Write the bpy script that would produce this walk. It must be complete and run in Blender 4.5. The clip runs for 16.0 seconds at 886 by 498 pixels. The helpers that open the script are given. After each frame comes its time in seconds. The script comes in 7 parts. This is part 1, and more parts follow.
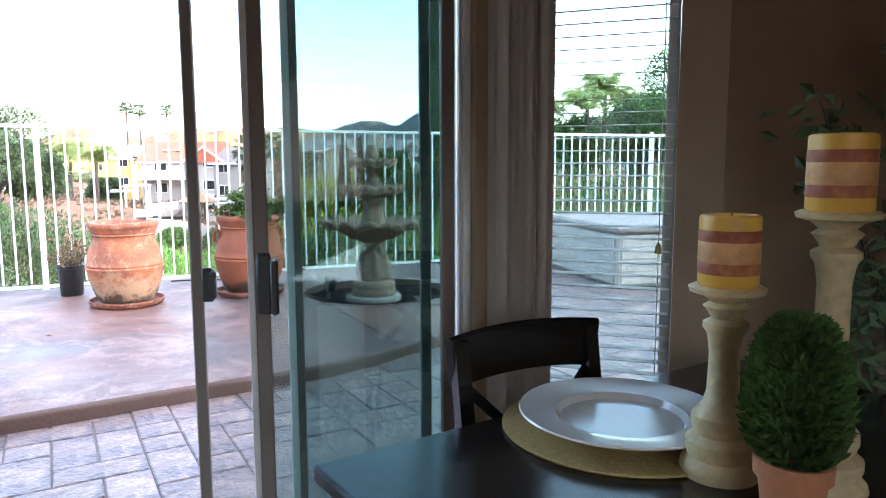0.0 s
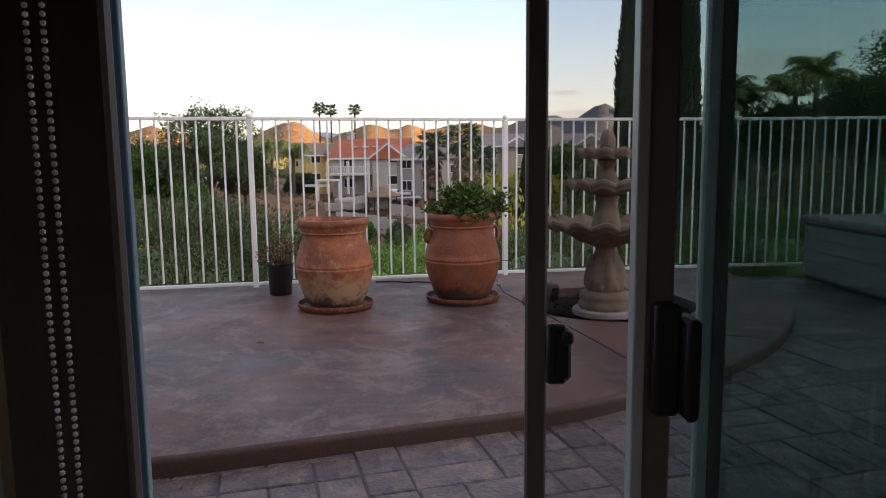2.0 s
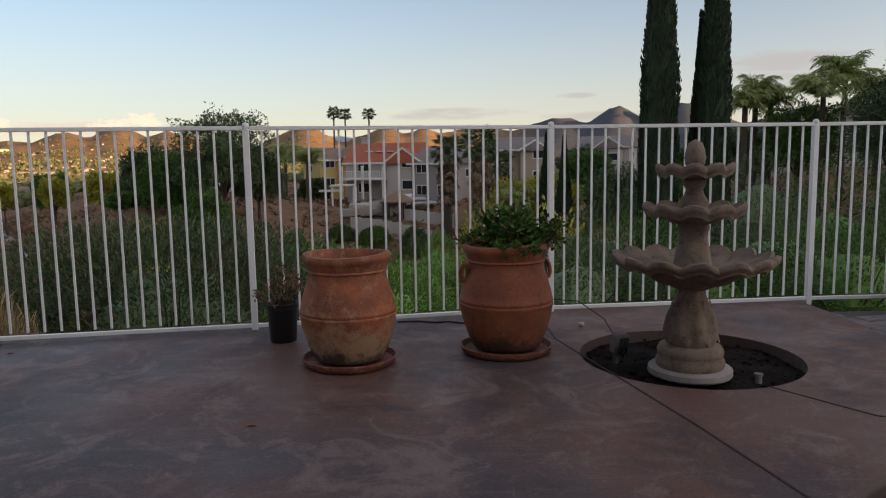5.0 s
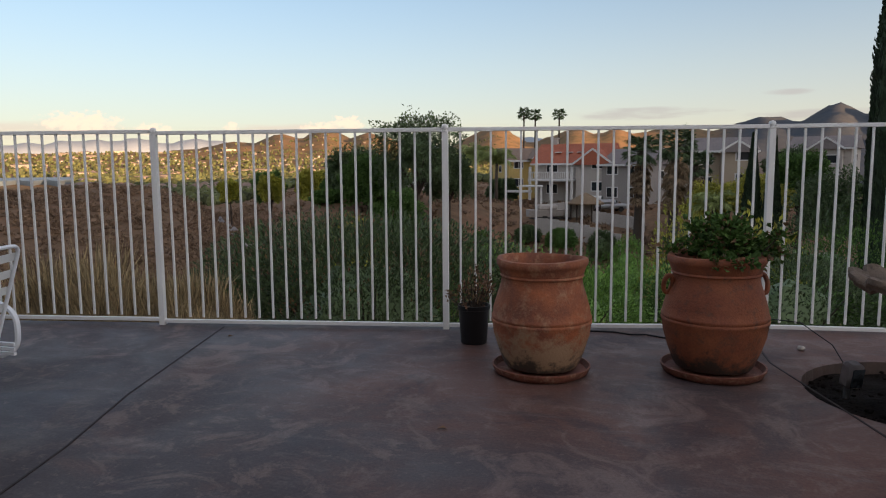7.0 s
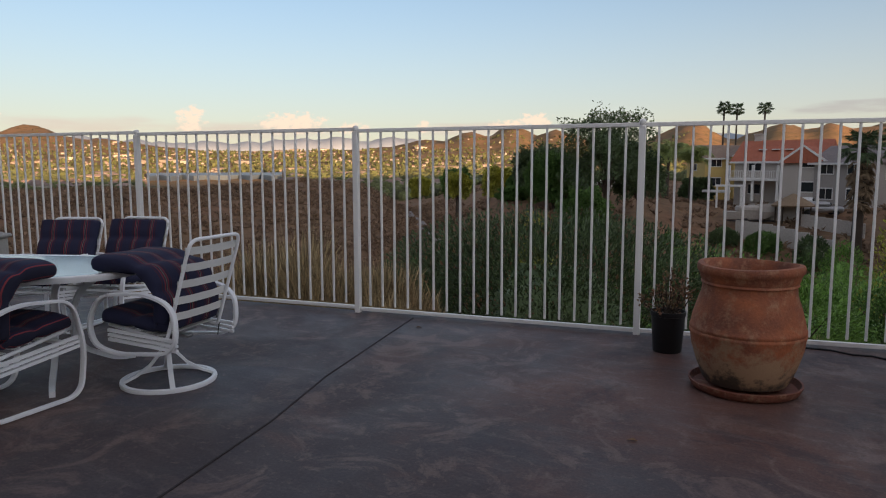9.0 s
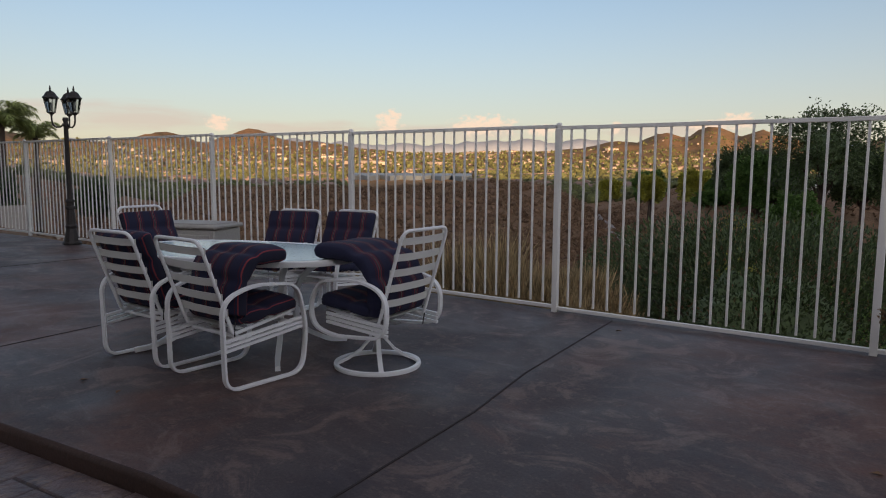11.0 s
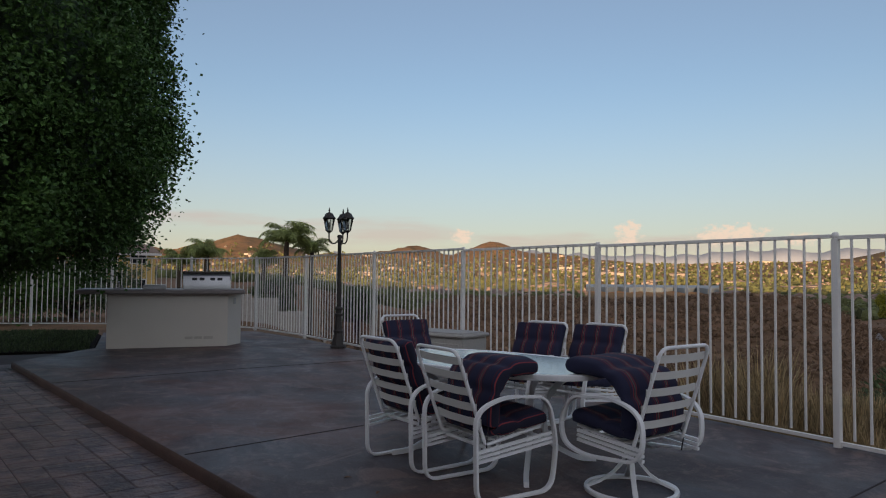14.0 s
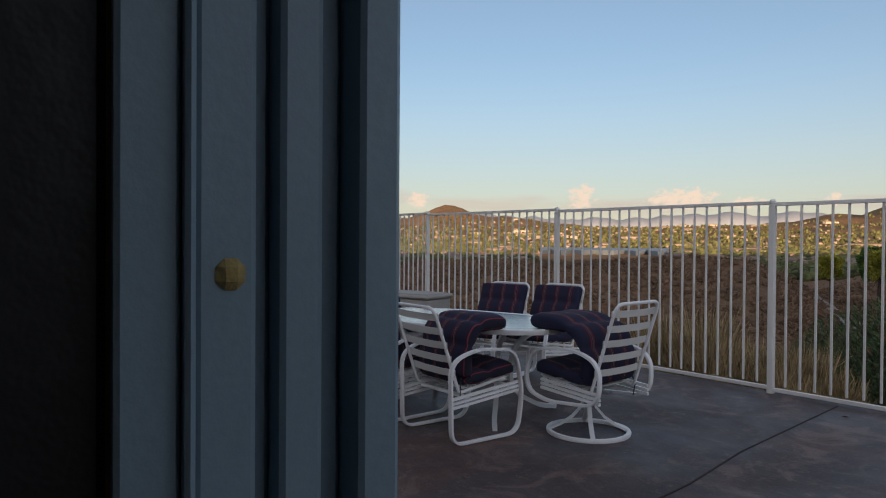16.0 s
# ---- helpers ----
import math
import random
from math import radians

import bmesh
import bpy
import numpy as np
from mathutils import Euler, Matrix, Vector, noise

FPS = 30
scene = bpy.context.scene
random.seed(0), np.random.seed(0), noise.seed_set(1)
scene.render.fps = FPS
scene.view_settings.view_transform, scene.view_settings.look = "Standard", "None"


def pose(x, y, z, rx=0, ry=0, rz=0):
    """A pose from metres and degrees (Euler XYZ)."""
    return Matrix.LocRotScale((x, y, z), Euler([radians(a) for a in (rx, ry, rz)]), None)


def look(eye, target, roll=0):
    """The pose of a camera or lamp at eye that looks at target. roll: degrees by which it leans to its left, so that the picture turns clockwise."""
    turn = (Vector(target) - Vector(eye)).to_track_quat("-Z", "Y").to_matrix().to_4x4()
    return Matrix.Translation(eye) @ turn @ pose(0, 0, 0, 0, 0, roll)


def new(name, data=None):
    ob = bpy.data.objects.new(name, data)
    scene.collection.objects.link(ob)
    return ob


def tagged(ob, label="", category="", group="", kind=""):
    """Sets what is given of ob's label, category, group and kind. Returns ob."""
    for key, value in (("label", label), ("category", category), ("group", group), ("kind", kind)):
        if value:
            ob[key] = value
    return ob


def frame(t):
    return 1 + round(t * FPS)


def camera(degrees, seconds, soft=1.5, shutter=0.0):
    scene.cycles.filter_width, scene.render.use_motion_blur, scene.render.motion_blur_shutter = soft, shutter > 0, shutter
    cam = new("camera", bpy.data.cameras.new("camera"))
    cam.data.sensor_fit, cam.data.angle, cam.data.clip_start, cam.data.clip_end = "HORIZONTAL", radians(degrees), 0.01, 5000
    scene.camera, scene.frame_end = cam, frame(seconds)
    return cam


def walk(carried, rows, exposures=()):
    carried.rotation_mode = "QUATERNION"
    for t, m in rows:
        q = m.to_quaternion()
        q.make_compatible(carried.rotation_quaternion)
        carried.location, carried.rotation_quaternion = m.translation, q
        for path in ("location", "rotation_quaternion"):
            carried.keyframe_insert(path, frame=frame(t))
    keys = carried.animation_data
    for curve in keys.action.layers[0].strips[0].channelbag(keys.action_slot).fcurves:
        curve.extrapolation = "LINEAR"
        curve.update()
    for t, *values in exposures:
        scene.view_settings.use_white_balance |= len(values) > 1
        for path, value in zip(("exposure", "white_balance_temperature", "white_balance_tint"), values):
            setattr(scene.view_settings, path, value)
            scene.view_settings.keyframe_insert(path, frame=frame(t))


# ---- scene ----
cam = camera(64.8, 16.0, 1.1)
PATH = [
    (0, (2.250, -7.870, 1.262), (2.730, -5.943, 1.023), -0.2),
    (0.5, (2.132, -7.698, 1.240), (2.416, -5.733, 0.998), -0.4),
    (1, (2.053, -7.434, 1.228), (2.159, -5.453, 0.980), -0.4),
    (1.5, (1.966, -7.181, 1.228), (1.973, -5.197, 0.976), -0.5),
    (2, (1.904, -6.899, 1.232), (1.896, -4.915, 0.983), -0.6),
    (2.5, (1.886, -6.611, 1.261), (1.861, -4.626, 1.015), -0.8),
    (3, (1.815, -6.355, 1.294), (1.770, -4.370, 1.047), -0.95),
    (5.5, (1.708, -5.649, 1.349), (1.657, -3.663, 1.112), -0.9),
    (6, (1.671, -5.643, 1.354), (1.446, -3.669, 1.119), -0.9),
    (6.5, (1.63, -5.581, 1.352), (1.215, -3.638, 1.121), -0.6),
    (7, (1.631, -5.557, 1.353), (1.064, -3.653, 1.122), -0.4),
    (7.5, (1.636, -5.548, 1.354), (0.958, -3.68, 1.123), -0.4),
    (8, (1.62, -5.538, 1.353), (0.815, -3.722, 1.121), -0.4),
    (8.5, (1.588, -5.525, 1.35), (0.67, -3.764, 1.117), -0.3),
    (9, (1.559, -5.498, 1.347), (0.518, -3.807, 1.111), -0.1),
    (11.5, (1.416, -5.563, 1.306), (-0.129, -4.315, 1.071), 0.4),
    (12, (1.401, -5.584, 1.306), (-0.239, -4.465, 1.067), 0.5),
    (12.5, (1.377, -5.589, 1.309), (-0.34, -4.594, 1.063), 0.7),
    (13, (1.362, -5.593, 1.308), (-0.412, -4.702, 1.062), 0.6),
    (13.5, (1.333, -5.578, 1.34), (-0.487, -4.749, 1.333), 0.4),
    (14, (1.381, -5.622, 1.323), (-0.446, -4.812, 1.403), 0.5),
    (14.5, (1.423, -5.643, 1.308), (-0.407, -4.835, 1.335), 0.5),
    (15, (1.452, -5.7, 1.313), (-0.371, -4.877, 1.293), 0.5),
    (15.5, (1.567, -5.825, 1.342), (-0.222, -4.93, 1.31), 0.5),
    (16, (1.650, -5.895, 1.325), (-0.123, -4.969, 1.301), 0.4),
]
# exposure follows the dark room at the start and settles outdoors
EXPO = [(0.0, 4.95, 6850, 13), (0.5, 3.95, 6950, 13), (1.0, 3.15, 7250, 14), (1.5, 2.5, 7550, 15), (2.0, 2.1, 8000, 18), (2.5, 1.78, 8450, 19), (3.0, 1.5, 8600, 19),
        (5.5, 1.30, 7750, 14), (7.0, 1.30, 7650, 13), (9.0, 1.12, 7550, 14), (12.5, 0.92, 7850, 16), (13.5, 0.92, 7500, 14), (14.5, 0.72, 7300, 13), (16.0, 0.90, 7300, 13)]
walk(cam, [(t, look(eye, target, roll)) for t, eye, target, roll in PATH], EXPO)

# ---------------------------------------------------------------- world and sun
SUN_AZ, SUN_EL = 122.0, 4.5      # degrees clockwise from +y, above the horizon
world = bpy.data.worlds.new("sky")
scene.world = world
world.use_nodes = True
wn = world.node_tree.nodes
sky = wn.new("ShaderNodeTexSky")
sky.sky_type = "NISHITA"
sky.sun_disc = False
sky.sun_elevation = radians(SUN_EL)
sky.sun_rotation = radians(SUN_AZ)
sky.altitude = 200
sky.air_density, sky.dust_density, sky.ozone_density = 0.88, 0.4, 2.6
haze = wn.new("ShaderNodeMix")          # thin even evening haze over the clear sky
haze.data_type = "RGBA"
tcw, spw, rgw = wn.new("ShaderNodeTexCoord"), wn.new("ShaderNodeSeparateXYZ"), wn.new("ShaderNodeMapRange")
rgw.interpolation_type = "SMOOTHSTEP"   # the haze thins with height
rgw.inputs[1].default_value, rgw.inputs[2].default_value, rgw.inputs[3].default_value, rgw.inputs[4].default_value = -0.02, 0.28, 0.66, 0.20
world.node_tree.links.new(tcw.outputs["Generated"], spw.inputs[0])
world.node_tree.links.new(spw.outputs["Z"], rgw.inputs[0])
world.node_tree.links.new(rgw.outputs[0], haze.inputs[0])
haze.inputs[7].default_value = (2.00, 1.84, 1.90, 1)
world.node_tree.links.new(sky.outputs[0], haze.inputs[6])


def sky_clouds(base):
    """Soft low clouds: sunlit cumulus over the hills and thin grey streaks, all round the horizon."""
    L = world.node_tree.links

    def calc(op, a, b=None, c=None):
        m = wn.new("ShaderNodeMath")
        m.operation = op
        for k, v in enumerate((a, b, c)):
            if v is None:
                continue
            if isinstance(v, (int, float)):
                m.inputs[k].default_value = v
            else:
                L.new(v, m.inputs[k])
        return m.outputs[0]
    az = calc("ARCTAN2", spw.outputs["X"], spw.outputs["Y"])
    el = calc("ARCSINE", spw.outputs["Z"])

    def puffs(kx, kz, detail, rough):
        cb, nz = wn.new("ShaderNodeCombineXYZ"), wn.new("ShaderNodeTexNoise")
        L.new(calc("MULTIPLY", az, kx), cb.inputs[0])
        L.new(calc("MULTIPLY", el, kz), cb.inputs[1])
        nz.inputs["Scale"].default_value, nz.inputs["Detail"].default_value, nz.inputs["Roughness"].default_value = 1.0, detail, rough
        L.new(cb.outputs[0], nz.inputs["Vector"])
        return calc("SUBTRACT", nz.outputs["Fac"], 0.5)

    def bank(spots, noise_out, gain, lo, hi):
        best = None
        for a, e, w, h in spots:
            u = calc("DIVIDE", calc("SUBTRACT", az, radians(a)), radians(w))
            v = calc("DIVIDE", calc("SUBTRACT", el, radians(e)), radians(h))
            q = calc("SUBTRACT", 1.0, calc("ADD", calc("MULTIPLY", u, u), calc("MULTIPLY", v, v)))
            best = q if best is None else calc("MAXIMUM", best, q)
        d = wn.new("ShaderNodeMapRange")
        d.interpolation_type = "SMOOTHSTEP"
        d.inputs[1].default_value, d.inputs[2].default_value = lo, hi
        L.new(calc("MULTIPLY_ADD", noise_out, gain, best), d.inputs[0])
        return d.outputs[0]

    def lay(under, fac, colour, k):
        m = wn.new("ShaderNodeMix")
        m.data_type = "RGBA"
        L.new(calc("MULTIPLY", fac, k), m.inputs[0])
        L.new(under, m.inputs[6])
        m.inputs[7].default_value = (*colour, 1)
        return m.outputs[2]
    fine, wide = puffs(95, 130, 8, 0.62), puffs(9, 60, 6, 0.55)
    streak = [(-1, 4.1, 7, 0.55), (9.5, 5.3, 1.8, 0.35), (25, 6.6, 6, 1.5), (14, 3.6, 10, 0.5), (48, 5.5, 14, 1.0), (95, 5, 20, 1.2), (150, 6, 25, 1.3), (-150, 5, 25, 1.2)]
    pink = [(-72, 3.6, 9, 1.5), (-86, 4.4, 8, 0.8), (-58, 3.0, 7, 0.8), (-47, 2.8, 9, 1.0), (-110, 4.5, 12, 1.2), (-30, 2.9, 7, 0.7)]
    heap = [(-43.6, 3.35, 3.0, 0.95), (-51.2, 3.6, 1.15, 1.1), (-24.2, 3.55, 1.5, 0.75), (-33.2, 3.2, 0.6, 0.6), (-39.0, 3.0, 1.6, 0.5), (-26.4, 3.2, 1.8, 0.5), (-64.5, 3.3, 1.0, 0.7)]
    out = lay(base, bank(streak, wide, 3.2, 0.1, 1.1), (1.30, 1.28, 1.42), 0.55)
    out = lay(out, bank(pink, wide, 2.6, 0.0, 1.2), (2.15, 1.78, 1.72), 0.5)
    return lay(out, bank(heap, fine, 4.2, 0.0, 1.0), (3.15, 2.62, 2.25), 0.9)




def sunset_glow(base):
    """The broad pale glow of the evening sky around the low sun."""
    L = world.node_tree.links
    dt, mr, mxg = wn.new("ShaderNodeVectorMath"), wn.new("ShaderNodeMapRange"), wn.new("ShaderNodeMix")
    dt.operation = "DOT_PRODUCT"
    dt.inputs[1].default_value = sun_dir
    L.new(tcw.outputs["Generated"], dt.inputs[0])
    mr.interpolation_type = "SMOOTHERSTEP"
    mr.inputs[1].default_value, mr.inputs[2].default_value, mr.inputs[3].default_value, mr.inputs[4].default_value = -0.25, 1.0, 0.0, 1.0
    L.new(dt.outputs["Value"], mr.inputs[0])
    mxg.data_type, mxg.blend_type = "RGBA", "ADD"
    L.new(mr.outputs[0], mxg.inputs[0])
    L.new(base, mxg.inputs[6])
    mxg.inputs[7].default_value = (1.45, 1.37, 1.36, 1)
    return mxg.outputs[2]


sun_dir = Vector((math.sin(radians(SUN_AZ)) * math.cos(radians(SUN_EL)), math.cos(radians(SUN_AZ)) * math.cos(radians(SUN_EL)), math.sin(radians(SUN_EL))))
world.node_tree.links.new(sky_clouds(sunset_glow(haze.outputs[2])), wn["Background"].inputs[0])
wn["Background"].inputs[1].default_value = 0.15
sd = bpy.data.lights.new("sun", "SUN")
sd.energy, sd.angle, sd.color = 4.5, radians(0.5), (1.0, 0.66, 0.40)
sun = new("sun", sd)
sun.matrix_world = look(sun_dir * 50, (0, 0, 0))

# ---------------------------------------------------------------- mesh tools


class Geo:
    """Vertices and faces of one mesh."""

    def __init__(self):
        self.v, self.f = [], []

    def add(self, vs, fs):
        n = len(self.v)
        self.v += [tuple(p) for p in vs]
        self.f += [tuple(i + n for i in f) for f in fs]
        return self

    def box(self, c, s, b=0.0, m=None):
        """A box with centre c, size s and chamfer b."""
        h = [k / 2 for k in s]
        b = min(b, *[k * 0.95 for k in h]) if b else 0
        m = m or Matrix.Identity(4)
        c = Vector(c)
        if not b:
            vs = [m @ (c + Vector((x * h[0], y * h[1], z * h[2]))) for x in (-1, 1) for y in (-1, 1) for z in (-1, 1)]
            return self.add(vs, [(0, 1, 3, 2), (4, 6, 7, 5), (0, 4, 5, 1), (2, 3, 7, 6), (0, 2, 6, 4), (1, 5, 7, 3)])
        vs, idx = [], {}
        for sx in (-1, 1):
            for sy in (-1, 1):
                for sz in (-1, 1):
                    for a in range(3):
                        p = [sx * h[0], sy * h[1], sz * h[2]]
                        for k, sg in enumerate((sx, sy, sz)):
                            if k != a:
                                p[k] -= sg * b
                        idx[(sx, sy, sz, a)] = len(vs)
                        vs.append(m @ (c + Vector(p)))
        fs = []

        def quad(q):
            pts = [vs[i] for i in q]
            ctr = sum(pts, Vector()) / len(pts)
            nrm = (pts[1] - pts[0]).cross(pts[2] - pts[1])
            fs.append(tuple(q) if nrm.dot(ctr - m @ c) > 0 else tuple(reversed(q)))
        for a in range(3):
            o = [k for k in range(3) if k != a]
            for sg in (-1, 1):
                q = []
                for u, w in ((-1, -1), (1, -1), (1, 1), (-1, 1)):
                    k = [0, 0, 0]
                    k[a], k[o[0]], k[o[1]] = sg, u, w
                    q.append(idx[(*k, a)])
                quad(q)
        for a in range(3):
            o = [k for k in range(3) if k != a]
            for u in (-1, 1):
                for w in (-1, 1):
                    k0, k1 = [0, 0, 0], [0, 0, 0]
                    k0[a], k0[o[0]], k0[o[1]] = -1, u, w
                    k1[a], k1[o[0]], k1[o[1]] = 1, u, w
                    quad([idx[(*k0, o[0])], idx[(*k1, o[0])], idx[(*k1, o[1])], idx[(*k0, o[1])]])
        for sx in (-1, 1):
            for sy in (-1, 1):
                for sz in (-1, 1):
                    quad([idx[(sx, sy, sz, a)] for a in range(3)])
        return self.add(vs, fs)

    def sweep(self, path, prof, closed=False, up=(0, 0, 1), scale=None):
        """Sweeps a closed profile [(side, up)] along a path."""
        P = [Vector(p) for p in path]
        n, k = len(P), len(prof)
        up = Vector(up)
        vs = []
        side0 = None
        for i, p in enumerate(P):
            a = P[(i - 1) % n] if (closed or i) else p
            b = P[(i + 1) % n] if (closed or i < n - 1) else p
            t = (b - a).normalized()
            s = t.cross(up)
            if s.length < 0.05:
                s = side0 if side0 is not None else t.orthogonal()
                s = s - t * s.dot(t)
            s.normalize()
            if side0 is not None and s.dot(side0) < 0:
                s = -s
            side0 = s
            w = s.cross(t)
            g = scale[i] if scale else 1
            vs += [p + s * (x * g) + w * (y * g) for x, y in prof]
        fs = []
        for i in range(n if closed else n - 1):
            for j in range(k):
                a, b = i * k + j, i * k + (j + 1) % k
                c, d = ((i + 1) % n) * k + (j + 1) % k, ((i + 1) % n) * k + j
                fs.append((a, b, c, d))
        if not closed:
            fs += [tuple(reversed(range(k))), tuple(range((n - 1) * k, n * k))]
        return self.add(vs, fs)

    def tube(self, path, r, k=8, closed=False, scale=None):
        return self.sweep(path, [(r * math.cos(2 * math.pi * j / k), r * math.sin(2 * math.pi * j / k)) for j in range(k)], closed, scale=scale)

    def lathe(self, prof, n=32, at=(0, 0, 0), wave=None):
        """Turns [(r, z)] round the z axis; wave(j, r, z, angle) may give r, z."""
        vs = []
        for j, (r, z) in enumerate(prof):
            for i in range(n):
                a = 2 * math.pi * i / n
                rr, zz = wave(j, r, z, a) if wave else (r, z)
                vs.append((at[0] + rr * math.cos(a), at[1] + rr * math.sin(a), at[2] + zz))
        fs = [(j * n + i, j * n + (i + 1) % n, (j + 1) * n + (i + 1) % n, (j + 1) * n + i) for j in range(len(prof) - 1) for i in range(n)]
        fs += [tuple(reversed(range(n))), tuple(range((len(prof) - 1) * n, len(prof) * n))]
        return self.add(vs, fs)

    def prism(self, poly, z0, z1):
        """An upright prism on a counter-clockwise outline."""
        n = len(poly)
        return self.add([(x, y, z0) for x, y in poly] + [(x, y, z1) for x, y in poly],
                        [tuple(reversed(range(n))), tuple(range(n, 2 * n))] + [(i, (i + 1) % n, n + (i + 1) % n, n + i) for i in range(n)])

    def leaf(self, p, d, w, l, bend=0.15, rng=random):
        """One leaf blade from p along d, folded along its middle."""
        d = Vector(d).normalized()
        s = d.cross(Vector((rng.uniform(-1, 1), rng.uniform(-1, 1), rng.uniform(-1, 1))))
        if s.length < 1e-4:
            s = d.orthogonal()
        s = s.normalized() * w / 2
        u = s.cross(d).normalized() * l * bend
        p = Vector(p)
        m = p + d * l * 0.5
        return self.add([p, m + s + u, p + d * l, m - s + u], [(0, 1, 2), (0, 2, 3)])

    def blob(self, c, r, rng, squash=1.0, rough=0.25, n=7, m=5):
        """A small uneven clump."""
        vs, c = [], Vector(c)
        ph = rng.uniform(0, 6.28)
        vs.append(c + Vector((0, 0, -r * squash)))
        for j in range(1, m):
            th = math.pi * j / m
            for i in range(n):
                a = 2 * math.pi * i / n + ph
                k = r * (1 + rng.uniform(-rough, rough))
                vs.append(c + Vector((k * math.sin(th) * math.cos(a), k * math.sin(th) * math.sin(a), -k * squash * math.cos(th))))
        vs.append(c + Vector((0, 0, r * squash)))
        fs = [(0, 1 + (i + 1) % n, 1 + i) for i in range(n)]
        for j in range(m - 2):
            for i in range(n):
                a, b = 1 + j * n + i, 1 + j * n + (i + 1) % n
                fs.append((a, b, b + n, a + n))
        t = len(vs) - 1
        fs += [(1 + (m - 2) * n + i, 1 + (m - 2) * n + (i + 1) % n, t) for i in range(n)]
        return self.add(vs, fs)


def mesh_of(name, g, material, smooth=None):
    me = bpy.data.meshes.new(name)
    me.from_pydata(g.v, [], g.f)
    for mt in (material if isinstance(material, (list, tuple)) else [material]):
        me.materials.append(mt)
    if smooth:
        me.polygons.foreach_set("use_smooth", [True] * len(me.polygons))
        me.update()
        if smooth < 180:
            me.set_sharp_from_angle(angle=radians(smooth))
    me.update()
    return me


def part(name, g, material, parent=None, label="", smooth=None, m=None):
    """Links a mesh as one object under a thing or a part."""
    me = g if isinstance(g, bpy.types.Mesh) else mesh_of(name, g, material, smooth)
    ob = new(name, me)
    if parent is not None:
        ob.parent = parent
    if m is not None:
        ob.matrix_basis = m
    if label:
        ob["label"] = label
    return ob


def thing(name, m, label, category, group="", kind=""):
    e = new(name)
    e.matrix_basis = m
    e.empty_display_size = 0.1
    return tagged(e, label, category, group, kind)


def solid(name, g, material, label, category, group="", kind="", smooth=None, m=None):
    return tagged(part(name, g, material, None, "", smooth, m), label, category, group, kind)


def round_path(pts, r, n=5, closed=False):
    """A polyline with its corners rounded."""
    P = [Vector(p) for p in pts]
    k = len(P)
    out = []
    for i, p in enumerate(P):
        if not closed and i in (0, k - 1):
            out.append(p)
            continue
        a, b = P[(i - 1) % k] - p, P[(i + 1) % k] - p
        q = min(r, a.length * 0.49, b.length * 0.49)
        a, b = p + a.normalized() * q, p + b.normalized() * q
        for j in range(n + 1):
            t = j / n
            out.append(a * (1 - t) ** 2 + p * (2 * t * (1 - t)) + b * t ** 2)
    return out


# ---------------------------------------------------------------- materials


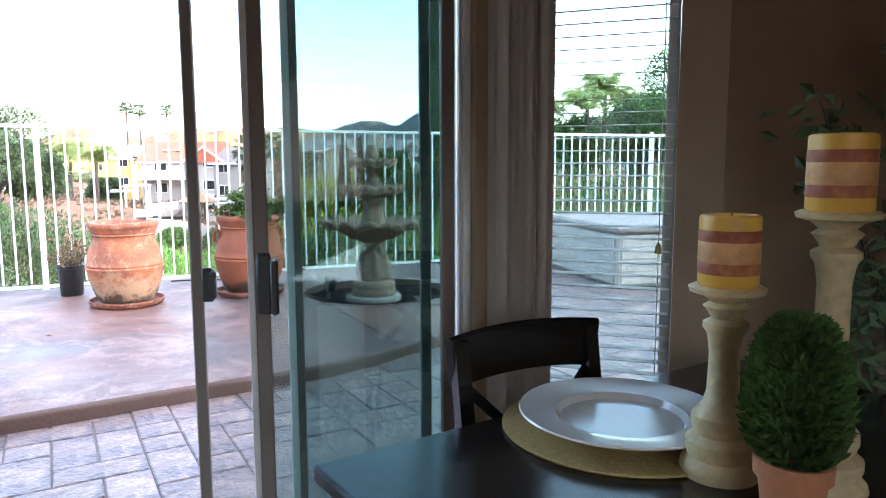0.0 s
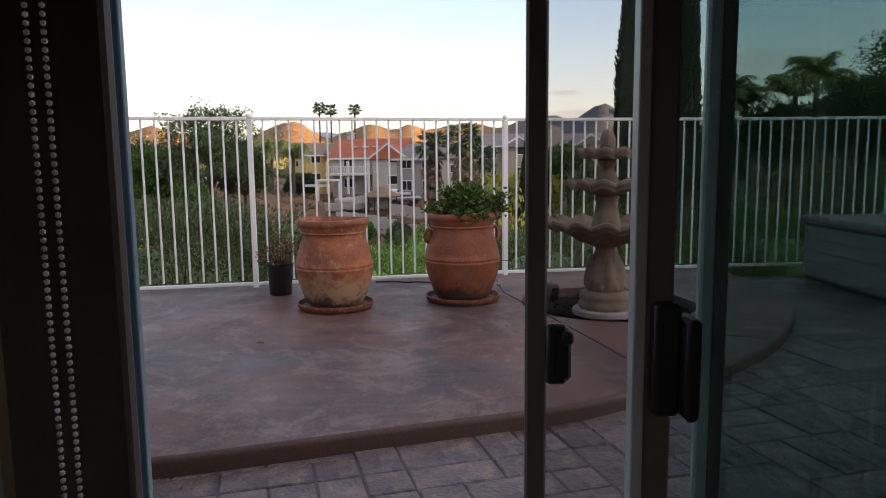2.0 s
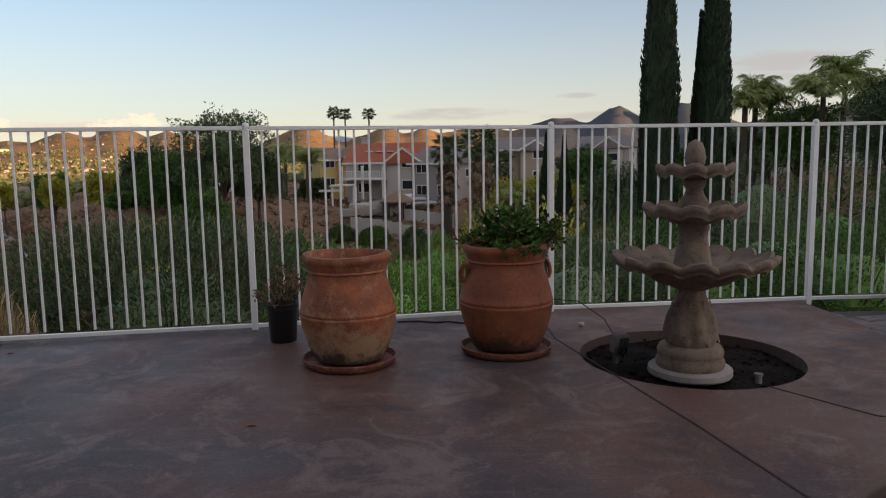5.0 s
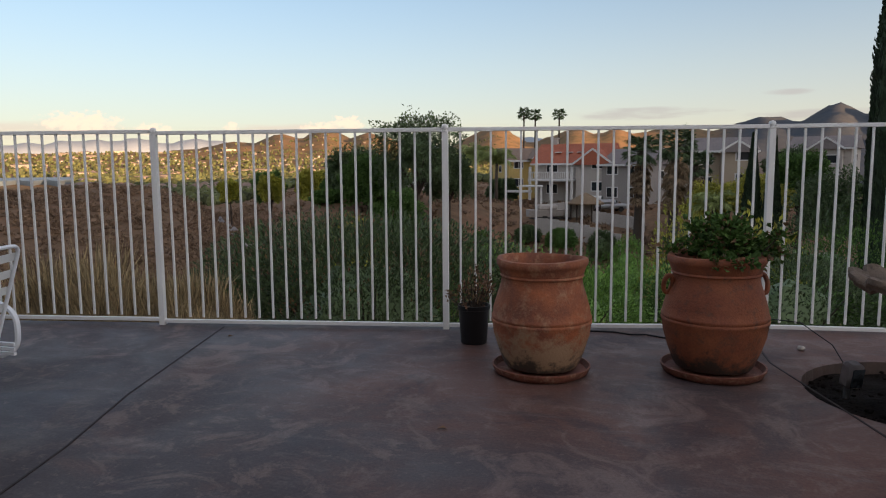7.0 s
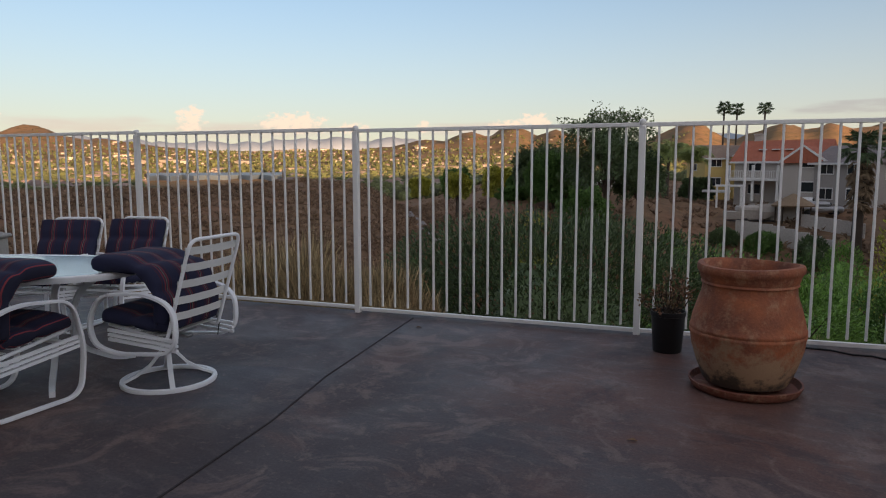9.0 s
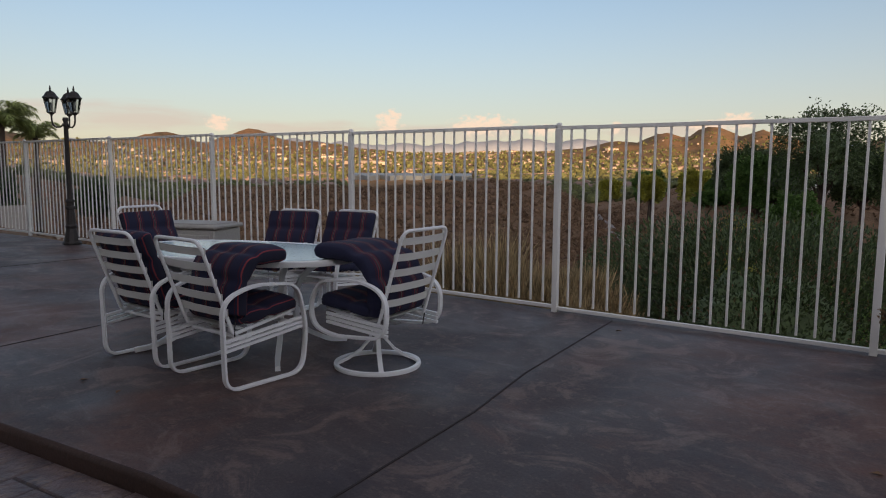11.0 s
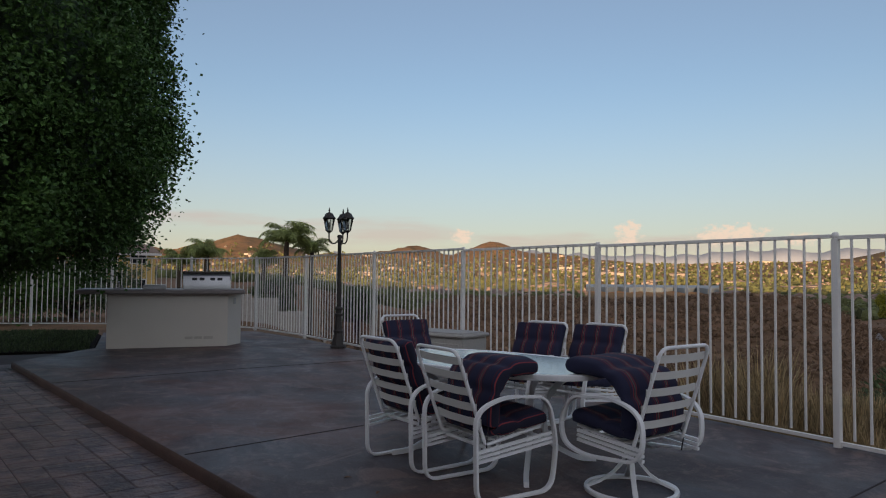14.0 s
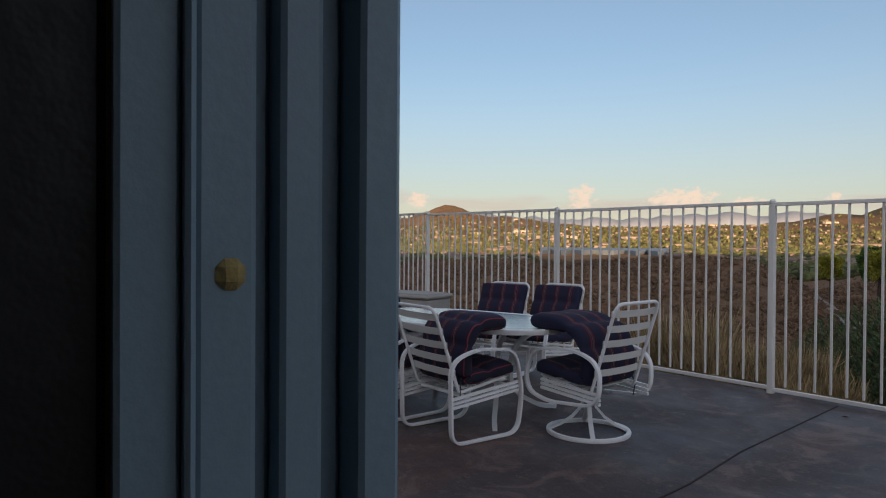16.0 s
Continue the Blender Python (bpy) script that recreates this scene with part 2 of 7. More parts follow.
def mat(name, c1, c2=None, rough=0.6, metal=0.0, coarse=3.0, fine=60.0, bump=0.15, spec=0.5, mixk=0.5, rvar=0.1, grain=0.25, rand=0.0, contrast=0.25, c3=None, coat=0.0, dist=0.01, island=False):
    """A surface with variation at two scales and fine relief, in object space."""
    mt = bpy.data.materials.new(name)
    mt.use_nodes = True
    nt = mt.node_tree
    N, L = nt.nodes, nt.links
    bs = N["Principled BSDF"]
    tc = N.new("ShaderNodeTexCoord")
    c2 = c2 or tuple(k * 0.75 for k in c1)

    def noise_at(scale, detail=4, ro=0.6):
        n = N.new("ShaderNodeTexNoise")
        n.inputs["Scale"].default_value, n.inputs["Detail"].default_value, n.inputs["Roughness"].default_value = scale, detail, ro
        L.new(tc.outputs["Object"], n.inputs["Vector"])
        return n.outputs["Fac"]

    def ramp(fac, lo, hi):
        m = N.new("ShaderNodeMapRange")
        m.inputs[1].default_value, m.inputs[2].default_value = lo, hi
        L.new(fac, m.inputs[0])
        return m.outputs[0]

    def mix(f, a, b, mode="MIX"):
        m = N.new("ShaderNodeMix")
        m.data_type, m.blend_type = "RGBA", mode
        for k, s in ((0, f), (6, a), (7, b)):
            if isinstance(s, (int, float)):
                m.inputs[k].default_value = s
            elif isinstance(s, tuple):
                m.inputs[k].default_value = (*s, 1)
            else:
                L.new(s, m.inputs[k])
        return m.outputs[2]
    big = noise_at(coarse, 5)
    col = mix(ramp(big, mixk - contrast, mixk + contrast), c1, c2)
    if c3:
        col = mix(ramp(noise_at(coarse * 2.7, 6, 0.7), 0.52, 0.72), col, c3)
    small = noise_at(fine, 3)
    g = ramp(small, 0.2, 0.8)
    gg = N.new("ShaderNodeMapRange")
    gg.inputs[3].default_value, gg.inputs[4].default_value = 1 - grain, 1 + grain
    L.new(g, gg.inputs[0])
    col = mix(1.0, col, gg.outputs[0], "MULTIPLY")
    if rand:
        src = N.new("ShaderNodeNewGeometry").outputs["Random Per Island"] if island else N.new("ShaderNodeObjectInfo").outputs["Random"]
        rr = N.new("ShaderNodeMapRange")
        rr.inputs[3].default_value, rr.inputs[4].default_value = 1 - rand, 1 + rand
        L.new(src, rr.inputs[0])
        col = mix(1.0, col, rr.outputs[0], "MULTIPLY")
    L.new(col, bs.inputs["Base Color"])
    rm = N.new("ShaderNodeMapRange")
    rm.inputs[3].default_value, rm.inputs[4].default_value = max(rough - rvar, 0.02), min(rough + rvar, 1)
    L.new(big, rm.inputs[0])
    L.new(rm.outputs[0], bs.inputs["Roughness"])
    bs.inputs["Metallic"].default_value = metal
    bs.inputs["Specular IOR Level"].default_value = spec
    if coat:
        bs.inputs["Coat Weight"].default_value, bs.inputs["Coat Roughness"].default_value = coat, 0.1
    if bump:
        b = N.new("ShaderNodeBump")
        b.inputs["Strength"].default_value, b.inputs["Distance"].default_value = bump, dist
        L.new(small, b.inputs["Height"])
        L.new(b.outputs[0], bs.inputs["Normal"])
    return mt


def clear(name, tint, rough=0.0, mixk=0.9):
    """A thin pane: mostly see-through with a mirror sheen."""
    mt = bpy.data.materials.new(name)
    mt.use_nodes = True
    N, L = mt.node_tree.nodes, mt.node_tree.links
    N.remove(N["Principled BSDF"])
    tr, gl, mx, fr = N.new("ShaderNodeBsdfTransparent"), N.new("ShaderNodeBsdfGlossy"), N.new("ShaderNodeMixShader"), N.new("ShaderNodeFresnel")
    tr.inputs[0].default_value = (*tint, 1)
    gl.inputs["Roughness"].default_value = rough
    fr.inputs[0].default_value = 1.5
    L.new(fr.outputs[0], mx.inputs[0])
    L.new(tr.outputs[0], mx.inputs[1])
    L.new(gl.outputs[0], mx.inputs[2])
    L.new(mx.outputs[0], N["Material Output"].inputs[0])
    return mt




def make_slab_material():
    """Acid-stained, sealed concrete: rust brown and grey clouds, pale scuffs, dark spots."""
    mt = bpy.data.materials.new("stained_concrete")
    mt.use_nodes = True
    N, L = mt.node_tree.nodes, mt.node_tree.links
    bs = N["Principled BSDF"]
    tc = N.new("ShaderNodeTexCoord")

    def ns(scale, d=8, ro=0.7, dist=0.0, stretch=None):
        n = N.new("ShaderNodeTexNoise")
        n.inputs["Scale"].default_value, n.inputs["Detail"].default_value, n.inputs["Roughness"].default_value, n.inputs["Distortion"].default_value = scale, d, ro, dist
        if stretch:
            mp = N.new("ShaderNodeMapping")
            mp.inputs["Scale"].default_value = stretch
            mp.inputs["Rotation"].default_value = (0, 0, 0.5)
            L.new(tc.outputs["Object"], mp.inputs["Vector"])
            L.new(mp.outputs[0], n.inputs["Vector"])
        else:
            L.new(tc.outputs["Object"], n.inputs["Vector"])
        return n.outputs["Fac"]

    def rg(f, a, b, c=0.0, d=1.0):
        m = N.new("ShaderNodeMapRange")
        for k, val in enumerate((a, b, c, d)):
            m.inputs[k + 1].default_value = val
        L.new(f, m.inputs[0])
        return m.outputs[0]

    def mx(f, a, b, mode="MIX"):
        m = N.new("ShaderNodeMix")
        m.data_type, m.blend_type = "RGBA", mode
        for k, v in ((0, f), (6, a), (7, b)):
            if isinstance(v, tuple):
                m.inputs[k].default_value = (*v, 1)
            elif isinstance(v, float):
                m.inputs[k].default_value = v
            else:
                L.new(v, m.inputs[k])
        return m.outputs[2]
    clouds = ns(0.55, 8, 0.62, 0.8)

    def along(c, d):
        """Signed distance of a place from the line through c, square to d."""
        sub, dot = N.new("ShaderNodeVectorMath"), N.new("ShaderNodeVectorMath")
        sub.operation, dot.operation = "SUBTRACT", "DOT_PRODUCT"
        sub.inputs[1].default_value, dot.inputs[1].default_value = (*c, 0), (*d, 0)
        L.new(tc.outputs["Object"], sub.inputs[0])
        L.new(sub.outputs[0], dot.inputs[0])
        return dot.outputs["Value"]

    def calc(op, a, b):
        m = N.new("ShaderNodeMath")
        m.operation = op
        for k, v in enumerate((a, b)):
            if isinstance(v, float):
                m.inputs[k].default_value = v
            else:
                L.new(v, m.inputs[k])
        return m.outputs[0]
    # the stain was laid rustier round the pots and the fountain, greyer towards the table
    rust = calc("ADD", rg(clouds, 0.36, 0.64), calc("MULTIPLY", rg(along((-1.2, -1.5), (0.95, -0.1)), 0.0, 3.6), 0.55))
    col = mx(rg(rust, 0.45, 1.05), (0.087, 0.065, 0.064), (0.152, 0.076, 0.059))
    col = mx(rg(ns(2.3, 10, 0.72, 1.2), 0.52, 0.60, 0, 0.7), col, (0.215, 0.145, 0.125))
    col = mx(rg(ns(1.3, 9, 0.7, 0.5), 0.52, 0.62, 0, 0.7), col, (0.058, 0.043, 0.046))
    col = mx(rg(ns(5.0, 10, 0.75, 0.4, (0.35, 1.6, 1)), 0.53, 0.66, 0, 0.55), col, (0.165, 0.125, 0.120))
    # dark seepage beside the joint, and the clean-edged mark of a mat beside the table
    ragged = ns(3.5, 9, 0.7)
    band = calc("ADD", along((-1.88, -0.42), (0.958, 0.284)), calc("MULTIPLY", calc("SUBTRACT", ragged, 0.5), 0.5))
    col = mx(calc("MULTIPLY", rg(band, -0.24, -0.06), rg(band, 0.10, 0.0, 0.0, 0.6)), col, (0.050, 0.038, 0.042))
    edge = calc("MAXIMUM", calc("ABSOLUTE", along((-1.93, -2.70), (0.452, -0.892)), 0.0), calc("ABSOLUTE", along((-1.93, -2.70), (0.892, 0.452)), 0.0))
    col = mx(rg(edge, 0.43, 0.40, 0.0, 0.6), col, (0.066, 0.058, 0.070))
    col = mx(rg(ns(14.0, 8, 0.75, 0.3), 0.56, 0.66, 0, 0.45), col, (0.235, 0.165, 0.14))
    grit = ns(60, 4)
    col = mx(1.0, col, rg(grit, 0.25, 0.75, 0.70, 1.30), "MULTIPLY")
    L.new(col, bs.inputs["Base Color"])
    L.new(rg(ns(1.1, 8, 0.65, 0.5), 0.3, 0.7, 0.38, 0.70), bs.inputs["Roughness"])
    bs.inputs["Specular IOR Level"].default_value = 0.28
    b = N.new("ShaderNodeBump")
    b.inputs["Strength"].default_value, b.inputs["Distance"].default_value = 0.25, 0.004
    L.new(ns(28, 6), b.inputs["Height"])
    L.new(b.outputs[0], bs.inputs["Normal"])
    return mt


M_slab = make_slab_material()
M_kerb = mat("slab_edge", (0.092, 0.046, 0.034), (0.056, 0.034, 0.028), rough=0.6, coarse=2, fine=60, bump=0.3)
M_joint = mat("joint", (0.045, 0.03, 0.028), rough=0.8)
M_tile = mat("stamped_slate", (0.185, 0.128, 0.118), (0.092, 0.074, 0.084), rough=0.48, coarse=4.0, fine=16, bump=1.0, grain=0.3, rand=0.25, c3=(0.28, 0.20, 0.15), dist=0.03, contrast=0.10)
M_tile_far = mat("stamped_slate_far", (0.185, 0.128, 0.118), (0.092, 0.074, 0.084), rough=0.48, coarse=4.0, fine=16, bump=1.0, grain=0.3, rand=0.25, c3=(0.28, 0.20, 0.15), dist=0.03, contrast=0.10, island=True)
M_grout = mat("grout", (0.105, 0.08, 0.076), rough=0.85, fine=120)
M_fence = mat("fence_paint", (0.83, 0.81, 0.78), (0.76, 0.74, 0.71), rough=0.45, coarse=1.5, fine=180, bump=0.05, grain=0.06)
M_stucco = mat("stucco", (0.62, 0.58, 0.52), (0.55, 0.51, 0.46), rough=0.9, coarse=1, fine=90, bump=0.5, grain=0.1, dist=0.006)
M_wall = mat("beige_wall", (0.34, 0.245, 0.16), (0.30, 0.215, 0.14), rough=0.85, coarse=1, fine=120, bump=0.15, grain=0.06)
M_ceiling = mat("ceiling_paint", (0.75, 0.72, 0.68), rough=0.9, fine=100)
M_carpet = mat("floor_tile", (0.35, 0.28, 0.22), rough=0.5)
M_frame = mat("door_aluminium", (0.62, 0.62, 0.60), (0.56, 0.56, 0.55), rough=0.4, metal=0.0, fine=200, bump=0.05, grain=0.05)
# the door's pale aluminium again, with bluish shade put into the colour
M_jamb_shade = mat("jamb_aluminium_shaded", (0.245, 0.35, 0.41), (0.215, 0.31, 0.37), rough=0.45, fine=200, bump=0.05, grain=0.05)
M_dark = mat("bronze_frame", (0.185, 0.15, 0.125), (0.155, 0.128, 0.108), rough=0.45, fine=150, bump=0.05, grain=0.08)
M_black = mat("black_plastic", (0.012, 0.012, 0.013), rough=0.45, bump=0.08, grain=0.1)
M_glass = clear("door_glass", (0.69, 0.79, 0.78))
M_blind = mat("blind_slat", (0.80, 0.79, 0.76), rough=0.5, fine=100, bump=0.03, grain=0.04)
M_terra = mat("terracotta", (0.43, 0.125, 0.048), (0.22, 0.075, 0.042), rough=0.75, coarse=4.5, fine=70, bump=0.45, grain=0.22, c3=(0.45, 0.235, 0.135), dist=0.008, contrast=0.14)
M_terra2 = mat("terracotta_stained", (0.35, 0.105, 0.044), (0.25, 0.072, 0.035), rough=0.72, coarse=4, fine=70, bump=0.45, grain=0.22, c3=(0.11, 0.06, 0.042), dist=0.008, contrast=0.14)
M_clay = mat("clean_terracotta", (0.50, 0.19, 0.085), (0.40, 0.14, 0.065), rough=0.7, coarse=9, fine=90, bump=0.3, grain=0.15, dist=0.003)
M_saucer = mat("terracotta_saucer", (0.27, 0.082, 0.045), (0.15, 0.055, 0.038), rough=0.7, coarse=7, fine=70, bump=0.4, c3=(0.36, 0.2, 0.13), dist=0.006)


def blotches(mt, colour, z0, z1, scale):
    """Ragged dark and pale lime blotches on the lower part of a pot, fading with height."""
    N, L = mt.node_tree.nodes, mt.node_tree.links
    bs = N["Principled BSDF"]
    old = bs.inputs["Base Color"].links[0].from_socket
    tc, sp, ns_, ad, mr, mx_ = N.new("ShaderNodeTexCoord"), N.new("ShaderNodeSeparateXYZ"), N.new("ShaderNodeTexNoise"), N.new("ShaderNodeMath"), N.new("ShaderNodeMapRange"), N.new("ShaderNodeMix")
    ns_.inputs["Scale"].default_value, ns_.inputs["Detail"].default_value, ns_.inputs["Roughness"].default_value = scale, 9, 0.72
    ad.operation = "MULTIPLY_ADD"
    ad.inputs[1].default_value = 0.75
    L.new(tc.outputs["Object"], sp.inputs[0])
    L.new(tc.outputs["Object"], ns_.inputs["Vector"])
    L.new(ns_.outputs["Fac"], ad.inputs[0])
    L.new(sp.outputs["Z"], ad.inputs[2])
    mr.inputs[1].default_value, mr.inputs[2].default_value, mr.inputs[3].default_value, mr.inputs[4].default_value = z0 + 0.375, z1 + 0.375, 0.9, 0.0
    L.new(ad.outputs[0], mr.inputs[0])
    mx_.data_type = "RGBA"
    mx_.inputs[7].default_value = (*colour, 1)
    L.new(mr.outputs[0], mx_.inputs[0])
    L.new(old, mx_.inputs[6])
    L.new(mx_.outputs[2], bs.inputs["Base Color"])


blotches(M_terra, (0.40, 0.25, 0.15), 0.22, 0.33, 7.0)
# darker towards the foot, with a ragged upper edge
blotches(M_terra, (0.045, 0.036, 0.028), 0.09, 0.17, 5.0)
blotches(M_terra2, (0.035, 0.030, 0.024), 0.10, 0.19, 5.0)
M_clod = mat("soil_clod", (0.02, 0.015, 0.012), (0.011, 0.008, 0.007), rough=0.95, spec=0.05, bump=0)
M_soil = mat("soil", (0.022, 0.016, 0.013), (0.012, 0.009, 0.008), rough=0.95, spec=0.08, coarse=8, fine=45, bump=1.0, grain=0.4, dist=0.03)
M_stone = mat("cast_stone", (0.30, 0.215, 0.155), (0.155, 0.108, 0.08), rough=0.85, coarse=5, fine=80, bump=0.45, grain=0.18, c3=(0.085, 0.06, 0.047), dist=0.012)
M_white = mat("white_enamel", (0.92, 0.925, 0.93), (0.88, 0.89, 0.90), rough=0.35, fine=150, bump=0.03, grain=0.04)
M_strap = mat("vinyl_strap", (0.70, 0.69, 0.66), (0.62, 0.61, 0.58), rough=0.45, fine=150, bump=0.05, grain=0.05)
M_tableglass = mat("frosted_glass", (0.42, 0.55, 0.62), (0.37, 0.50, 0.57), rough=0.12, coarse=2, fine=70, bump=0.2, spec=0.8, grain=0.05, rvar=0.05, dist=0.003)
M_iron = mat("dark_iron", (0.045, 0.038, 0.036), (0.03, 0.026, 0.025), rough=0.55, fine=90, bump=0.3)
M_lampglass = clear("lamp_glass", (0.72, 0.75, 0.75), 0.1)
M_resin = mat("resin_box", (0.42, 0.40, 0.37), (0.36, 0.345, 0.32), rough=0.6, fine=60, bump=0.2)
M_steel = mat("stainless", (0.42, 0.42, 0.43), (0.35, 0.35, 0.36), rough=0.35, metal=0.9, fine=120, bump=0.05)
M_counter = mat("counter_stone", (0.23, 0.20, 0.19), (0.17, 0.15, 0.145), rough=0.4, coarse=6, fine=90, bump=0.1)
M_espresso = mat("espresso_wood", (0.014, 0.010, 0.009), (0.009, 0.007, 0.006), rough=0.17, rvar=0.04, coarse=3, fine=40, bump=0.04, grain=0.2, spec=0.5)
M_straw = mat("woven_gold", (0.46, 0.34, 0.13), (0.38, 0.27, 0.10), rough=0.55, fine=120, bump=0.3)
M_china = mat("white_china", (0.72, 0.68, 0.64), (0.68, 0.64, 0.60), rough=0.12, bump=0.0, grain=0.02, spec=0.6)
M_cream = mat("cream_wood", (0.60, 0.47, 0.27), (0.50, 0.38, 0.20), rough=0.5, coarse=6, fine=50, bump=0.15)
M_wax = mat("amber_wax", (0.72, 0.40, 0.06), (0.64, 0.33, 0.05), rough=0.45, coarse=5, bump=0.05, grain=0.08)
M_waxband = mat("wax_label", (0.32, 0.075, 0.035), (0.42, 0.16, 0.06), rough=0.6, coarse=14, contrast=0.1)
M_waxpale = mat("wax_label_tan", (0.60, 0.30, 0.12), (0.52, 0.24, 0.09), rough=0.55, coarse=14, contrast=0.1)
M_drape = mat("drape", (0.36, 0.29, 0.23), (0.30, 0.24, 0.19), rough=0.9, fine=250, bump=0.1)
M_casing = mat("dark_brown_casing", (0.085, 0.064, 0.050), (0.065, 0.050, 0.040), rough=0.6, fine=120, bump=0.1, grain=0.08)
M_leaf = mat("leaf_green", (0.095, 0.175, 0.042), (0.06, 0.125, 0.032), rough=0.7, spec=0.2, coarse=0.7, fine=9, bump=0, grain=0.3, rand=0.45, island=True)
M_ficus = mat("ficus_leaf", (0.078, 0.165, 0.040), (0.044, 0.105, 0.028), rough=0.5, spec=0.3, coarse=0.7, fine=9, bump=0, grain=0.3, rand=0.45, island=True)
M_leaf_dk = mat("leaf_dark", (0.088, 0.135, 0.048), (0.056, 0.094, 0.035), rough=0.55, coarse=0.8, fine=9, bump=0, grain=0.3, rand=0.45, island=True)
M_leaf_br = mat("leaf_bright", (0.17, 0.33, 0.06), (0.11, 0.23, 0.04), rough=0.55, coarse=0.5, fine=9, bump=0, grain=0.3, rand=0.4, island=True)
M_leaf_yel = mat("leaf_yellow", (0.40, 0.36, 0.045), (0.25, 0.26, 0.04), rough=0.55, coarse=0.5, fine=9, bump=0, grain=0.3, rand=0.4, island=True)
M_leaf_red = mat("leaf_russet", (0.24, 0.095, 0.06), (0.14, 0.11, 0.04), rough=0.55, coarse=9, fine=30, bump=0, grain=0.3, rand=0.5, island=True)
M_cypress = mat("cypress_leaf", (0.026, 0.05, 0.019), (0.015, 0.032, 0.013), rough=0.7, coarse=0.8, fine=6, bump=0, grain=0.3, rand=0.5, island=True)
M_palm = mat("palm_leaf", (0.33, 0.38, 0.12), (0.22, 0.275, 0.085), rough=0.5, coarse=0.8, fine=9, bump=0, grain=0.3, rand=0.4, island=True)
M_palmdead = mat("palm_thatch", (0.28, 0.19, 0.115), (0.19, 0.125, 0.075), rough=0.9, rand=0.3, island=True)
M_bark = mat("bark", (0.10, 0.07, 0.05), (0.06, 0.045, 0.035), rough=0.95, coarse=3, fine=25, bump=1.0, dist=0.03)
M_dry = mat("dry_grass", (0.50, 0.38, 0.21), (0.36, 0.26, 0.14), rough=0.9, coarse=2, fine=20, bump=0, rand=0.6, island=True)
M_shrub = mat("dry_shrub", (0.25, 0.152, 0.092), (0.155, 0.097, 0.062), rough=0.95, coarse=0.05, fine=1.5, bump=0.8, rand=0.35, island=True, dist=0.2)
M_roof_red = mat("clay_roof", (0.44, 0.125, 0.065), (0.33, 0.095, 0.055), rough=0.85, coarse=0.8, fine=6, bump=0.6, dist=0.08)
M_roof_gr = mat("grey_roof", (0.24, 0.20, 0.19), (0.18, 0.155, 0.15), rough=0.9, coarse=0.8, fine=6, bump=0.6, dist=0.08)
M_roof_tan = mat("tan_roof", (0.28, 0.19, 0.14), (0.22, 0.15, 0.11), rough=0.9, coarse=0.8, fine=6, bump=0.6, dist=0.08)
M_hs_white = mat("house_white", (0.47, 0.42, 0.375), (0.42, 0.375, 0.335), rough=0.9, coarse=0.4, fine=10)
M_hs_yel = mat("house_yellow", (0.62, 0.44, 0.16), (0.55, 0.38, 0.14), rough=0.9, coarse=0.4, fine=10)
M_hs_tan = mat("house_tan", (0.38, 0.30, 0.22), (0.34, 0.27, 0.20), rough=0.9, coarse=0.4, fine=10)
M_hs_grey = mat("house_grey", (0.34, 0.30, 0.275), (0.30, 0.265, 0.245), rough=0.9, coarse=0.4, fine=10)
M_vent = mat("stucco_vent", (0.47, 0.43, 0.38), (0.42, 0.385, 0.34), rough=0.9, fine=90)
M_trim = mat("white_trim", (0.75, 0.73, 0.70), rough=0.7, fine=20)
M_pane = mat("dark_window_pane", (0.03, 0.035, 0.04), rough=0.08, bump=0, spec=0.8)
# distance haze is painted into this base colour
M_farblue = mat("haze_tinted_mountain", (0.37, 0.42, 0.47), (0.34, 0.385, 0.435), rough=1.0, coarse=0.004, fine=0.02, bump=0, grain=0.04, spec=0.0)
M_lake = mat("lake_water", (0.20, 0.25, 0.28), (0.18, 0.22, 0.25), rough=0.55, coarse=0.01, fine=0.3, bump=0.05, grain=0.05, rvar=0.05)
M_town = mat("town_wall", (0.42, 0.36, 0.29), (0.32, 0.275, 0.23), rough=0.9, coarse=0.01, fine=0.2, bump=0, rand=0.35, island=True)
M_townroof = mat("town_roof", (0.30, 0.17, 0.12), (0.24, 0.19, 0.17), rough=0.9, coarse=0.006, fine=0.2, bump=0, rand=0.4, island=True)
M_towntree = mat("town_tree", (0.11, 0.115, 0.04), (0.07, 0.085, 0.032), rough=0.9, coarse=0.01, fine=0.4, bump=0, rand=0.5, island=True)


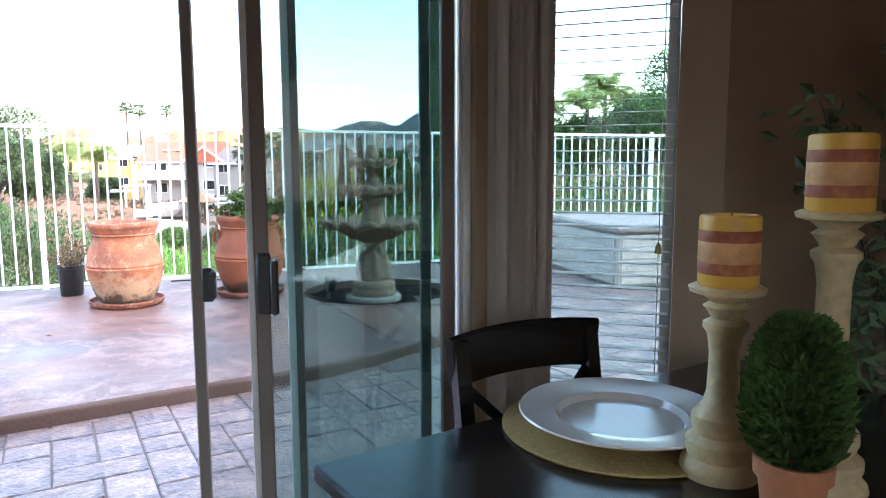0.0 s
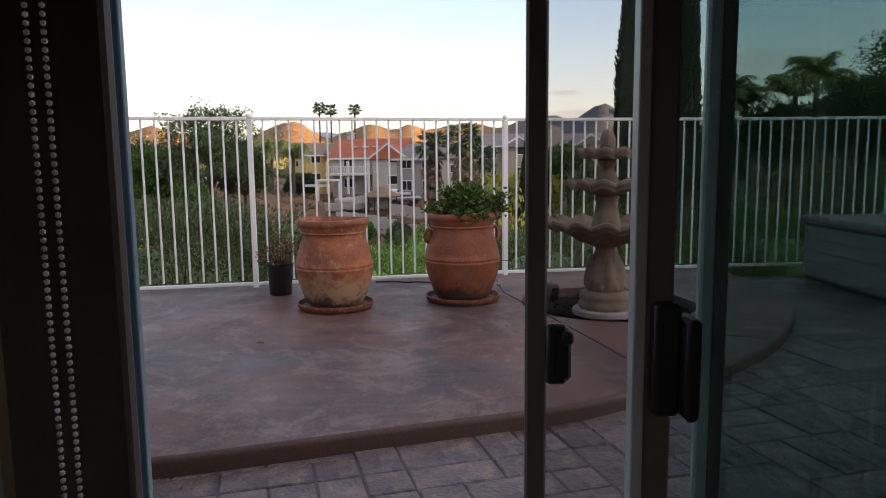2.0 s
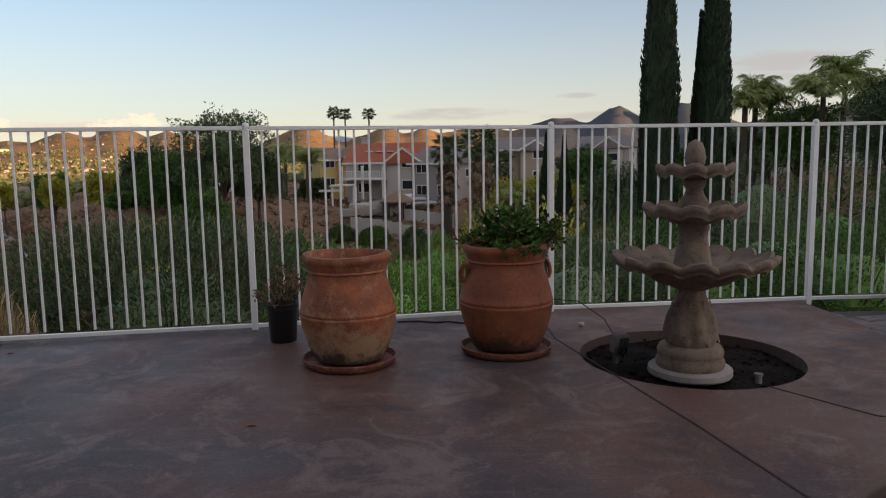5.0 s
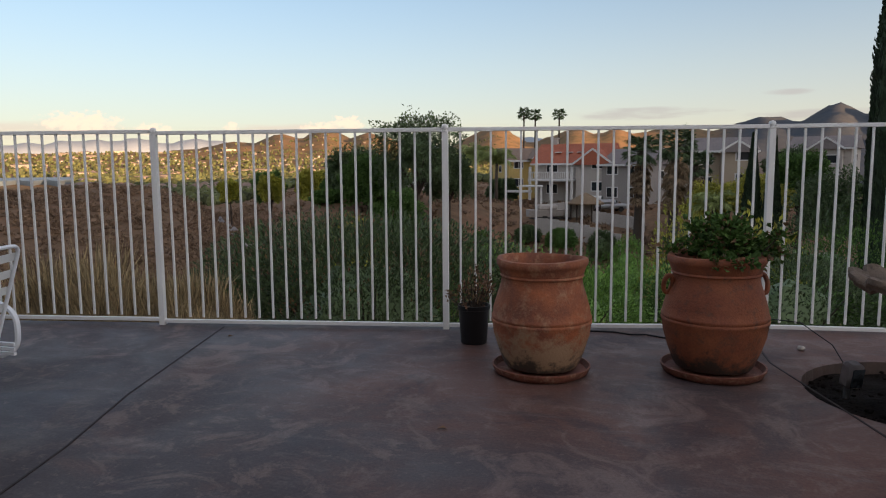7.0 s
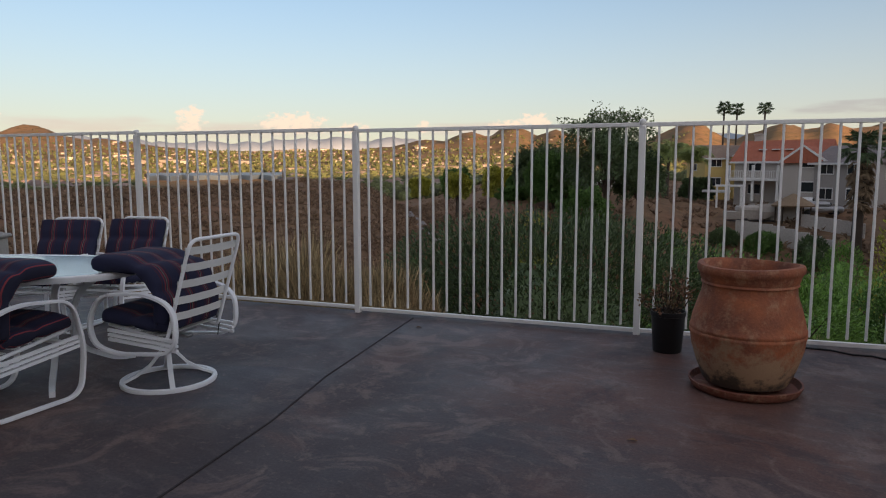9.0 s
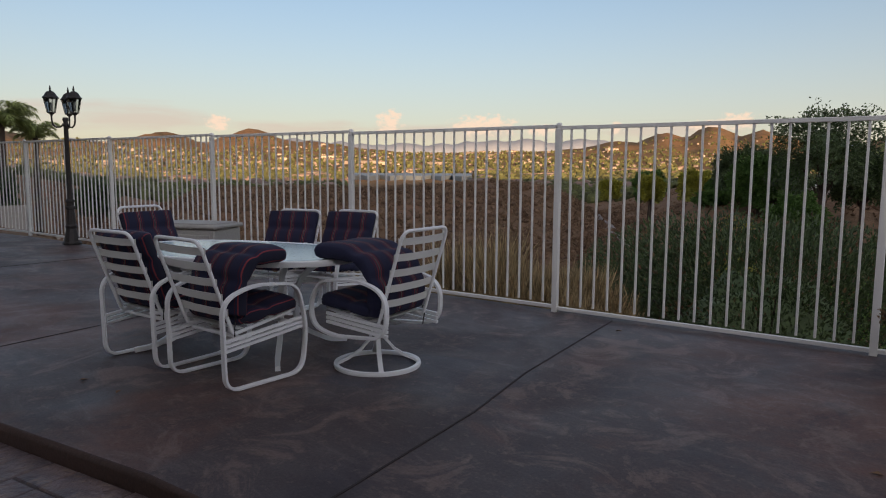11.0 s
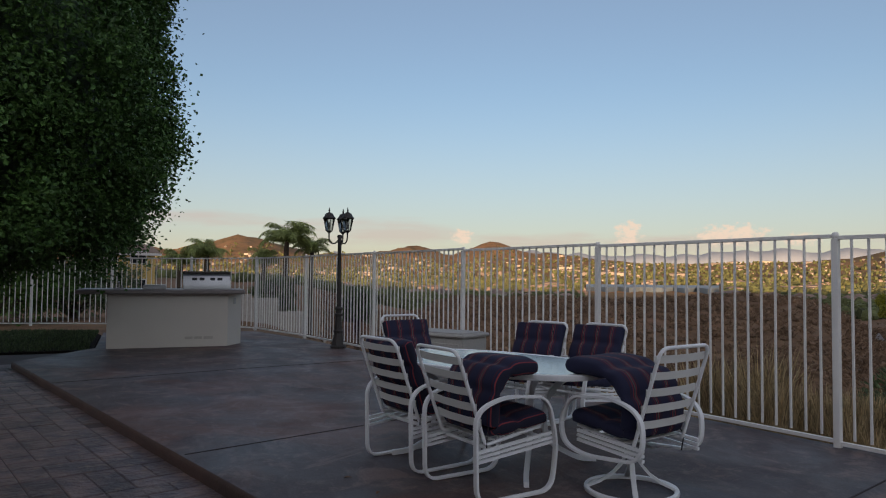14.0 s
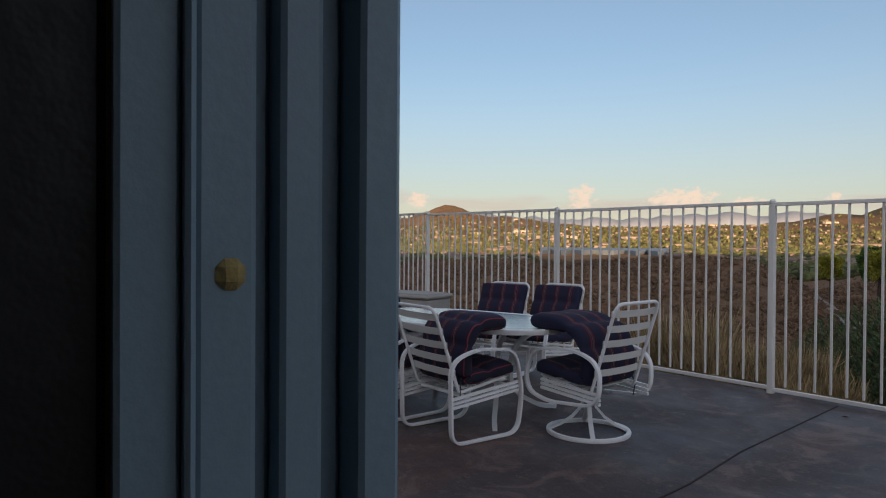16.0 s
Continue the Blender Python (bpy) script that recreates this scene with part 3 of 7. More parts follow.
def make_ground_material():
    """Dry brown brush, red earth, green scrub and far tan hills, blended by place."""
    mt = bpy.data.materials.new("hillside_ground")
    mt.use_nodes = True
    N, L = mt.node_tree.nodes, mt.node_tree.links
    bs = N["Principled BSDF"]
    tc = N.new("ShaderNodeTexCoord")

    def ns(scale, d=5, ro=0.65):
        n = N.new("ShaderNodeTexNoise")
        n.inputs["Scale"].default_value, n.inputs["Detail"].default_value, n.inputs["Roughness"].default_value = scale, d, ro
        L.new(tc.outputs["Object"], n.inputs["Vector"])
        return n.outputs["Fac"]

    def rng_(f, a, b):
        m = N.new("ShaderNodeMapRange")
        m.inputs[1].default_value, m.inputs[2].default_value = a, b
        L.new(f, m.inputs[0])
        return m.outputs[0]

    def mx(f, a, b):
        m = N.new("ShaderNodeMix")
        m.data_type = "RGBA"
        for k, s in ((0, f), (6, a), (7, b)):
            if isinstance(s, tuple):
                m.inputs[k].default_value = (*s, 1)
            else:
                L.new(s, m.inputs[k])
        return m.outputs[2]
    earth = mx(rng_(ns(0.9), 0.35, 0.65), (0.27, 0.165, 0.10), (0.165, 0.105, 0.068))
    earth = mx(rng_(ns(0.06), 0.48, 0.68), earth, (0.28, 0.145, 0.09))
    far = mx(rng_(ns(0.004), 0.4, 0.62), (0.30, 0.17, 0.085), (0.20, 0.13, 0.07))
    far = mx(rng_(ns(0.03), 0.5, 0.7), far, (0.10, 0.085, 0.04))
    # shade on the range to the north-east, put into its blue-grey colour
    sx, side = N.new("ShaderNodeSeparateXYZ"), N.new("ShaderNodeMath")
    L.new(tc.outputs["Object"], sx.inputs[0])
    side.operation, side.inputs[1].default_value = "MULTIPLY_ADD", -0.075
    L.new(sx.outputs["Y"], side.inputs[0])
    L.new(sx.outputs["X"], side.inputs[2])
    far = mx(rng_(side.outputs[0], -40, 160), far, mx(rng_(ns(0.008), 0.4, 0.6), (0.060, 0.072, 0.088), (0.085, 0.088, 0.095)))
    ln = N.new("ShaderNodeVectorMath")
    ln.operation = "LENGTH"
    L.new(tc.outputs["Object"], ln.inputs[0])
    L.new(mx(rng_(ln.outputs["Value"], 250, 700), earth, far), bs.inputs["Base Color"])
    bs.inputs["Roughness"].default_value = 0.95
    bs.inputs["Specular IOR Level"].default_value = 0.1
    b = N.new("ShaderNodeBump")
    b.inputs["Strength"].default_value, b.inputs["Distance"].default_value = 0.8, 0.4
    L.new(ns(1.6), b.inputs["Height"])
    L.new(b.outputs[0], bs.inputs["Normal"])
    return mt


M_ground = make_ground_material()


def make_plaid():
    """Navy cloth with red, wine and tan stripes along the pad."""
    mt = bpy.data.materials.new("striped_cushion_cloth")
    mt.use_nodes = True
    N, L = mt.node_tree.nodes, mt.node_tree.links
    bs = N["Principled BSDF"]
    at = N.new("ShaderNodeAttribute")
    at.attribute_name = "across"
    md = N.new("ShaderNodeMath")
    md.operation, md.inputs[1].default_value = "FRACT", 0
    ml = N.new("ShaderNodeMath")
    ml.operation, ml.inputs[1].default_value = "MULTIPLY", 1 / 0.15
    L.new(at.outputs["Fac"], ml.inputs[0])
    L.new(ml.outputs[0], md.inputs[0])
    rp = N.new("ShaderNodeValToRGB")
    rp.color_ramp.interpolation = "CONSTANT"
    el = rp.color_ramp.elements
    el[0].color = (0.016, 0.018, 0.05, 1)
    el[1].position, el[1].color = 0.32, (0.05, 0.012, 0.03, 1)
    for p, c in ((0.38, (0.016, 0.018, 0.05)), (0.46, (0.24, 0.036, 0.044)), (0.50, (0.012, 0.012, 0.03)), (0.56, (0.30, 0.22, 0.18)), (0.585, (0.014, 0.014, 0.032)), (0.64, (0.24, 0.036, 0.044)), (0.68, (0.012, 0.013, 0.035)), (0.76, (0.04, 0.012, 0.03)), (0.82, (0.016, 0.018, 0.05))):
        e = el.new(p)
        e.color = (*c, 1)
    L.new(md.outputs[0], rp.inputs[0])
    L.new(rp.outputs[0], bs.inputs["Base Color"])
    bs.inputs["Roughness"].default_value = 0.9
    n = N.new("ShaderNodeTexNoise")
    n.inputs["Scale"].default_value = 300
    tc = N.new("ShaderNodeTexCoord")
    L.new(tc.outputs["Object"], n.inputs["Vector"])
    b = N.new("ShaderNodeBump")
    b.inputs["Strength"].default_value, b.inputs["Distance"].default_value = 0.3, 0.003
    L.new(n.outputs["Fac"], b.inputs["Height"])
    L.new(b.outputs[0], bs.inputs["Normal"])
    return mt


M_plaid = make_plaid()


def make_screen():
    mt = bpy.data.materials.new("insect_screen")
    mt.use_nodes = True
    N, L = mt.node_tree.nodes, mt.node_tree.links
    bs = N["Principled BSDF"]
    bs.inputs["Base Color"].default_value = (0.03, 0.03, 0.03, 1)
    bs.inputs["Roughness"].default_value = 0.8
    tr, mx = N.new("ShaderNodeBsdfTransparent"), N.new("ShaderNodeMixShader")
    mx.inputs[0].default_value = 0.20
    L.new(tr.outputs[0], mx.inputs[1])
    L.new(bs.outputs[0], mx.inputs[2])
    L.new(mx.outputs[0], N["Material Output"].inputs[0])
    return mt


M_screen = make_screen()

# ---------------------------------------------------------------- ground and distance
CX, CY = 1.6, -5.6


def sstep(a, b, x):
    t = min(max((x - a) / (b - a), 0.0), 1.0)
    return t * t * (3 - 2 * t)


def win(az, a, b, soft=8.0):
    return sstep(a - soft, a + soft, az) * (1 - sstep(b - soft, b + soft, az))


def polar(az, r, z=0.0):
    return (CX + r * math.sin(radians(az)), CY + r * math.cos(radians(az)), z)


FENCE = [(-19.6, -13.0), (-19.1, -10.3), (-18.5, -7.9), (-17.9, -6.1), (-17.0, -4.3), (-15.44, -2.97), (-13.0, -2.35), (-10.0, -1.86), (-7.34, -1.45), (-4.95, -0.95), (-2.457, -0.477),
         (0, 0), (2.545, 0.604), (5.022, 0.914), (7.5, 1.05), (10.0, 1.1), (12.5, 1.1)]
YARD = FENCE + [(40, 1.0), (40, -40), (-30, -40), (-20.5, -16)]


def outside(x, y):
    """Distance beyond the fence line; negative inside the yard."""
    best, inside = 1e9, False
    n = len(YARD)
    for i in range(n):
        (ax, ay), (bx, by) = YARD[i], YARD[(i + 1) % n]
        dx, dy = bx - ax, by - ay
        t = min(max(((x - ax) * dx + (y - ay) * dy) / (dx * dx + dy * dy), 0), 1)
        best = min(best, math.hypot(x - ax - t * dx, y - ay - t * dy))
        if (ay > y) != (by > y) and x < (bx - ax) * (y - ay) / (by - ay) + ax:
            inside = not inside
    return -best if inside else best


HILLS = [(-62, 2.75, 2.6), (-57, 1.9, 3.0), (-69, 2.0, 4.0), (-82.3, 2.9, 4.0), (-76, 1.7, 4.0), (-92, 2.3, 5.0), (-40, 1.15, 5.0), (-29.6, 2.5, 2.2), (-26, 3.05, 2.0), (-22.5, 2.7, 2.0), (-33, 2.0, 2.5),
         (-12.4, 3.0, 2.4), (-6.0, 2.9, 2.6), (-3.0, 2.6, 2.2), (2.0, 2.9, 4.0), (8.0, 3.5, 4.0), (12.6, 4.0, 3.0), (17.6, 4.2, 4.0), (26, 3.4, 6.0), (40, 3.6, 9.0), (60, 4.0, 12.0)]


# azimuths, distances, level, clear shore
LAKES = ((-54.5, -44.5, 900, 1400, -10.2, 630), (-31.5, -26.0, 640, 760, -11.5, 260))


def height(x, y):
    dx, dy = x - CX, y - CY
    r, az = math.hypot(dx, dy), math.degrees(math.atan2(dx, dy))
    front = win(az, -84, 62, 10)
    out = outside(x, y) if r < 90 else r
    z = -0.32
    if out > 0:
        side = 1 - win(az, -130, -74, 6) * 0.88
        z -= 0.25 * sstep(0.1, 1.0, out) * side + 10.5 * side * front * sstep(0.8, 24, out)
        z += noise.noise((x * 0.13, y * 0.13, 3.1)) * 0.7 * sstep(2, 15, out)
    z += 9.6 * win(az, -69, -35, 5) * math.exp(-((r - 120) / 42) ** 2) * front
    z += 7.5 * win(az, -30, 13, 5) * sstep(50, 88, r) * (1 - sstep(260, 500, r))
    z += 2.6 * win(az, -36, -14, 4) * math.exp(-((r - 75) / 25) ** 2)
    z += 13.5 * win(az, 20, 75, 7) * sstep(26, 85, r)
    # unseen rise behind the house, added to hold the low sun off the yard
    behind = max(sstep(62, 84, az), 1 - sstep(-128, -108, az))
    z += behind * (7 * sstep(45, 190, r) + 115 * sstep(350, 950, r) * (1 - 0.6 * sstep(1300, 3000, r)))
    z -= 6 * sstep(180, 700, r) * front
    if r > 60:
        z += (noise.noise((x * 0.02, y * 0.02, 0.5)) * 2.2 + noise.noise((x * 0.06, y * 0.06, 1.5)) * 0.8) * sstep(60, 160, r)
    if r > 700:
        base = (0.1 + 1.0 * sstep(1200, 3300, r)) * sstep(700, 2600, r)
        el = 0.0
        for a, e, w in HILLS:
            el = max(el, (e - 1.0) * math.exp(-abs((az - a) / (w * 1.25)) ** 1.5))
        el *= sstep(2400, 3900, r)
        wob = (noise.fractal((x * 0.0026, y * 0.0026, 2.0), 0.8, 2.0, 6) * 0.55 - abs(noise.noise((x * 0.004, y * 0.004, 7.0))) * 0.35) * sstep(1500, 3400, r) * (1 - 0.75 * win(az, -53, -37, 3))
        z = z * (1 - sstep(700, 2200, r)) + (1.3 + r * math.tan(radians(base + el + wob)) - 14 * (1 - sstep(900, 2200, r))) * sstep(700, 2200, r) * (1 - behind) + 50 * behind * sstep(1500, 3000, r)
    for a0, a1, r0, r1, level, clear in LAKES:
        if r0 - clear < r < r1 + 80:
            z += min(level - 3 - z, 0) * win(az, a0, a1, 0.8) * win(r, r0 - clear + 60, r1, 60)
    return z


def build_ground():
    g = Geo()
    rs = [0.0]
    r = 2.0
    while r < 4700:
        rs.append(r)
        r += max(0.8, r * (0.055 if r < 1500 else 0.04))
    rs.append(4750)
    azs = []
    a = -180.0
    while a < 180 - 1e-6:
        azs.append(a)
        a += 0.75 if -110 <= a < 66 else 3.0
    n = len(azs)
    vs = [polar(0, 0, -0.32)]
    for r in rs[1:]:
        for a in azs:
            x, y, _ = polar(a, r)
            vs.append((x, y, height(x, y)))
    fs = [(0, 1 + (i + 1) % n, 1 + i) for i in range(n)]
    for j in range(len(rs) - 2):
        for i in range(n):
            p, q = 1 + j * n + i, 1 + j * n + (i + 1) % n
            fs.append((p, q, q + n, p + n))
    g.add(vs, [tuple(reversed(f)) for f in fs])
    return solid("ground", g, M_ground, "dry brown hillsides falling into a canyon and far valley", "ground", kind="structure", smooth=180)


build_ground()


def in_lake(az, r):
    return any(a0 - 0.3 < az < a1 + 0.3 and r0 - clear < r < r1 + 20 for a0, a1, r0, r1, _, clear in LAKES)


def far_mountains():
    """Mountains beyond the valley, haze put into their pale blue, and the lake below them."""
    g = Geo()
    k = 0
    for az in [-75 + 0.5 * i for i in range(150)]:
        e = 1.95 + 0.55 * noise.fractal((az * 0.16, 3.3, 0.0), 0.9, 2.0, 5) + 0.22 * noise.noise((az * 0.9, 1.0, 0.0))
        for r, q in ((4600, -0.5), (4760, e * 0.55), (4900, e), (5100, e * 0.5)):
            g.v.append(polar(az, r, 1.3 + r * math.tan(radians(q))))
        if k:
            for j in range(3):
                g.f.append((4 * k - 4 + j, 4 * k - 3 + j, 4 * k + 1 + j, 4 * k + j))
        k += 1
    solid("backdrop", g, M_farblue, "mountains far beyond the valley, coloured pale blue for haze", "mountains", kind="structure", smooth=180)
    g = Geo()
    for a0, a1, r0, r1, z, _ in LAKES:
        n = 12
        rim = [polar(a0 + (a1 - a0) * i / n, r0 + (r1 - r0) * 0.3 * math.sin(i * 1.7) ** 2, z) for i in range(n + 1)]
        rim += [polar(a1 - (a1 - a0) * i / n, r1, z) for i in range(n + 1)]
        low = [(x, y, zz - 9) for x, y, zz in rim]
        m = len(rim)
        g.add(rim + low, [tuple(range(m))] + [(i, m + i, m + (i + 1) % m, (i + 1) % m) for i in range(m)])
    solid("water", g, M_lake, "pale lake reflecting the sky in the valley", "lake", kind="structure")


far_mountains()

# ---------------------------------------------------------------- patio slab, joints, stamped paving
EDGE = [(-10.8, -7.23), (-3.95, -5.22), (-1.5, -4.5), (0.75, -4.05), (1.85, -3.69), (2.55, -3.46), (3.16, -3.08), (3.72, -2.65), (4.15, -2.2), (4.58, -1.58), (4.80, -1.1), (4.95, -0.4), (4.98, 0.3), (4.96, 0.85)]
BED = [(3.30 + 0.74 * math.cos(2 * math.pi * i / 40), -0.93 + 0.74 * math.sin(2 * math.pi * i / 40)) for i in range(40)]


def smooth_line(pts, n=6):
    out = []
    for i in range(len(pts) - 1):
        p0, p1, p2, p3 = (Vector((*pts[min(max(k, 0), len(pts) - 1)], 0)) for k in (i - 1, i, i + 1, i + 2))
        for j in range(n):
            t = j / n
            v = 0.5 * ((2 * p1) + (p2 - p0) * t + (2 * p0 - 5 * p1 + 4 * p2 - p3) * t * t + (3 * p1 - p0 - 3 * p2 + p3) * t ** 3)
            out.append((v.x, v.y))
    return out + [pts[-1]]


def build_slab():
    edge = EDGE[:3] + smooth_line(EDGE[3:], 6)
    back = [(x, y + 0.07) for x, y in reversed(FENCE[5:14])]
    outline = edge + back + [(-16.9, -4.4), (-16.2, -6.2), (-12.6, -6.2)]
    bm = bmesh.new()
    ov = [bm.verts.new((x, y, 0)) for x, y in outline]
    bv = [bm.verts.new((x, y, 0)) for x, y in BED]
    es = [bm.edges.new((ov[i], ov[(i + 1) % len(ov)])) for i in range(len(ov))]
    es += [bm.edges.new((bv[i], bv[(i + 1) % len(bv)])) for i in range(len(bv))]
    bmesh.ops.triangle_fill(bm, use_beauty=True, use_dissolve=False, edges=es)
    for f in bm.faces:
        if f.normal.z < 0:
            f.normal_flip()
    hole = Vector((3.30, -0.93, 0))
    bmesh.ops.delete(bm, geom=[f for f in bm.faces if (f.calc_center_median() - hole).length < 0.5 and all((v.co - hole).length < 0.76 for v in f.verts)], context="FACES_ONLY")
    me = bpy.data.meshes.new("patio_slab")
    bm.to_mesh(me)
    bm.free()
    me.materials.append(M_slab)
    slab = tagged(part("patio_slab", me, None), "reddish brown stained concrete patio slab, sealed and blotchy", "patio", kind="structure")
    # rounded riser along the free edge
    prof = [(0.0, 0.0), (0.012, -0.004), (0.022, -0.016), (0.024, -0.03), (0.02, -0.12), (0.0, -0.12)]
    line = [(x, y) for x, y in edge]
    vs, k = [], len(prof)
    for i, (x, y) in enumerate(line):
        a, b = line[max(i - 1, 0)], line[min(i + 1, len(line) - 1)]
        t = Vector((b[0] - a[0], b[1] - a[1], 0)).normalized()
        nrm = Vector((t.y, -t.x, 0))
        vs += [Vector((x, y, 0)) + nrm * u + Vector((0, 0, z)) for u, z in prof]
    fs = [(i * k + j, (i + 1) * k + j, (i + 1) * k + j + 1, i * k + j + 1) for i in range(len(line) - 1) for j in range(k - 1)]
    part("riser", Geo().add(vs, [tuple(reversed(f)) for f in fs]), M_kerb, slab, "darker brown rounded step edge", smooth=60)
    # inner wall of the planting bed
    n = len(BED)
    g = Geo().add([(x, y, 0) for x, y in BED] + [(3.30 + (x - 3.30) * 0.98, -0.93 + (y + 0.93) * 0.98, -0.16) for x, y in BED], [(i, n + i, n + (i + 1) % n, (i + 1) % n) for i in range(n)])
    part("bed_wall", g, M_kerb, slab)
    for pts in ([(-1.88, -0.42), (-1.38, -2.17), (-1.10, -2.92), (-0.80, -4.0), (-0.72, -4.33)], [(-4.13, -5.24), (-4.62, -3.71), (-5.5, -1.1)], [(2.42, 0.55), (2.45, -0.42), (2.68, -1.29), (2.93, -2.25), (3.12, -3.08)],
                [(3.56, -1.62), (3.9, -2.11), (4.12, -2.2)], [(-8.3, -6.48), (-8.9, -4.0), (-9.3, -1.8)]):
        g = Geo().sweep([(x, y, -0.0005) for x, y in pts], [(-0.006, -0.004), (0.006, -0.004), (0.006, 0.004), (-0.006, 0.004)])
        part("control_joint", g, M_joint, slab, "dark tooled groove")
    solid("soil_bed", Geo().lathe([(0.0, -0.055), (0.2, -0.05), (0.45, -0.06), (0.735, -0.075), (0.735, -0.2)][::-1], 40, (3.30, -0.93, 0), lambda j, r, z, a: (r, z + 0.012 * math.sin(a * 7 + r * 23) * (r > 0.1))), M_soil,
          "round bed of dark bare soil under the fountain", "soil", kind="structure", smooth=60)


build_slab()


def in_poly(x, y, poly):
    c = False
    for i in range(len(poly)):
        (ax, ay), (bx, by) = poly[i], poly[(i + 1) % len(poly)]
        if (ay > y) != (by > y) and x < (bx - ax) * (y - ay) / (by - ay) + ax:
            c = not c
    return c


# ---------------------------------------------------------------- house shell and door
WY0, WY1 = -5.93, -5.80            # inner and outer face of the door wall
DX0, DX1 = 1.407, 2.80              # the sliding door's opening
ZF, ZC = 0.03, 2.52
DOOR_TOP = 2.08
FA = (0.83, -0.557)                # direction of the angled bay wall


def wall_run(name, p, q, thick, spans, label, zb=-0.3, mat_=None):
    """A wall from p to q, its thickness to the left, with openings [(s0, s1, z0, z1)]."""
    P, Q = Vector((*p, 0)), Vector((*q, 0))
    t = (Q - P).normalized()
    n = Vector((-t.y, t.x, 0))
    Lw = (Q - P).length
    m = Matrix(((t.x, n.x, 0, P.x), (t.y, n.y, 0, P.y), (0, 0, 1, 0), (0, 0, 0, 1)))
    g = Geo()

    def blk(s0, s1, z0, z1):
        if s1 - s0 > 1e-3 and z1 - z0 > 1e-3:
            g.box(((s0 + s1) / 2, thick / 2, (z0 + z1) / 2), (s1 - s0, thick, z1 - z0), 0, m)
    s = 0.0
    for s0, s1, z0, z1 in spans:
        blk(s, s0, zb, 2.75)
        blk(s0, s1, zb, z0)
        blk(s0, s1, z1, 2.75)
        s = s1
    blk(s, Lw, zb, 2.75)
    ob = solid(name, g, [mat_ or M_wall], label, "wall", kind="structure")
    return ob, m


RC = (2.90, WY0)
RE = (RC[0] + FA[0] * 0.61, RC[1] + FA[1] * 0.61)
LC = (1.33, WY0)
LE = (LC[0] - FA[0] * 0.80, LC[1] + FA[1] * 0.80)
WD, _ = wall_run("wall_door", LC, RC, WY1 - WY0, [(DX0 - 0.031 - LC[0], DX1 + 0.031 - LC[0], ZF, DOOR_TOP)], "wall with the open sliding patio door")
wall_run("wall_bay_right", RC, RE, 0.13, [(0.125, 0.49, 0.55, 2.06)], "angled beige bay wall with a narrow window")
wall_run("wall_bay_left", LE, LC, 0.13, [(0.26, 0.735, 0.55, 2.06)], "angled beige bay wall with a narrow window")
wall_run("wall_nook_right", RE, (5.2, RE[1]), 0.13, [], "beige dining nook wall")
wall_run("wall_nook_left", (-1.6, LE[1]), LE, 0.13, [], "beige dining nook wall")
wall_run("wall_east", (5.2, RE[1]), (5.2, -11.0), 0.13, [], "beige room wall")
# opening in the unseen rear wall, added to fill the room with light
wall_run("wall_south", (5.2, -11.0), (-1.6, -11.0), 0.13, [(2.0, 4.6, 0.9, 2.1)], "beige room wall behind, with an unseen opening added for fill light")
wall_run("wall_west", (-1.6, -11.0), (-1.6, LE[1]), 0.13, [], "beige room wall")
room = [(-1.6, -11.0), (5.2, -11.0), (5.2, RE[1]), RE, RC, (2.90, WY1 + 0.02), (1.33, WY1 + 0.02), LC, LE, (-1.6, LE[1])]
solid("floor", Geo().prism(room, -0.2, ZF), M_carpet, "tan tiled dining room floor", "floor", kind="structure")
solid("ceiling", Geo().prism(room, ZC, ZC + 0.1), M_ceiling, "white painted ceiling", "ceiling", kind="structure")
roofp = [(-1.9, -11.3), (5.5, -11.3), (5.5, RE[1] + 0.3), (3.2, WY1 + 0.15), (1.1, WY1 + 0.15), (-1.9, LE[1] + 0.3)]
solid("roof", Geo().prism(roofp, 2.75, 2.95), M_roof_tan, "tan roof over the house", "roof", kind="structure")

door = thing("door_1", pose(0, 0, 0), "pale aluminium sliding glass patio door standing half open", "door", kind="structure")


def jamb(x, s):
    """A ribbed door jamb with two tracks, s = the side that faces the opening."""
    g = Geo()
    for y0, y1, d in ((-5.885, -5.864, 0.024), (-5.864, -5.8605, 0.032), (-5.8605, -5.840, 0.028), (-5.840, -5.8315, 0.012), (-5.8315, -5.816, 0.028), (-5.816, -5.803, 0.010), (-5.803, -5.787, 0.032)):
        g.box((x - s * 0.03 + s * d / 2, (y0 + y1) / 2, (ZF + DOOR_TOP) / 2), (d, y1 - y0, DOOR_TOP - ZF), 0.002)
    return g


part("jamb", jamb(DX0, 1), M_jamb_shade, door, "white ribbed door jamb", smooth=30)
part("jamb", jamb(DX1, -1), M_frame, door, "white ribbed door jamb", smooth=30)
part("strike_knob", Geo().box((1.4045, -5.8490, 1.313), (0.008, 0.010, 0.011), 0.003), M_straw, door, "small brass bumper")
part("head", Geo().box(((DX0 + DX1) / 2, -5.835, DOOR_TOP - 0.02), (DX1 - DX0 - 0.07, 0.09, 0.04), 0.003), M_frame, door)
part("sill_track", Geo().box(((DX0 + DX1) / 2, -5.835, ZF + 0.008), (DX1 - DX0 - 0.07, 0.10, 0.02), 0.003).box(((DX0 + DX1) / 2, -5.815, ZF + 0.022), (DX1 - DX0 - 0.07, 0.006, 0.012)).box(((DX0 + DX1) / 2, -5.85, ZF + 0.022), (DX1 - DX0 - 0.07, 0.006, 0.012)), M_frame, door)


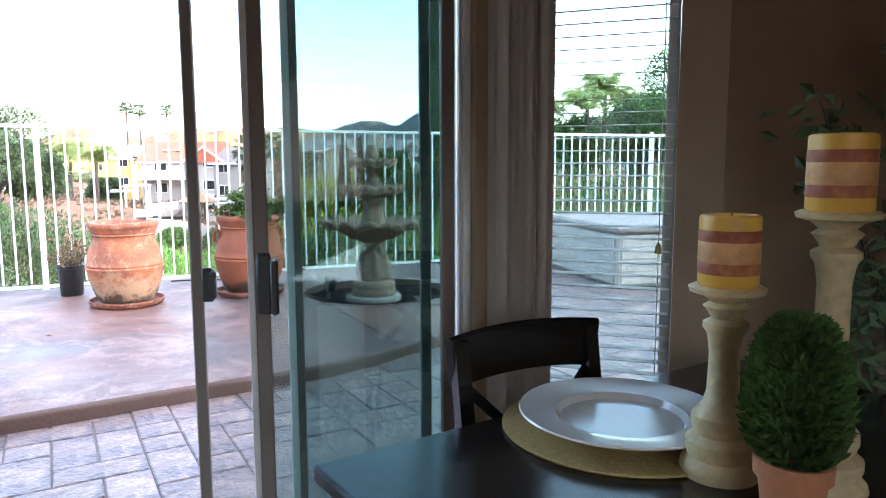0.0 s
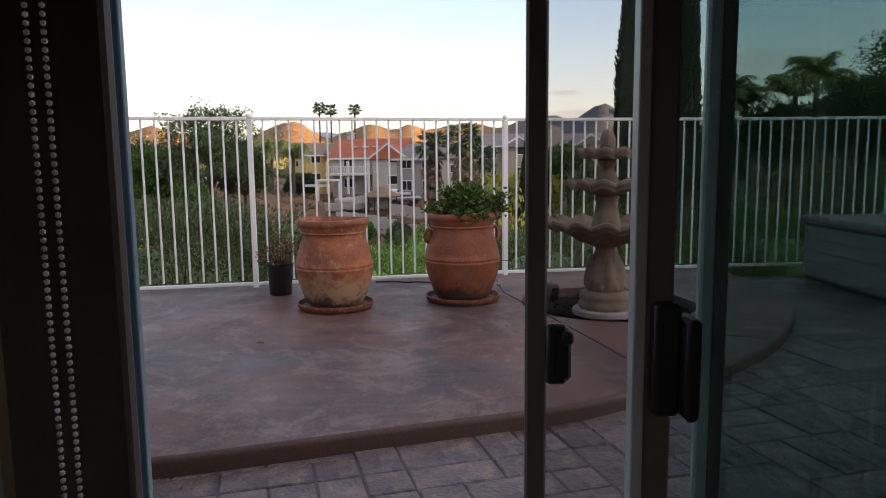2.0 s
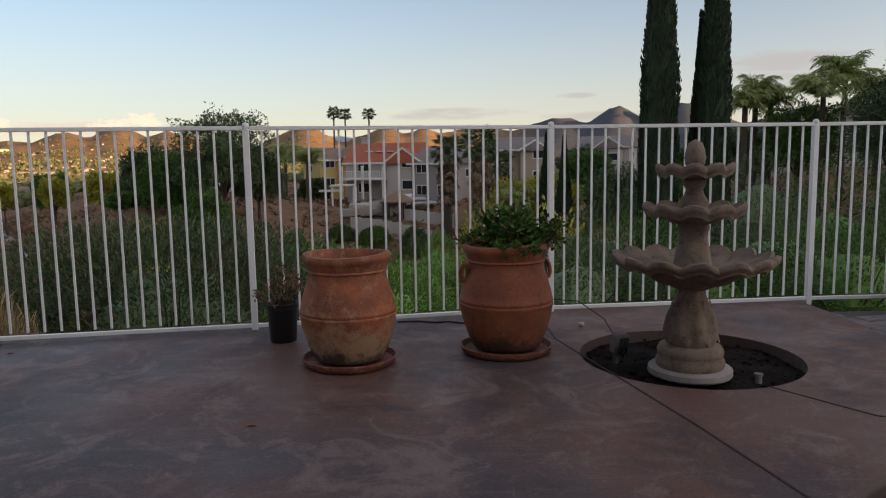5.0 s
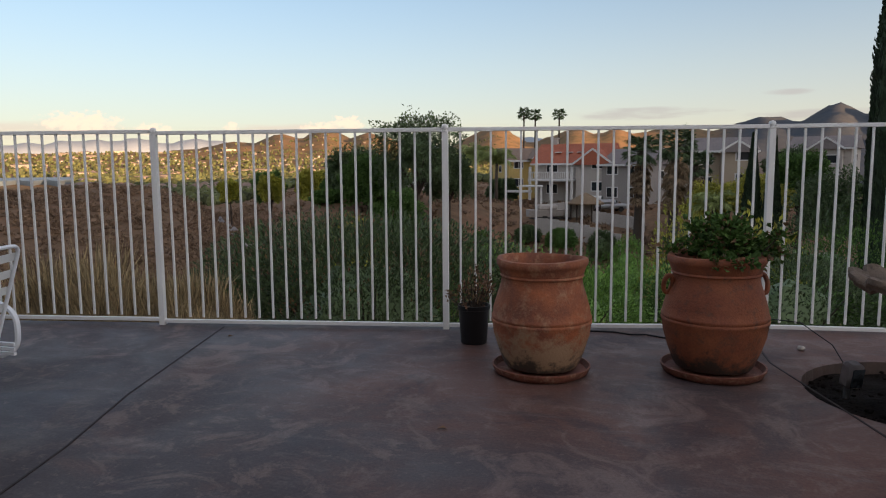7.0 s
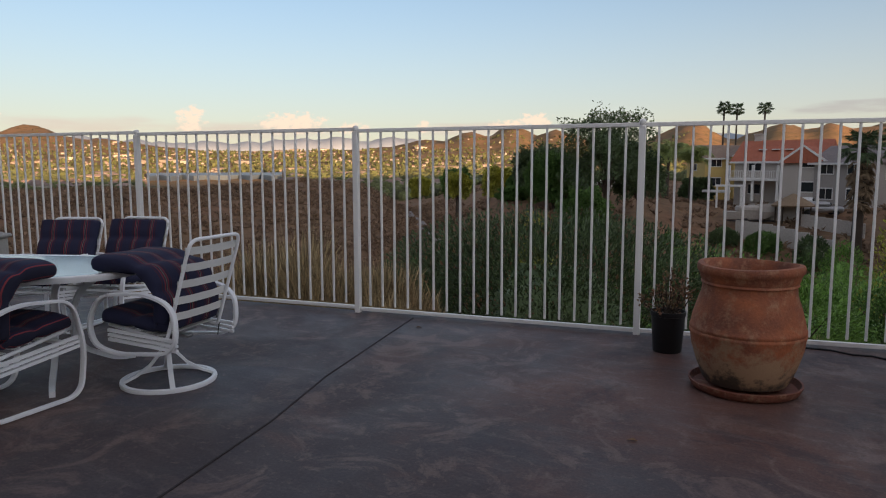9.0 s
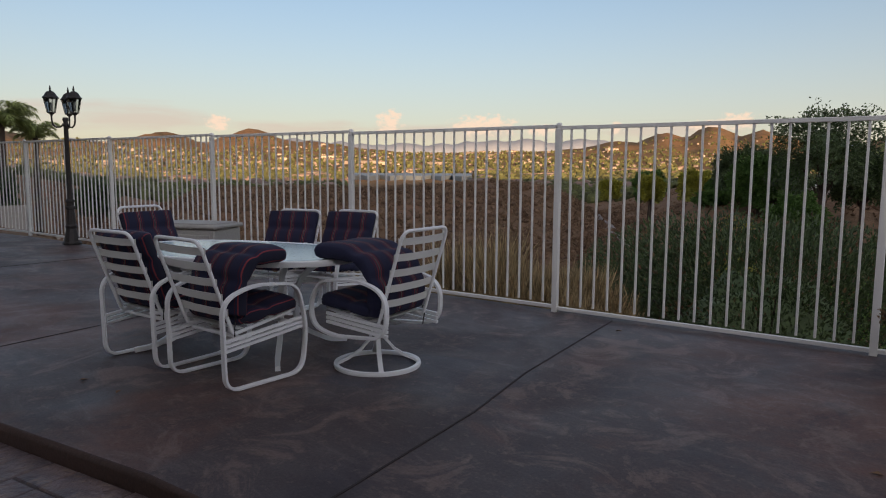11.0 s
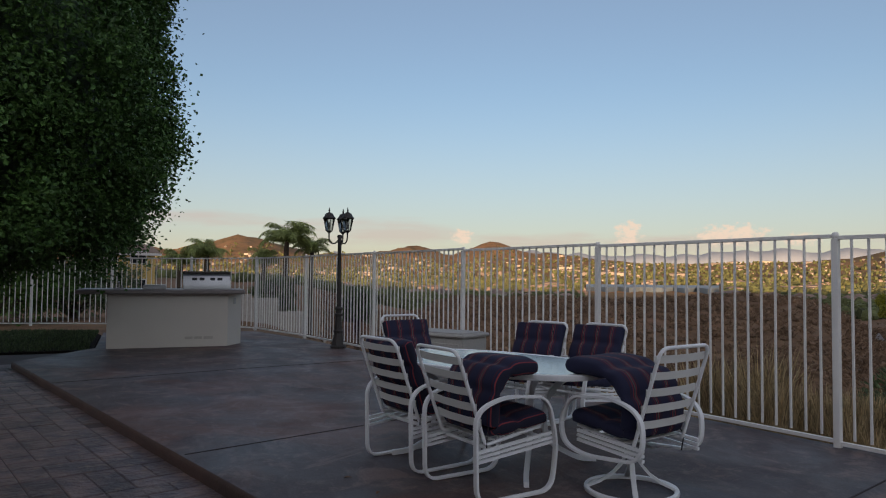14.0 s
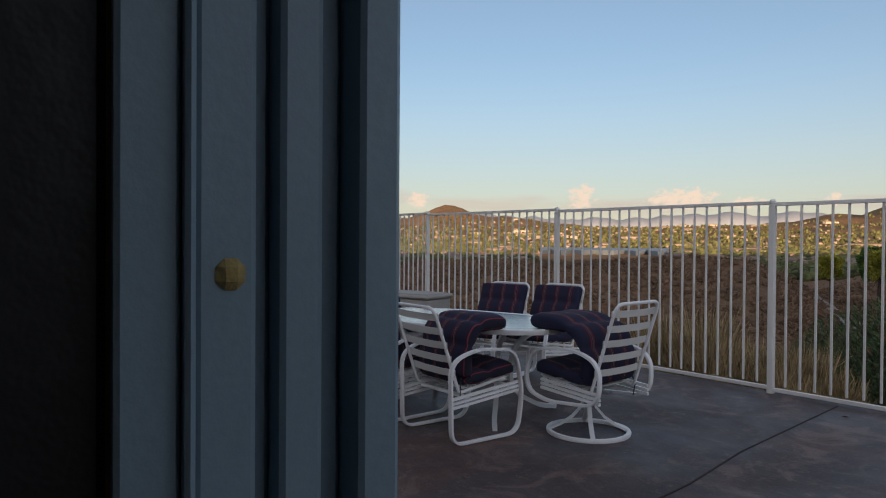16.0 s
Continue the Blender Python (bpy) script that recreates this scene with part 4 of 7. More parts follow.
def panel(name, x0, x1, y, w, th, material, pane, pane_name, label):
    p = part(name, Geo().box(((x0 + w / 2), y, (ZF + 0.03 + DOOR_TOP - 0.03) / 2), (w, th, DOOR_TOP - ZF - 0.08), 0.004).box(((x1 - w / 2), y, (ZF + DOOR_TOP) / 2), (w, th, DOOR_TOP - ZF - 0.08), 0.004)
             .box(((x0 + x1) / 2, y, ZF + 0.07), (x1 - x0 - 2 * w, th * 0.9, 0.07), 0.004).box(((x0 + x1) / 2, y, DOOR_TOP - 0.07), (x1 - x0 - 2 * w, th * 0.9, 0.06), 0.004), material, door, label, smooth=30)
    q = part(pane_name, Geo().box(((x0 + x1) / 2, y, (ZF + DOOR_TOP) / 2), (x1 - x0 - 2 * w + 0.004, 0.004, DOOR_TOP - ZF - 0.2)), pane, p)
    q.visible_shadow = False
    return p


scr = panel("screen_panel", 2.029, 2.725, -5.808, 0.034, 0.016, M_dark, M_screen, "screen_mesh", "brown insect screen panel with fine mesh")
sl = panel("sliding_panel", 2.2045, 2.785, -5.858, 0.041, 0.024, M_dark, M_glass, "glass_pane", "glazed sliding panel with brown inner stile")
fx = panel("fixed_panel", 2.294, 2.785, -5.832, 0.022, 0.018, M_frame, M_glass, "glass_pane", "fixed glazed panel")
part("glazing_gasket", Geo().box((2.327, -5.832, 1.05), (0.022, 0.014, 1.86), 0.002), M_dark, fx, "dark bronze glazing bead")
part("outer_stile_trim", Geo().box((2.195, -5.852, 1.05), (0.018, 0.034, 1.93), 0.002), M_frame, sl)
part("handle", Geo().box((2.084, -5.822, 0.930), (0.03, 0.035, 0.085), 0.006).box((2.076, -5.83, 0.930), (0.03, 0.014, 0.097), 0.004).box((2.092, -5.836, 0.958), (0.018, 0.020, 0.022), 0.004), M_black, scr, "black screen latch handle", smooth=40)
part("handle", Geo().box((2.230, -5.882, 0.935), (0.040, 0.03, 0.172), 0.006).box((2.258, -5.90, 0.928), (0.022, 0.06, 0.152), 0.006), M_black, sl, "black door pull", smooth=40)

# black strip added in place of the shade in the door reveal
part("weather_strip", Geo().box((1.373, -5.9065, 1.06), (0.012, 0.040, 2.03), 0.003), M_black, door, "black strip painted for the reveal's shade")
part("casing", Geo().box((1.366, -5.943, 1.06), (0.184, 0.030, 2.12), 0.006), M_casing, door, "dark brown inner casing")
# drapes drawn beside the door, and cord
g = Geo()
N_ = 60
pts = []
for i in range(N_ + 1):
    s = -0.085 + 0.155 * i / N_
    off = -0.085 + 0.028 * math.sin(i * 0.74) + 0.006 * math.sin(i * 1.9)
    pts.append((RC[0] + FA[0] * s + FA[1] * -off * -1, RC[1] + FA[1] * s + FA[0] * off))
vs = [(x, y, z) for z in (0.06, 2.2) for x, y in pts] + [(x, y - 0.004, z) for z in (0.06, 2.2) for x, y in pts]
n = N_ + 1
g.add(vs, [(i, i + 1, n + i + 1, n + i) for i in range(N_)] + [(2 * n + i + 1, 2 * n + i, 3 * n + i, 3 * n + i + 1) for i in range(N_)])
solid("drape", g, M_drape, "beige brown drape gathered beside the patio door", "curtain", smooth=80)


def cord(name, x, y, z0, z1, lab):
    g = Geo()
    z = z1
    while z > z0:
        g.blob((x, y, z), 0.0032, random.Random(1), rough=0, n=5, m=3)
        z -= 0.0085
    g.lathe([(0.001, 0), (0.008, 0.003), (0.009, 0.03), (0.004, 0.045), (0.001, 0.046)], 10, (x, y, z0 - 0.05))
    return solid(name, g, M_blind, lab, "blind cord", smooth=60)


cord("blind_cord", 1.515, -6.20, 0.56, 2.5, "white beaded blind cord hanging beside the door")
cord("blind_cord", 1.498, -6.20, 0.66, 2.5, "white beaded blind cord hanging beside the door")


def window_blind(idx, corner, direc, s0, s1, tilt, n_side):
    """A window in a bay wall with its frame, pane and slatted blind."""
    t = Vector((*direc, 0)).normalized()
    n = Vector((-t.y, t.x, 0))
    m = Matrix(((t.x, n.x, 0, corner[0]), (t.y, n.y, 0, corner[1]), (0, 0, 1, 0), (0, 0, 0, 1)))
    w = thing("window_%d" % idx, m, "narrow white window with horizontal slatted blind half open", "window", kind="structure")
    zc, hh, ww, sc = 1.305, 1.51, s1 - s0, (s0 + s1) / 2
    fr = Geo()
    for x in (s0 + 0.015, s1 - 0.015):
        fr.box((x, 0.08, zc), (0.03, 0.05, hh), 0.003)
    for z in (0.55 + 0.015, 2.06 - 0.015):
        fr.box((sc, 0.08, z), (ww - 0.06, 0.05, 0.03), 0.003)
    part("window_frame", fr, M_frame, w)
    pn = part("pane", Geo().box((sc, 0.085, zc), (ww - 0.05, 0.004, hh - 0.05)), M_glass, w)
    pn.visible_shadow = False
    part("window_sill", Geo().box((sc, 0.0, 0.555), (ww + 0.04, 0.11, 0.022), 0.004), M_trim, w)
    sm = mesh_of("slat", Geo().box((0, 0, 0), (ww - 0.012, 0.026, 0.002), 0.0008), M_blind)
    bl = part("headrail", Geo().box((sc, 0.012, 2.03), (ww - 0.01, 0.05, 0.05), 0.004), M_blind, w)
    z = 0.61
    while z < 2.0:
        part("slat", sm, None, w, m=pose(sc, 0.012, z, tilt, 0, 0))
        z += 0.0345
    part("bottom_rail", Geo().box((sc, 0.012, 0.58), (ww - 0.012, 0.05, 0.02), 0.004), M_blind, w)
    for x in (s0 + 0.035, s1 - 0.035):
        part("cord_tassel", Geo().lathe([(0.002, 0.0), (0.011, 0.003), (0.008, 0.02), (0.003, 0.032)], 10, (x, -0.02, 1.02)), M_straw, w, "brass coloured cord tassel")
        part("ladder_tape", Geo().box((x, -0.013, 1.3), (0.003, 0.0015, 1.4)), M_blind, w)
    return w


window_blind(1, RC, FA, 0.105, 0.487, 6, 1)
window_blind(2, LE, (FA[0], -FA[1]), 0.26, 0.735, 6, 1)

# ---------------------------------------------------------------- fence
FH = 1.738


def build_fence():
    fence = thing("fence", pose(0, 0, 0), "off-white painted tubular steel fence along the patio edge", "fence")
    pm = mesh_of("post", Geo().box((0, 0, FH / 2 - 0.06), (0.052, 0.052, FH - 0.06), 0.004), M_fence)
    cm = mesh_of("cap", Geo().lathe([(0.001, 0.0), (0.031, 0.0), (0.031, 0.008), (0.017, 0.012), (0.026, 0.024), (0.029, 0.038), (0.022, 0.056), (0.001, 0.064)][::1], 14), M_fence, 60)
    km = mesh_of("picket", Geo().box((0, 0, 0), (0.0175, 0.0175, 1.585), 0.002), M_fence)
    for i, (x, y) in enumerate(FENCE):
        a, b = FENCE[max(i - 1, 0)], FENCE[min(i + 1, len(FENCE) - 1)]
        rz = math.degrees(math.atan2(b[1] - a[1], b[0] - a[0]))
        dz = min(max(-3 - x, 0) * 0.007, 0.06)
        p = part("post", pm, None, fence, m=pose(x, y, dz, 0, 0, rz))
        part("cap", cm, None, p, m=pose(0, 0, FH - 0.09))
        if i + 1 < len(FENCE):
            bx, by = FENCE[i + 1]
            ln = math.hypot(bx - x, by - y)
            d = math.degrees(math.atan2(by - y, bx - x))
            mm = pose((x + bx) / 2, (y + by) / 2, dz, 0, 0, d)
            for z, nm in ((1.664, "top_rail"), (0.034, "bottom_rail")):
                part(nm, Geo().box((0, 0, z), (ln - 0.05, 0.036, 0.032), 0.003), M_fence, fence, m=mm)
            k = max(8, round(ln / 0.125)) - 1
            for j in range(1, k + 1):
                s = j / (k + 1)
                part("picket", km, None, fence, m=pose(x + (bx - x) * s, y + (by - y) * s, 0.862 + dz, random.uniform(-0.12, 0.12), random.uniform(-0.12, 0.12), d))


build_fence()

# ---------------------------------------------------------------- pots
def terracotta_pot(x, y, k, material, lab, handle):
    p = thing("terracotta_pot", pose(x, y, 0), lab, "plant pot", "large terracotta pots on the patio")
    rng = random.Random(int(k * 100))
    ph = rng.uniform(0, 6)

    def wob(j, r, z, a):
        return r * (1 + 0.006 * math.sin(2 * a + ph) + 0.004 * math.sin(5 * a + z * 9)), z + (0.006 * math.sin(a * 2 + ph) if z > 0.7 else 0)
    prof = [(0.0, 0.05), (0.235, 0.05), (0.25, 0.07), (0.285, 0.16), (0.318, 0.27), (0.327, 0.34), (0.333, 0.352), (0.334, 0.365), (0.328, 0.372), (0.333, 0.382), (0.332, 0.395), (0.326, 0.402), (0.318, 0.45), (0.292, 0.54),
            (0.272, 0.60), (0.266, 0.645), (0.270, 0.655), (0.278, 0.66), (0.272, 0.672), (0.281, 0.69), (0.285, 0.71), (0.292, 0.722), (0.302, 0.735), (0.303, 0.762), (0.296, 0.775), (0.268, 0.777), (0.258, 0.765), (0.25, 0.70), (0.255, 0.60), (0.30, 0.45), (0.30, 0.42), (0.0, 0.42)]
    part("body", Geo().lathe([(r * k, z * k) for r, z in prof], 48, wave=wob), material, p, smooth=50)
    part("saucer", Geo().lathe([(r * k, z) for r, z in [(0.0, 0.0), (0.29, 0.0), (0.312, 0.012), (0.328, 0.045), (0.330, 0.056), (0.318, 0.058), (0.305, 0.03), (0.30, 0.022), (0.0, 0.022)]], 48), M_saucer, p, "round terracotta saucer", smooth=50)
    part("soil", Geo().lathe([(0.0, 0.60 * k), (0.12, 0.605 * k), (0.252 * k, 0.59 * k), (0.2 * k, 0.5 * k)][::-1], 24), M_soil, p) if handle else None
    if handle:
        for a in (195, 15):
            ca, sa = math.cos(radians(a)), math.sin(radians(a))
            path = [(ca * (0.292 * k + 0.012 + 0.028 * math.sin(t)) - sa * 0.035 * math.cos(t) * 0.7, sa * (0.292 * k + 0.012 + 0.028 * math.sin(t)) + ca * 0.035 * math.cos(t) * 0.7, 0.585 * k + 0.06 * math.cos(t)) for t in [2 * math.pi * i / 18 for i in range(18)]]
            part("handle", Geo().tube(path, 0.016, 8, True), material, p, "scrolled clay handle", smooth=80)
    return p


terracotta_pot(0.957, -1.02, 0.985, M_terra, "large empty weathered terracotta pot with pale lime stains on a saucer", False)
terracotta_pot(2.05, -0.745, 1.01, M_terra2, "large terracotta pot holding a geranium, ragged dark blotches at the foot", True)

# geranium in the second pot
gp = thing("geranium", pose(2.05, -0.745, 0.60), "bushy green geranium with russet old leaves in a terracotta pot", "plant")
rg = random.Random(5)
gs, gl, gr = Geo(), Geo(), Geo()
for i in range(60):
    a, rr, hh = rg.uniform(0, 6.28), abs(rg.gauss(0, 0.125)), rg.uniform(0.16, 0.42)
    cx = 0.09
    top = (cx * (hh / 0.4) + rr * 1.25 * math.cos(a), rr * 1.15 * math.sin(a), hh * (1 - rr * 0.9))
    gs.tube([(rr * 0.4 * math.cos(a), rr * 0.4 * math.sin(a), 0.0), (top[0] * 0.7, top[1] * 0.7, top[2] * 0.6), top], 0.004, 4)
    for j in range(60):
        d = Vector((rg.uniform(-1, 1), rg.uniform(-1, 1), rg.uniform(-0.3, 0.9)))
        pt = Vector(top) + d * rg.uniform(0.0, 0.085)
        (gr if rg.random() < 0.14 else gl).leaf(pt, d, rg.uniform(0.026, 0.048), rg.uniform(0.028, 0.05), 0.25, rg)
for i in range(170):
    pt = Vector((0.25 + rg.gauss(0, 0.045), rg.gauss(0, 0.07), 0.20 + rg.gauss(0, 0.06)))
    (gr if rg.random() < 0.2 else gl).leaf(pt, (rg.uniform(-1, 1), rg.uniform(-1, 1), rg.uniform(-0.6, 0.6)), 0.036, 0.04, 0.25, rg)
part("stem", gs, M_bark, gp)
part("foliage", gl, M_leaf, gp)
part("old_leaves", gr, M_leaf_red, gp, "russet dying leaves")

np_ = thing("nursery_pot", pose(0.337, -0.385, 0), "black plastic nursery pot with a straggly russet succulent", "plant pot")
part("body", Geo().lathe([(0.0, 0.0), (0.098, 0.0), (0.102, 0.01), (0.118, 0.265), (0.126, 0.268), (0.126, 0.30), (0.118, 0.30), (0.112, 0.27), (0.0, 0.27)], 28), M_black, np_, smooth=50)
fo, st = Geo(), Geo()
for i in range(34):
    a, rr = rg.uniform(0, 6.28), rg.uniform(0.02, 0.19)
    tip = (rr * math.cos(a), rr * math.sin(a), 0.3 + rg.uniform(0.04, 0.27) * (1.2 - rr * 3))
    st.tube([(rr * 0.35 * math.cos(a), rr * 0.35 * math.sin(a), 0.27), (tip[0] * 0.8, tip[1] * 0.8, tip[2] * 0.85), tip], 0.0035, 4)
    for j in range(12):
        fo.leaf((tip[0] + rg.gauss(0, 0.016), tip[1] + rg.gauss(0, 0.016), tip[2] + rg.gauss(0, 0.02)), (rg.uniform(-1, 1), rg.uniform(-1, 1), rg.uniform(-0.2, 1)), 0.018, 0.03, 0.2, rg)
part("stem", st, M_bark, np_)
part("foliage", fo, M_leaf_red, np_)

# ---------------------------------------------------------------- fountain
ft = thing("fountain", pose(3.215, -1.22, -0.035), "three-tiered scalloped cast stone garden fountain standing dry", "fountain")
part("footing", Geo().lathe([(0.0, 0.0), (0.255, 0.0), (0.265, 0.012), (0.263, 0.045), (0.25, 0.055), (0.0, 0.055)], 40), M_hs_grey, ft, "pale round concrete footing", smooth=40)


def ribs(j, r, z, a):
    k = 1 + 0.05 * math.cos(8 * a) * sstep(0.18, 0.3, z) * (1 - sstep(0.50, 0.58, z))
    return r * k, z


part("pedestal", Geo().lathe([(0.0, 0.05), (0.205, 0.05), (0.215, 0.07), (0.215, 0.10), (0.20, 0.125), (0.205, 0.14), (0.208, 0.16), (0.195, 0.19), (0.150, 0.205), (0.155, 0.22), (0.170, 0.25), (0.172, 0.30), (0.150, 0.40), (0.106, 0.48), (0.082, 0.54), (0.088, 0.56), (0.13, 0.575), (0.14, 0.60), (0.10, 0.64), (0.0, 0.64)], 48, wave=ribs), M_stone, ft, "pedestal carved with leaves", smooth=50)


def acanthus(parent, z0, z1, r0, r1, n):
    for i in range(n):
        a = 2 * math.pi * (i + 0.5) / n
        g = Geo()
        for k in range(6):
            t = k / 5
            z, r = z0 + (z1 - z0) * t, r0 + (r1 - r0) * t + 0.008
            for s in (-1, 0, 1):
                w = 0.035 * math.sin(math.pi * min(t * 0.9 + 0.08, 1)) * (1 + 0.3 * (k % 2))
                b = a + s * w / max(r, 0.05)
                g.v.append(((r + 0.008 * (s == 0)) * math.cos(b), (r + 0.008 * (s == 0)) * math.sin(b), z))
        for k in range(5):
            for s in range(2):
                g.f.append((k * 3 + s, k * 3 + s + 1, k * 3 + s + 4, k * 3 + s + 3))
        part("carved_leaf", g, M_stone, parent, smooth=60)


def bowl(z, R, depth, lobes, label):
    """A scalloped basin with a wavy lip, with thickness."""
    prof = [(0.10, -depth), (0.22 * R / 0.49, -depth * 0.97), (0.62 * R, -depth * 0.62), (0.84 * R, -depth * 0.30), (0.95 * R, -0.055), (0.975 * R, -0.03), (1.0 * R, -0.024), (1.012 * R, -0.008), (1.008 * R, 0.012), (0.965 * R, 0.018), (0.93 * R, -0.006), (0.80 * R, -depth * 0.22), (0.6 * R, -depth * 0.42), (0.3 * R, -depth * 0.55), (0.06, -depth * 0.58)]

    def wave(j, r, z_, a):
        e = sstep(0.45 * R, R, r)
        c = abs(math.cos(lobes * a / 2))
        return r * (1 + 0.10 * e * (c - 0.5)), z_ + 0.044 * (R / 0.49) ** 0.6 * e * (c - 0.5) + 0.0025 * math.cos(lobes * 8 * a) * e
    return part("basin", Geo().lathe([(r, z_ + z) for r, z_ in prof], 144, wave=wave), M_stone, ft, label, smooth=60)


bowl(0.76, 0.485, 0.16, 14, "large scalloped basin")
bowl(1.085, 0.305, 0.10, 10, "middle scalloped basin")
bowl(1.335, 0.232, 0.065, 10, "small scalloped basin")
part("upper_stem", Geo().lathe([(0.0, 0.66), (0.13, 0.66), (0.135, 0.69), (0.12, 0.71), (0.112, 0.76), (0.095, 0.85), (0.082, 0.92), (0.098, 0.945), (0.10, 0.97), (0.075, 1.0), (0.0, 1.0)], 32, wave=lambda j, r, z, a: (r * (1 + 0.05 * math.cos(6 * a) * (0.70 < z < 0.93)), z)), M_stone, ft, smooth=50)
part("upper_stem", Geo().lathe([(0.0, 1.0), (0.085, 1.0), (0.088, 1.03), (0.07, 1.05), (0.085, 1.09), (0.09, 1.12), (0.06, 1.17), (0.052, 1.2), (0.07, 1.23), (0.072, 1.26), (0.05, 1.28), (0.0, 1.28)], 28), M_stone, ft, smooth=50)
fin = Geo().lathe([(0.0, 1.26), (0.055, 1.26), (0.058, 1.285), (0.036, 1.30), (0.034, 1.335), (0.058, 1.36), (0.062, 1.40), (0.056, 1.45), (0.04, 1.49), (0.0, 1.515)], 36, wave=lambda j, r, z, a: (r * (1 + 0.10 * math.cos(8 * a + z * 60) * (z > 1.35)), z))
part("finial", fin, M_stone, ft, "pine cone finial", smooth=60)
acanthus(ft, 0.22, 0.50, 0.166, 0.098, 8)

# ---------------------------------------------------------------- patio table and chairs
TC, TROT, TZ = (-3.20, -3.18), 25.0, 0.71


def superellipse(a, b, n=56, p=2.6):
    out = []
    for i in range(n):
        t = 2 * math.pi * i / n
        c, s = math.cos(t), math.sin(t)
        out.append((a * math.copysign(abs(c) ** (2 / p), c), b * math.copysign(abs(s) ** (2 / p), s)))
    return out


tb = thing("patio_table", pose(*TC, 0, 0, 0, TROT), "oval patio table with frosted glass top and white frame", "table")
TA, TB = 0.93, 0.54
part("glass_top", Geo().prism(superellipse(TA - 0.03, TB - 0.03), TZ - 0.004, TZ + 0.003), M_tableglass, tb, "pebbled frosted glass top")
part("rim", Geo().sweep([(x, y, TZ - 0.012) for x, y in superellipse(TA - 0.015, TB - 0.015)], [(-0.02, -0.022), (0.016, -0.022), (0.02, -0.016), (0.02, 0.012), (0.014, 0.018), (-0.02, 0.016)], True), M_white, tb, "white aluminium rim", smooth=40)
part("umbrella_hole_ring", Geo().lathe([(0.0, TZ + 0.003), (0.03, TZ + 0.003), (0.03, TZ + 0.009), (0.018, TZ + 0.009), (0.0, TZ + 0.006)], 20), M_steel, tb)
for sx in (-1, 1):
    for sy in (-1, 1):
        path = round_path([(sx * 0.62, sy * 0.36, TZ - 0.03), (sx * 0.40, sy * 0.10, 0.55), (sx * 0.38, sy * 0.08, 0.18), (sx * 0.52, sy * 0.33, 0.03), (sx * 0.60, sy * 0.44, 0.018)], 0.2, 8)
        part("leg", Geo().sweep(path, [(-0.017, -0.017), (0.017, -0.017), (0.017, 0.017), (-0.017, 0.017)]), M_white, tb, smooth=40)
part("stretcher", Geo().box((0, 0, 0.30), (0.78, 0.03, 0.03), 0.004).box((-0.38, 0, 0.3), (0.03, 0.18, 0.03), 0.004).box((0.38, 0, 0.3), (0.03, 0.18, 0.03), 0.004), M_white, tb)
FLAT = [(-0.018, -0.007), (-0.015, -0.009), (0.015, -0.009), (0.018, -0.007), (0.018, 0.007), (0.015, 0.009), (0.007, 0.007), (-0.007, 0.007), (-0.015, 0.009), (-0.018, 0.007)]


def chair_back(ch, y0=-0.20, z0=0.36, top=(-0.41, 0.895)):
    """The leaning U-shaped back with its straps, and the strapped seat."""
    w = 0.235
    path = round_path([(-w + 0.02, 0.24, z0 + 0.035), (-w, y0, z0 - 0.03), (-w, y0 - 0.02, z0 + 0.02), (-w, top[0], top[1]), (w, top[0], top[1]), (w, y0 - 0.02, z0 + 0.02), (w, y0, z0 - 0.03), (w - 0.02, 0.24, z0 + 0.035)], 0.07, 6)
    part("back_frame", Geo().tube(path, 0.0115, 10), M_white, ch, smooth=80)
    for k in range(5):
        t = 0.16 + 0.72 * k / 4
        y, z = y0 - 0.02 + (top[0] - y0 + 0.02) * t, z0 + 0.02 + (top[1] - z0 - 0.02) * t
        path = [(-w - 0.012, y + 0.004, z), (-w, y + 0.016, z), (-0.1, y + 0.006, z - 0.004), (0.1, y + 0.006, z - 0.004), (w, y + 0.016, z), (w + 0.012, y + 0.004, z)]
        part("back_strap", Geo().sweep(path, [(-0.003, -0.022), (0.003, -0.022), (0.003, 0.022), (-0.003, 0.022)]), M_strap, ch, smooth=40)
    for k in range(6):
        y = -0.16 + 0.075 * k
        z = z0 + 0.0 + 0.07 * (k / 6)
        part("seat_strap", Geo().box((0, y, z), (2 * w + 0.02, 0.045, 0.005), 0.001), M_strap, ch)


def ribs_of(ch, x, pts):
    for dz in (0.028, 0.0, -0.028):
        part("side_rib", Geo().sweep([(x, y, z + dz) for y, z in pts], [(-0.010, -0.009), (0.010, -0.009), (0.010, 0.009), (-0.010, 0.009)]), M_white, ch)


def sled_chair(name, m):
    ch = thing(name, m, "white aluminium strapped patio armchair with sled legs", "chair", "chairs round the patio table")
    for sx in (-1, 1):
        x = sx * 0.285
        loop = round_path([(x, -0.30, 0.0125), (x, 0.27, 0.0125), (x, 0.31, 0.30), (x, 0.24, 0.585), (x, -0.10, 0.615), (x, -0.31, 0.545)], 0.10, 7, True)
        part("side_loop", Geo().sweep(loop, [(b, a) for a, b in FLAT], True, up=(1, 0, 0)), M_white, ch, "ribbed flat bar bent into a side loop", smooth=40)
        ribs_of(ch, sx * 0.265, [(-0.30, 0.27), (0.29, 0.33)])
    part("cross_bar", Geo().box((0, -0.15, 0.30), (0.52, 0.03, 0.02), 0.004).box((0, 0.2, 0.34), (0.52, 0.03, 0.02), 0.004), M_white, ch)
    chair_back(ch)
    return ch


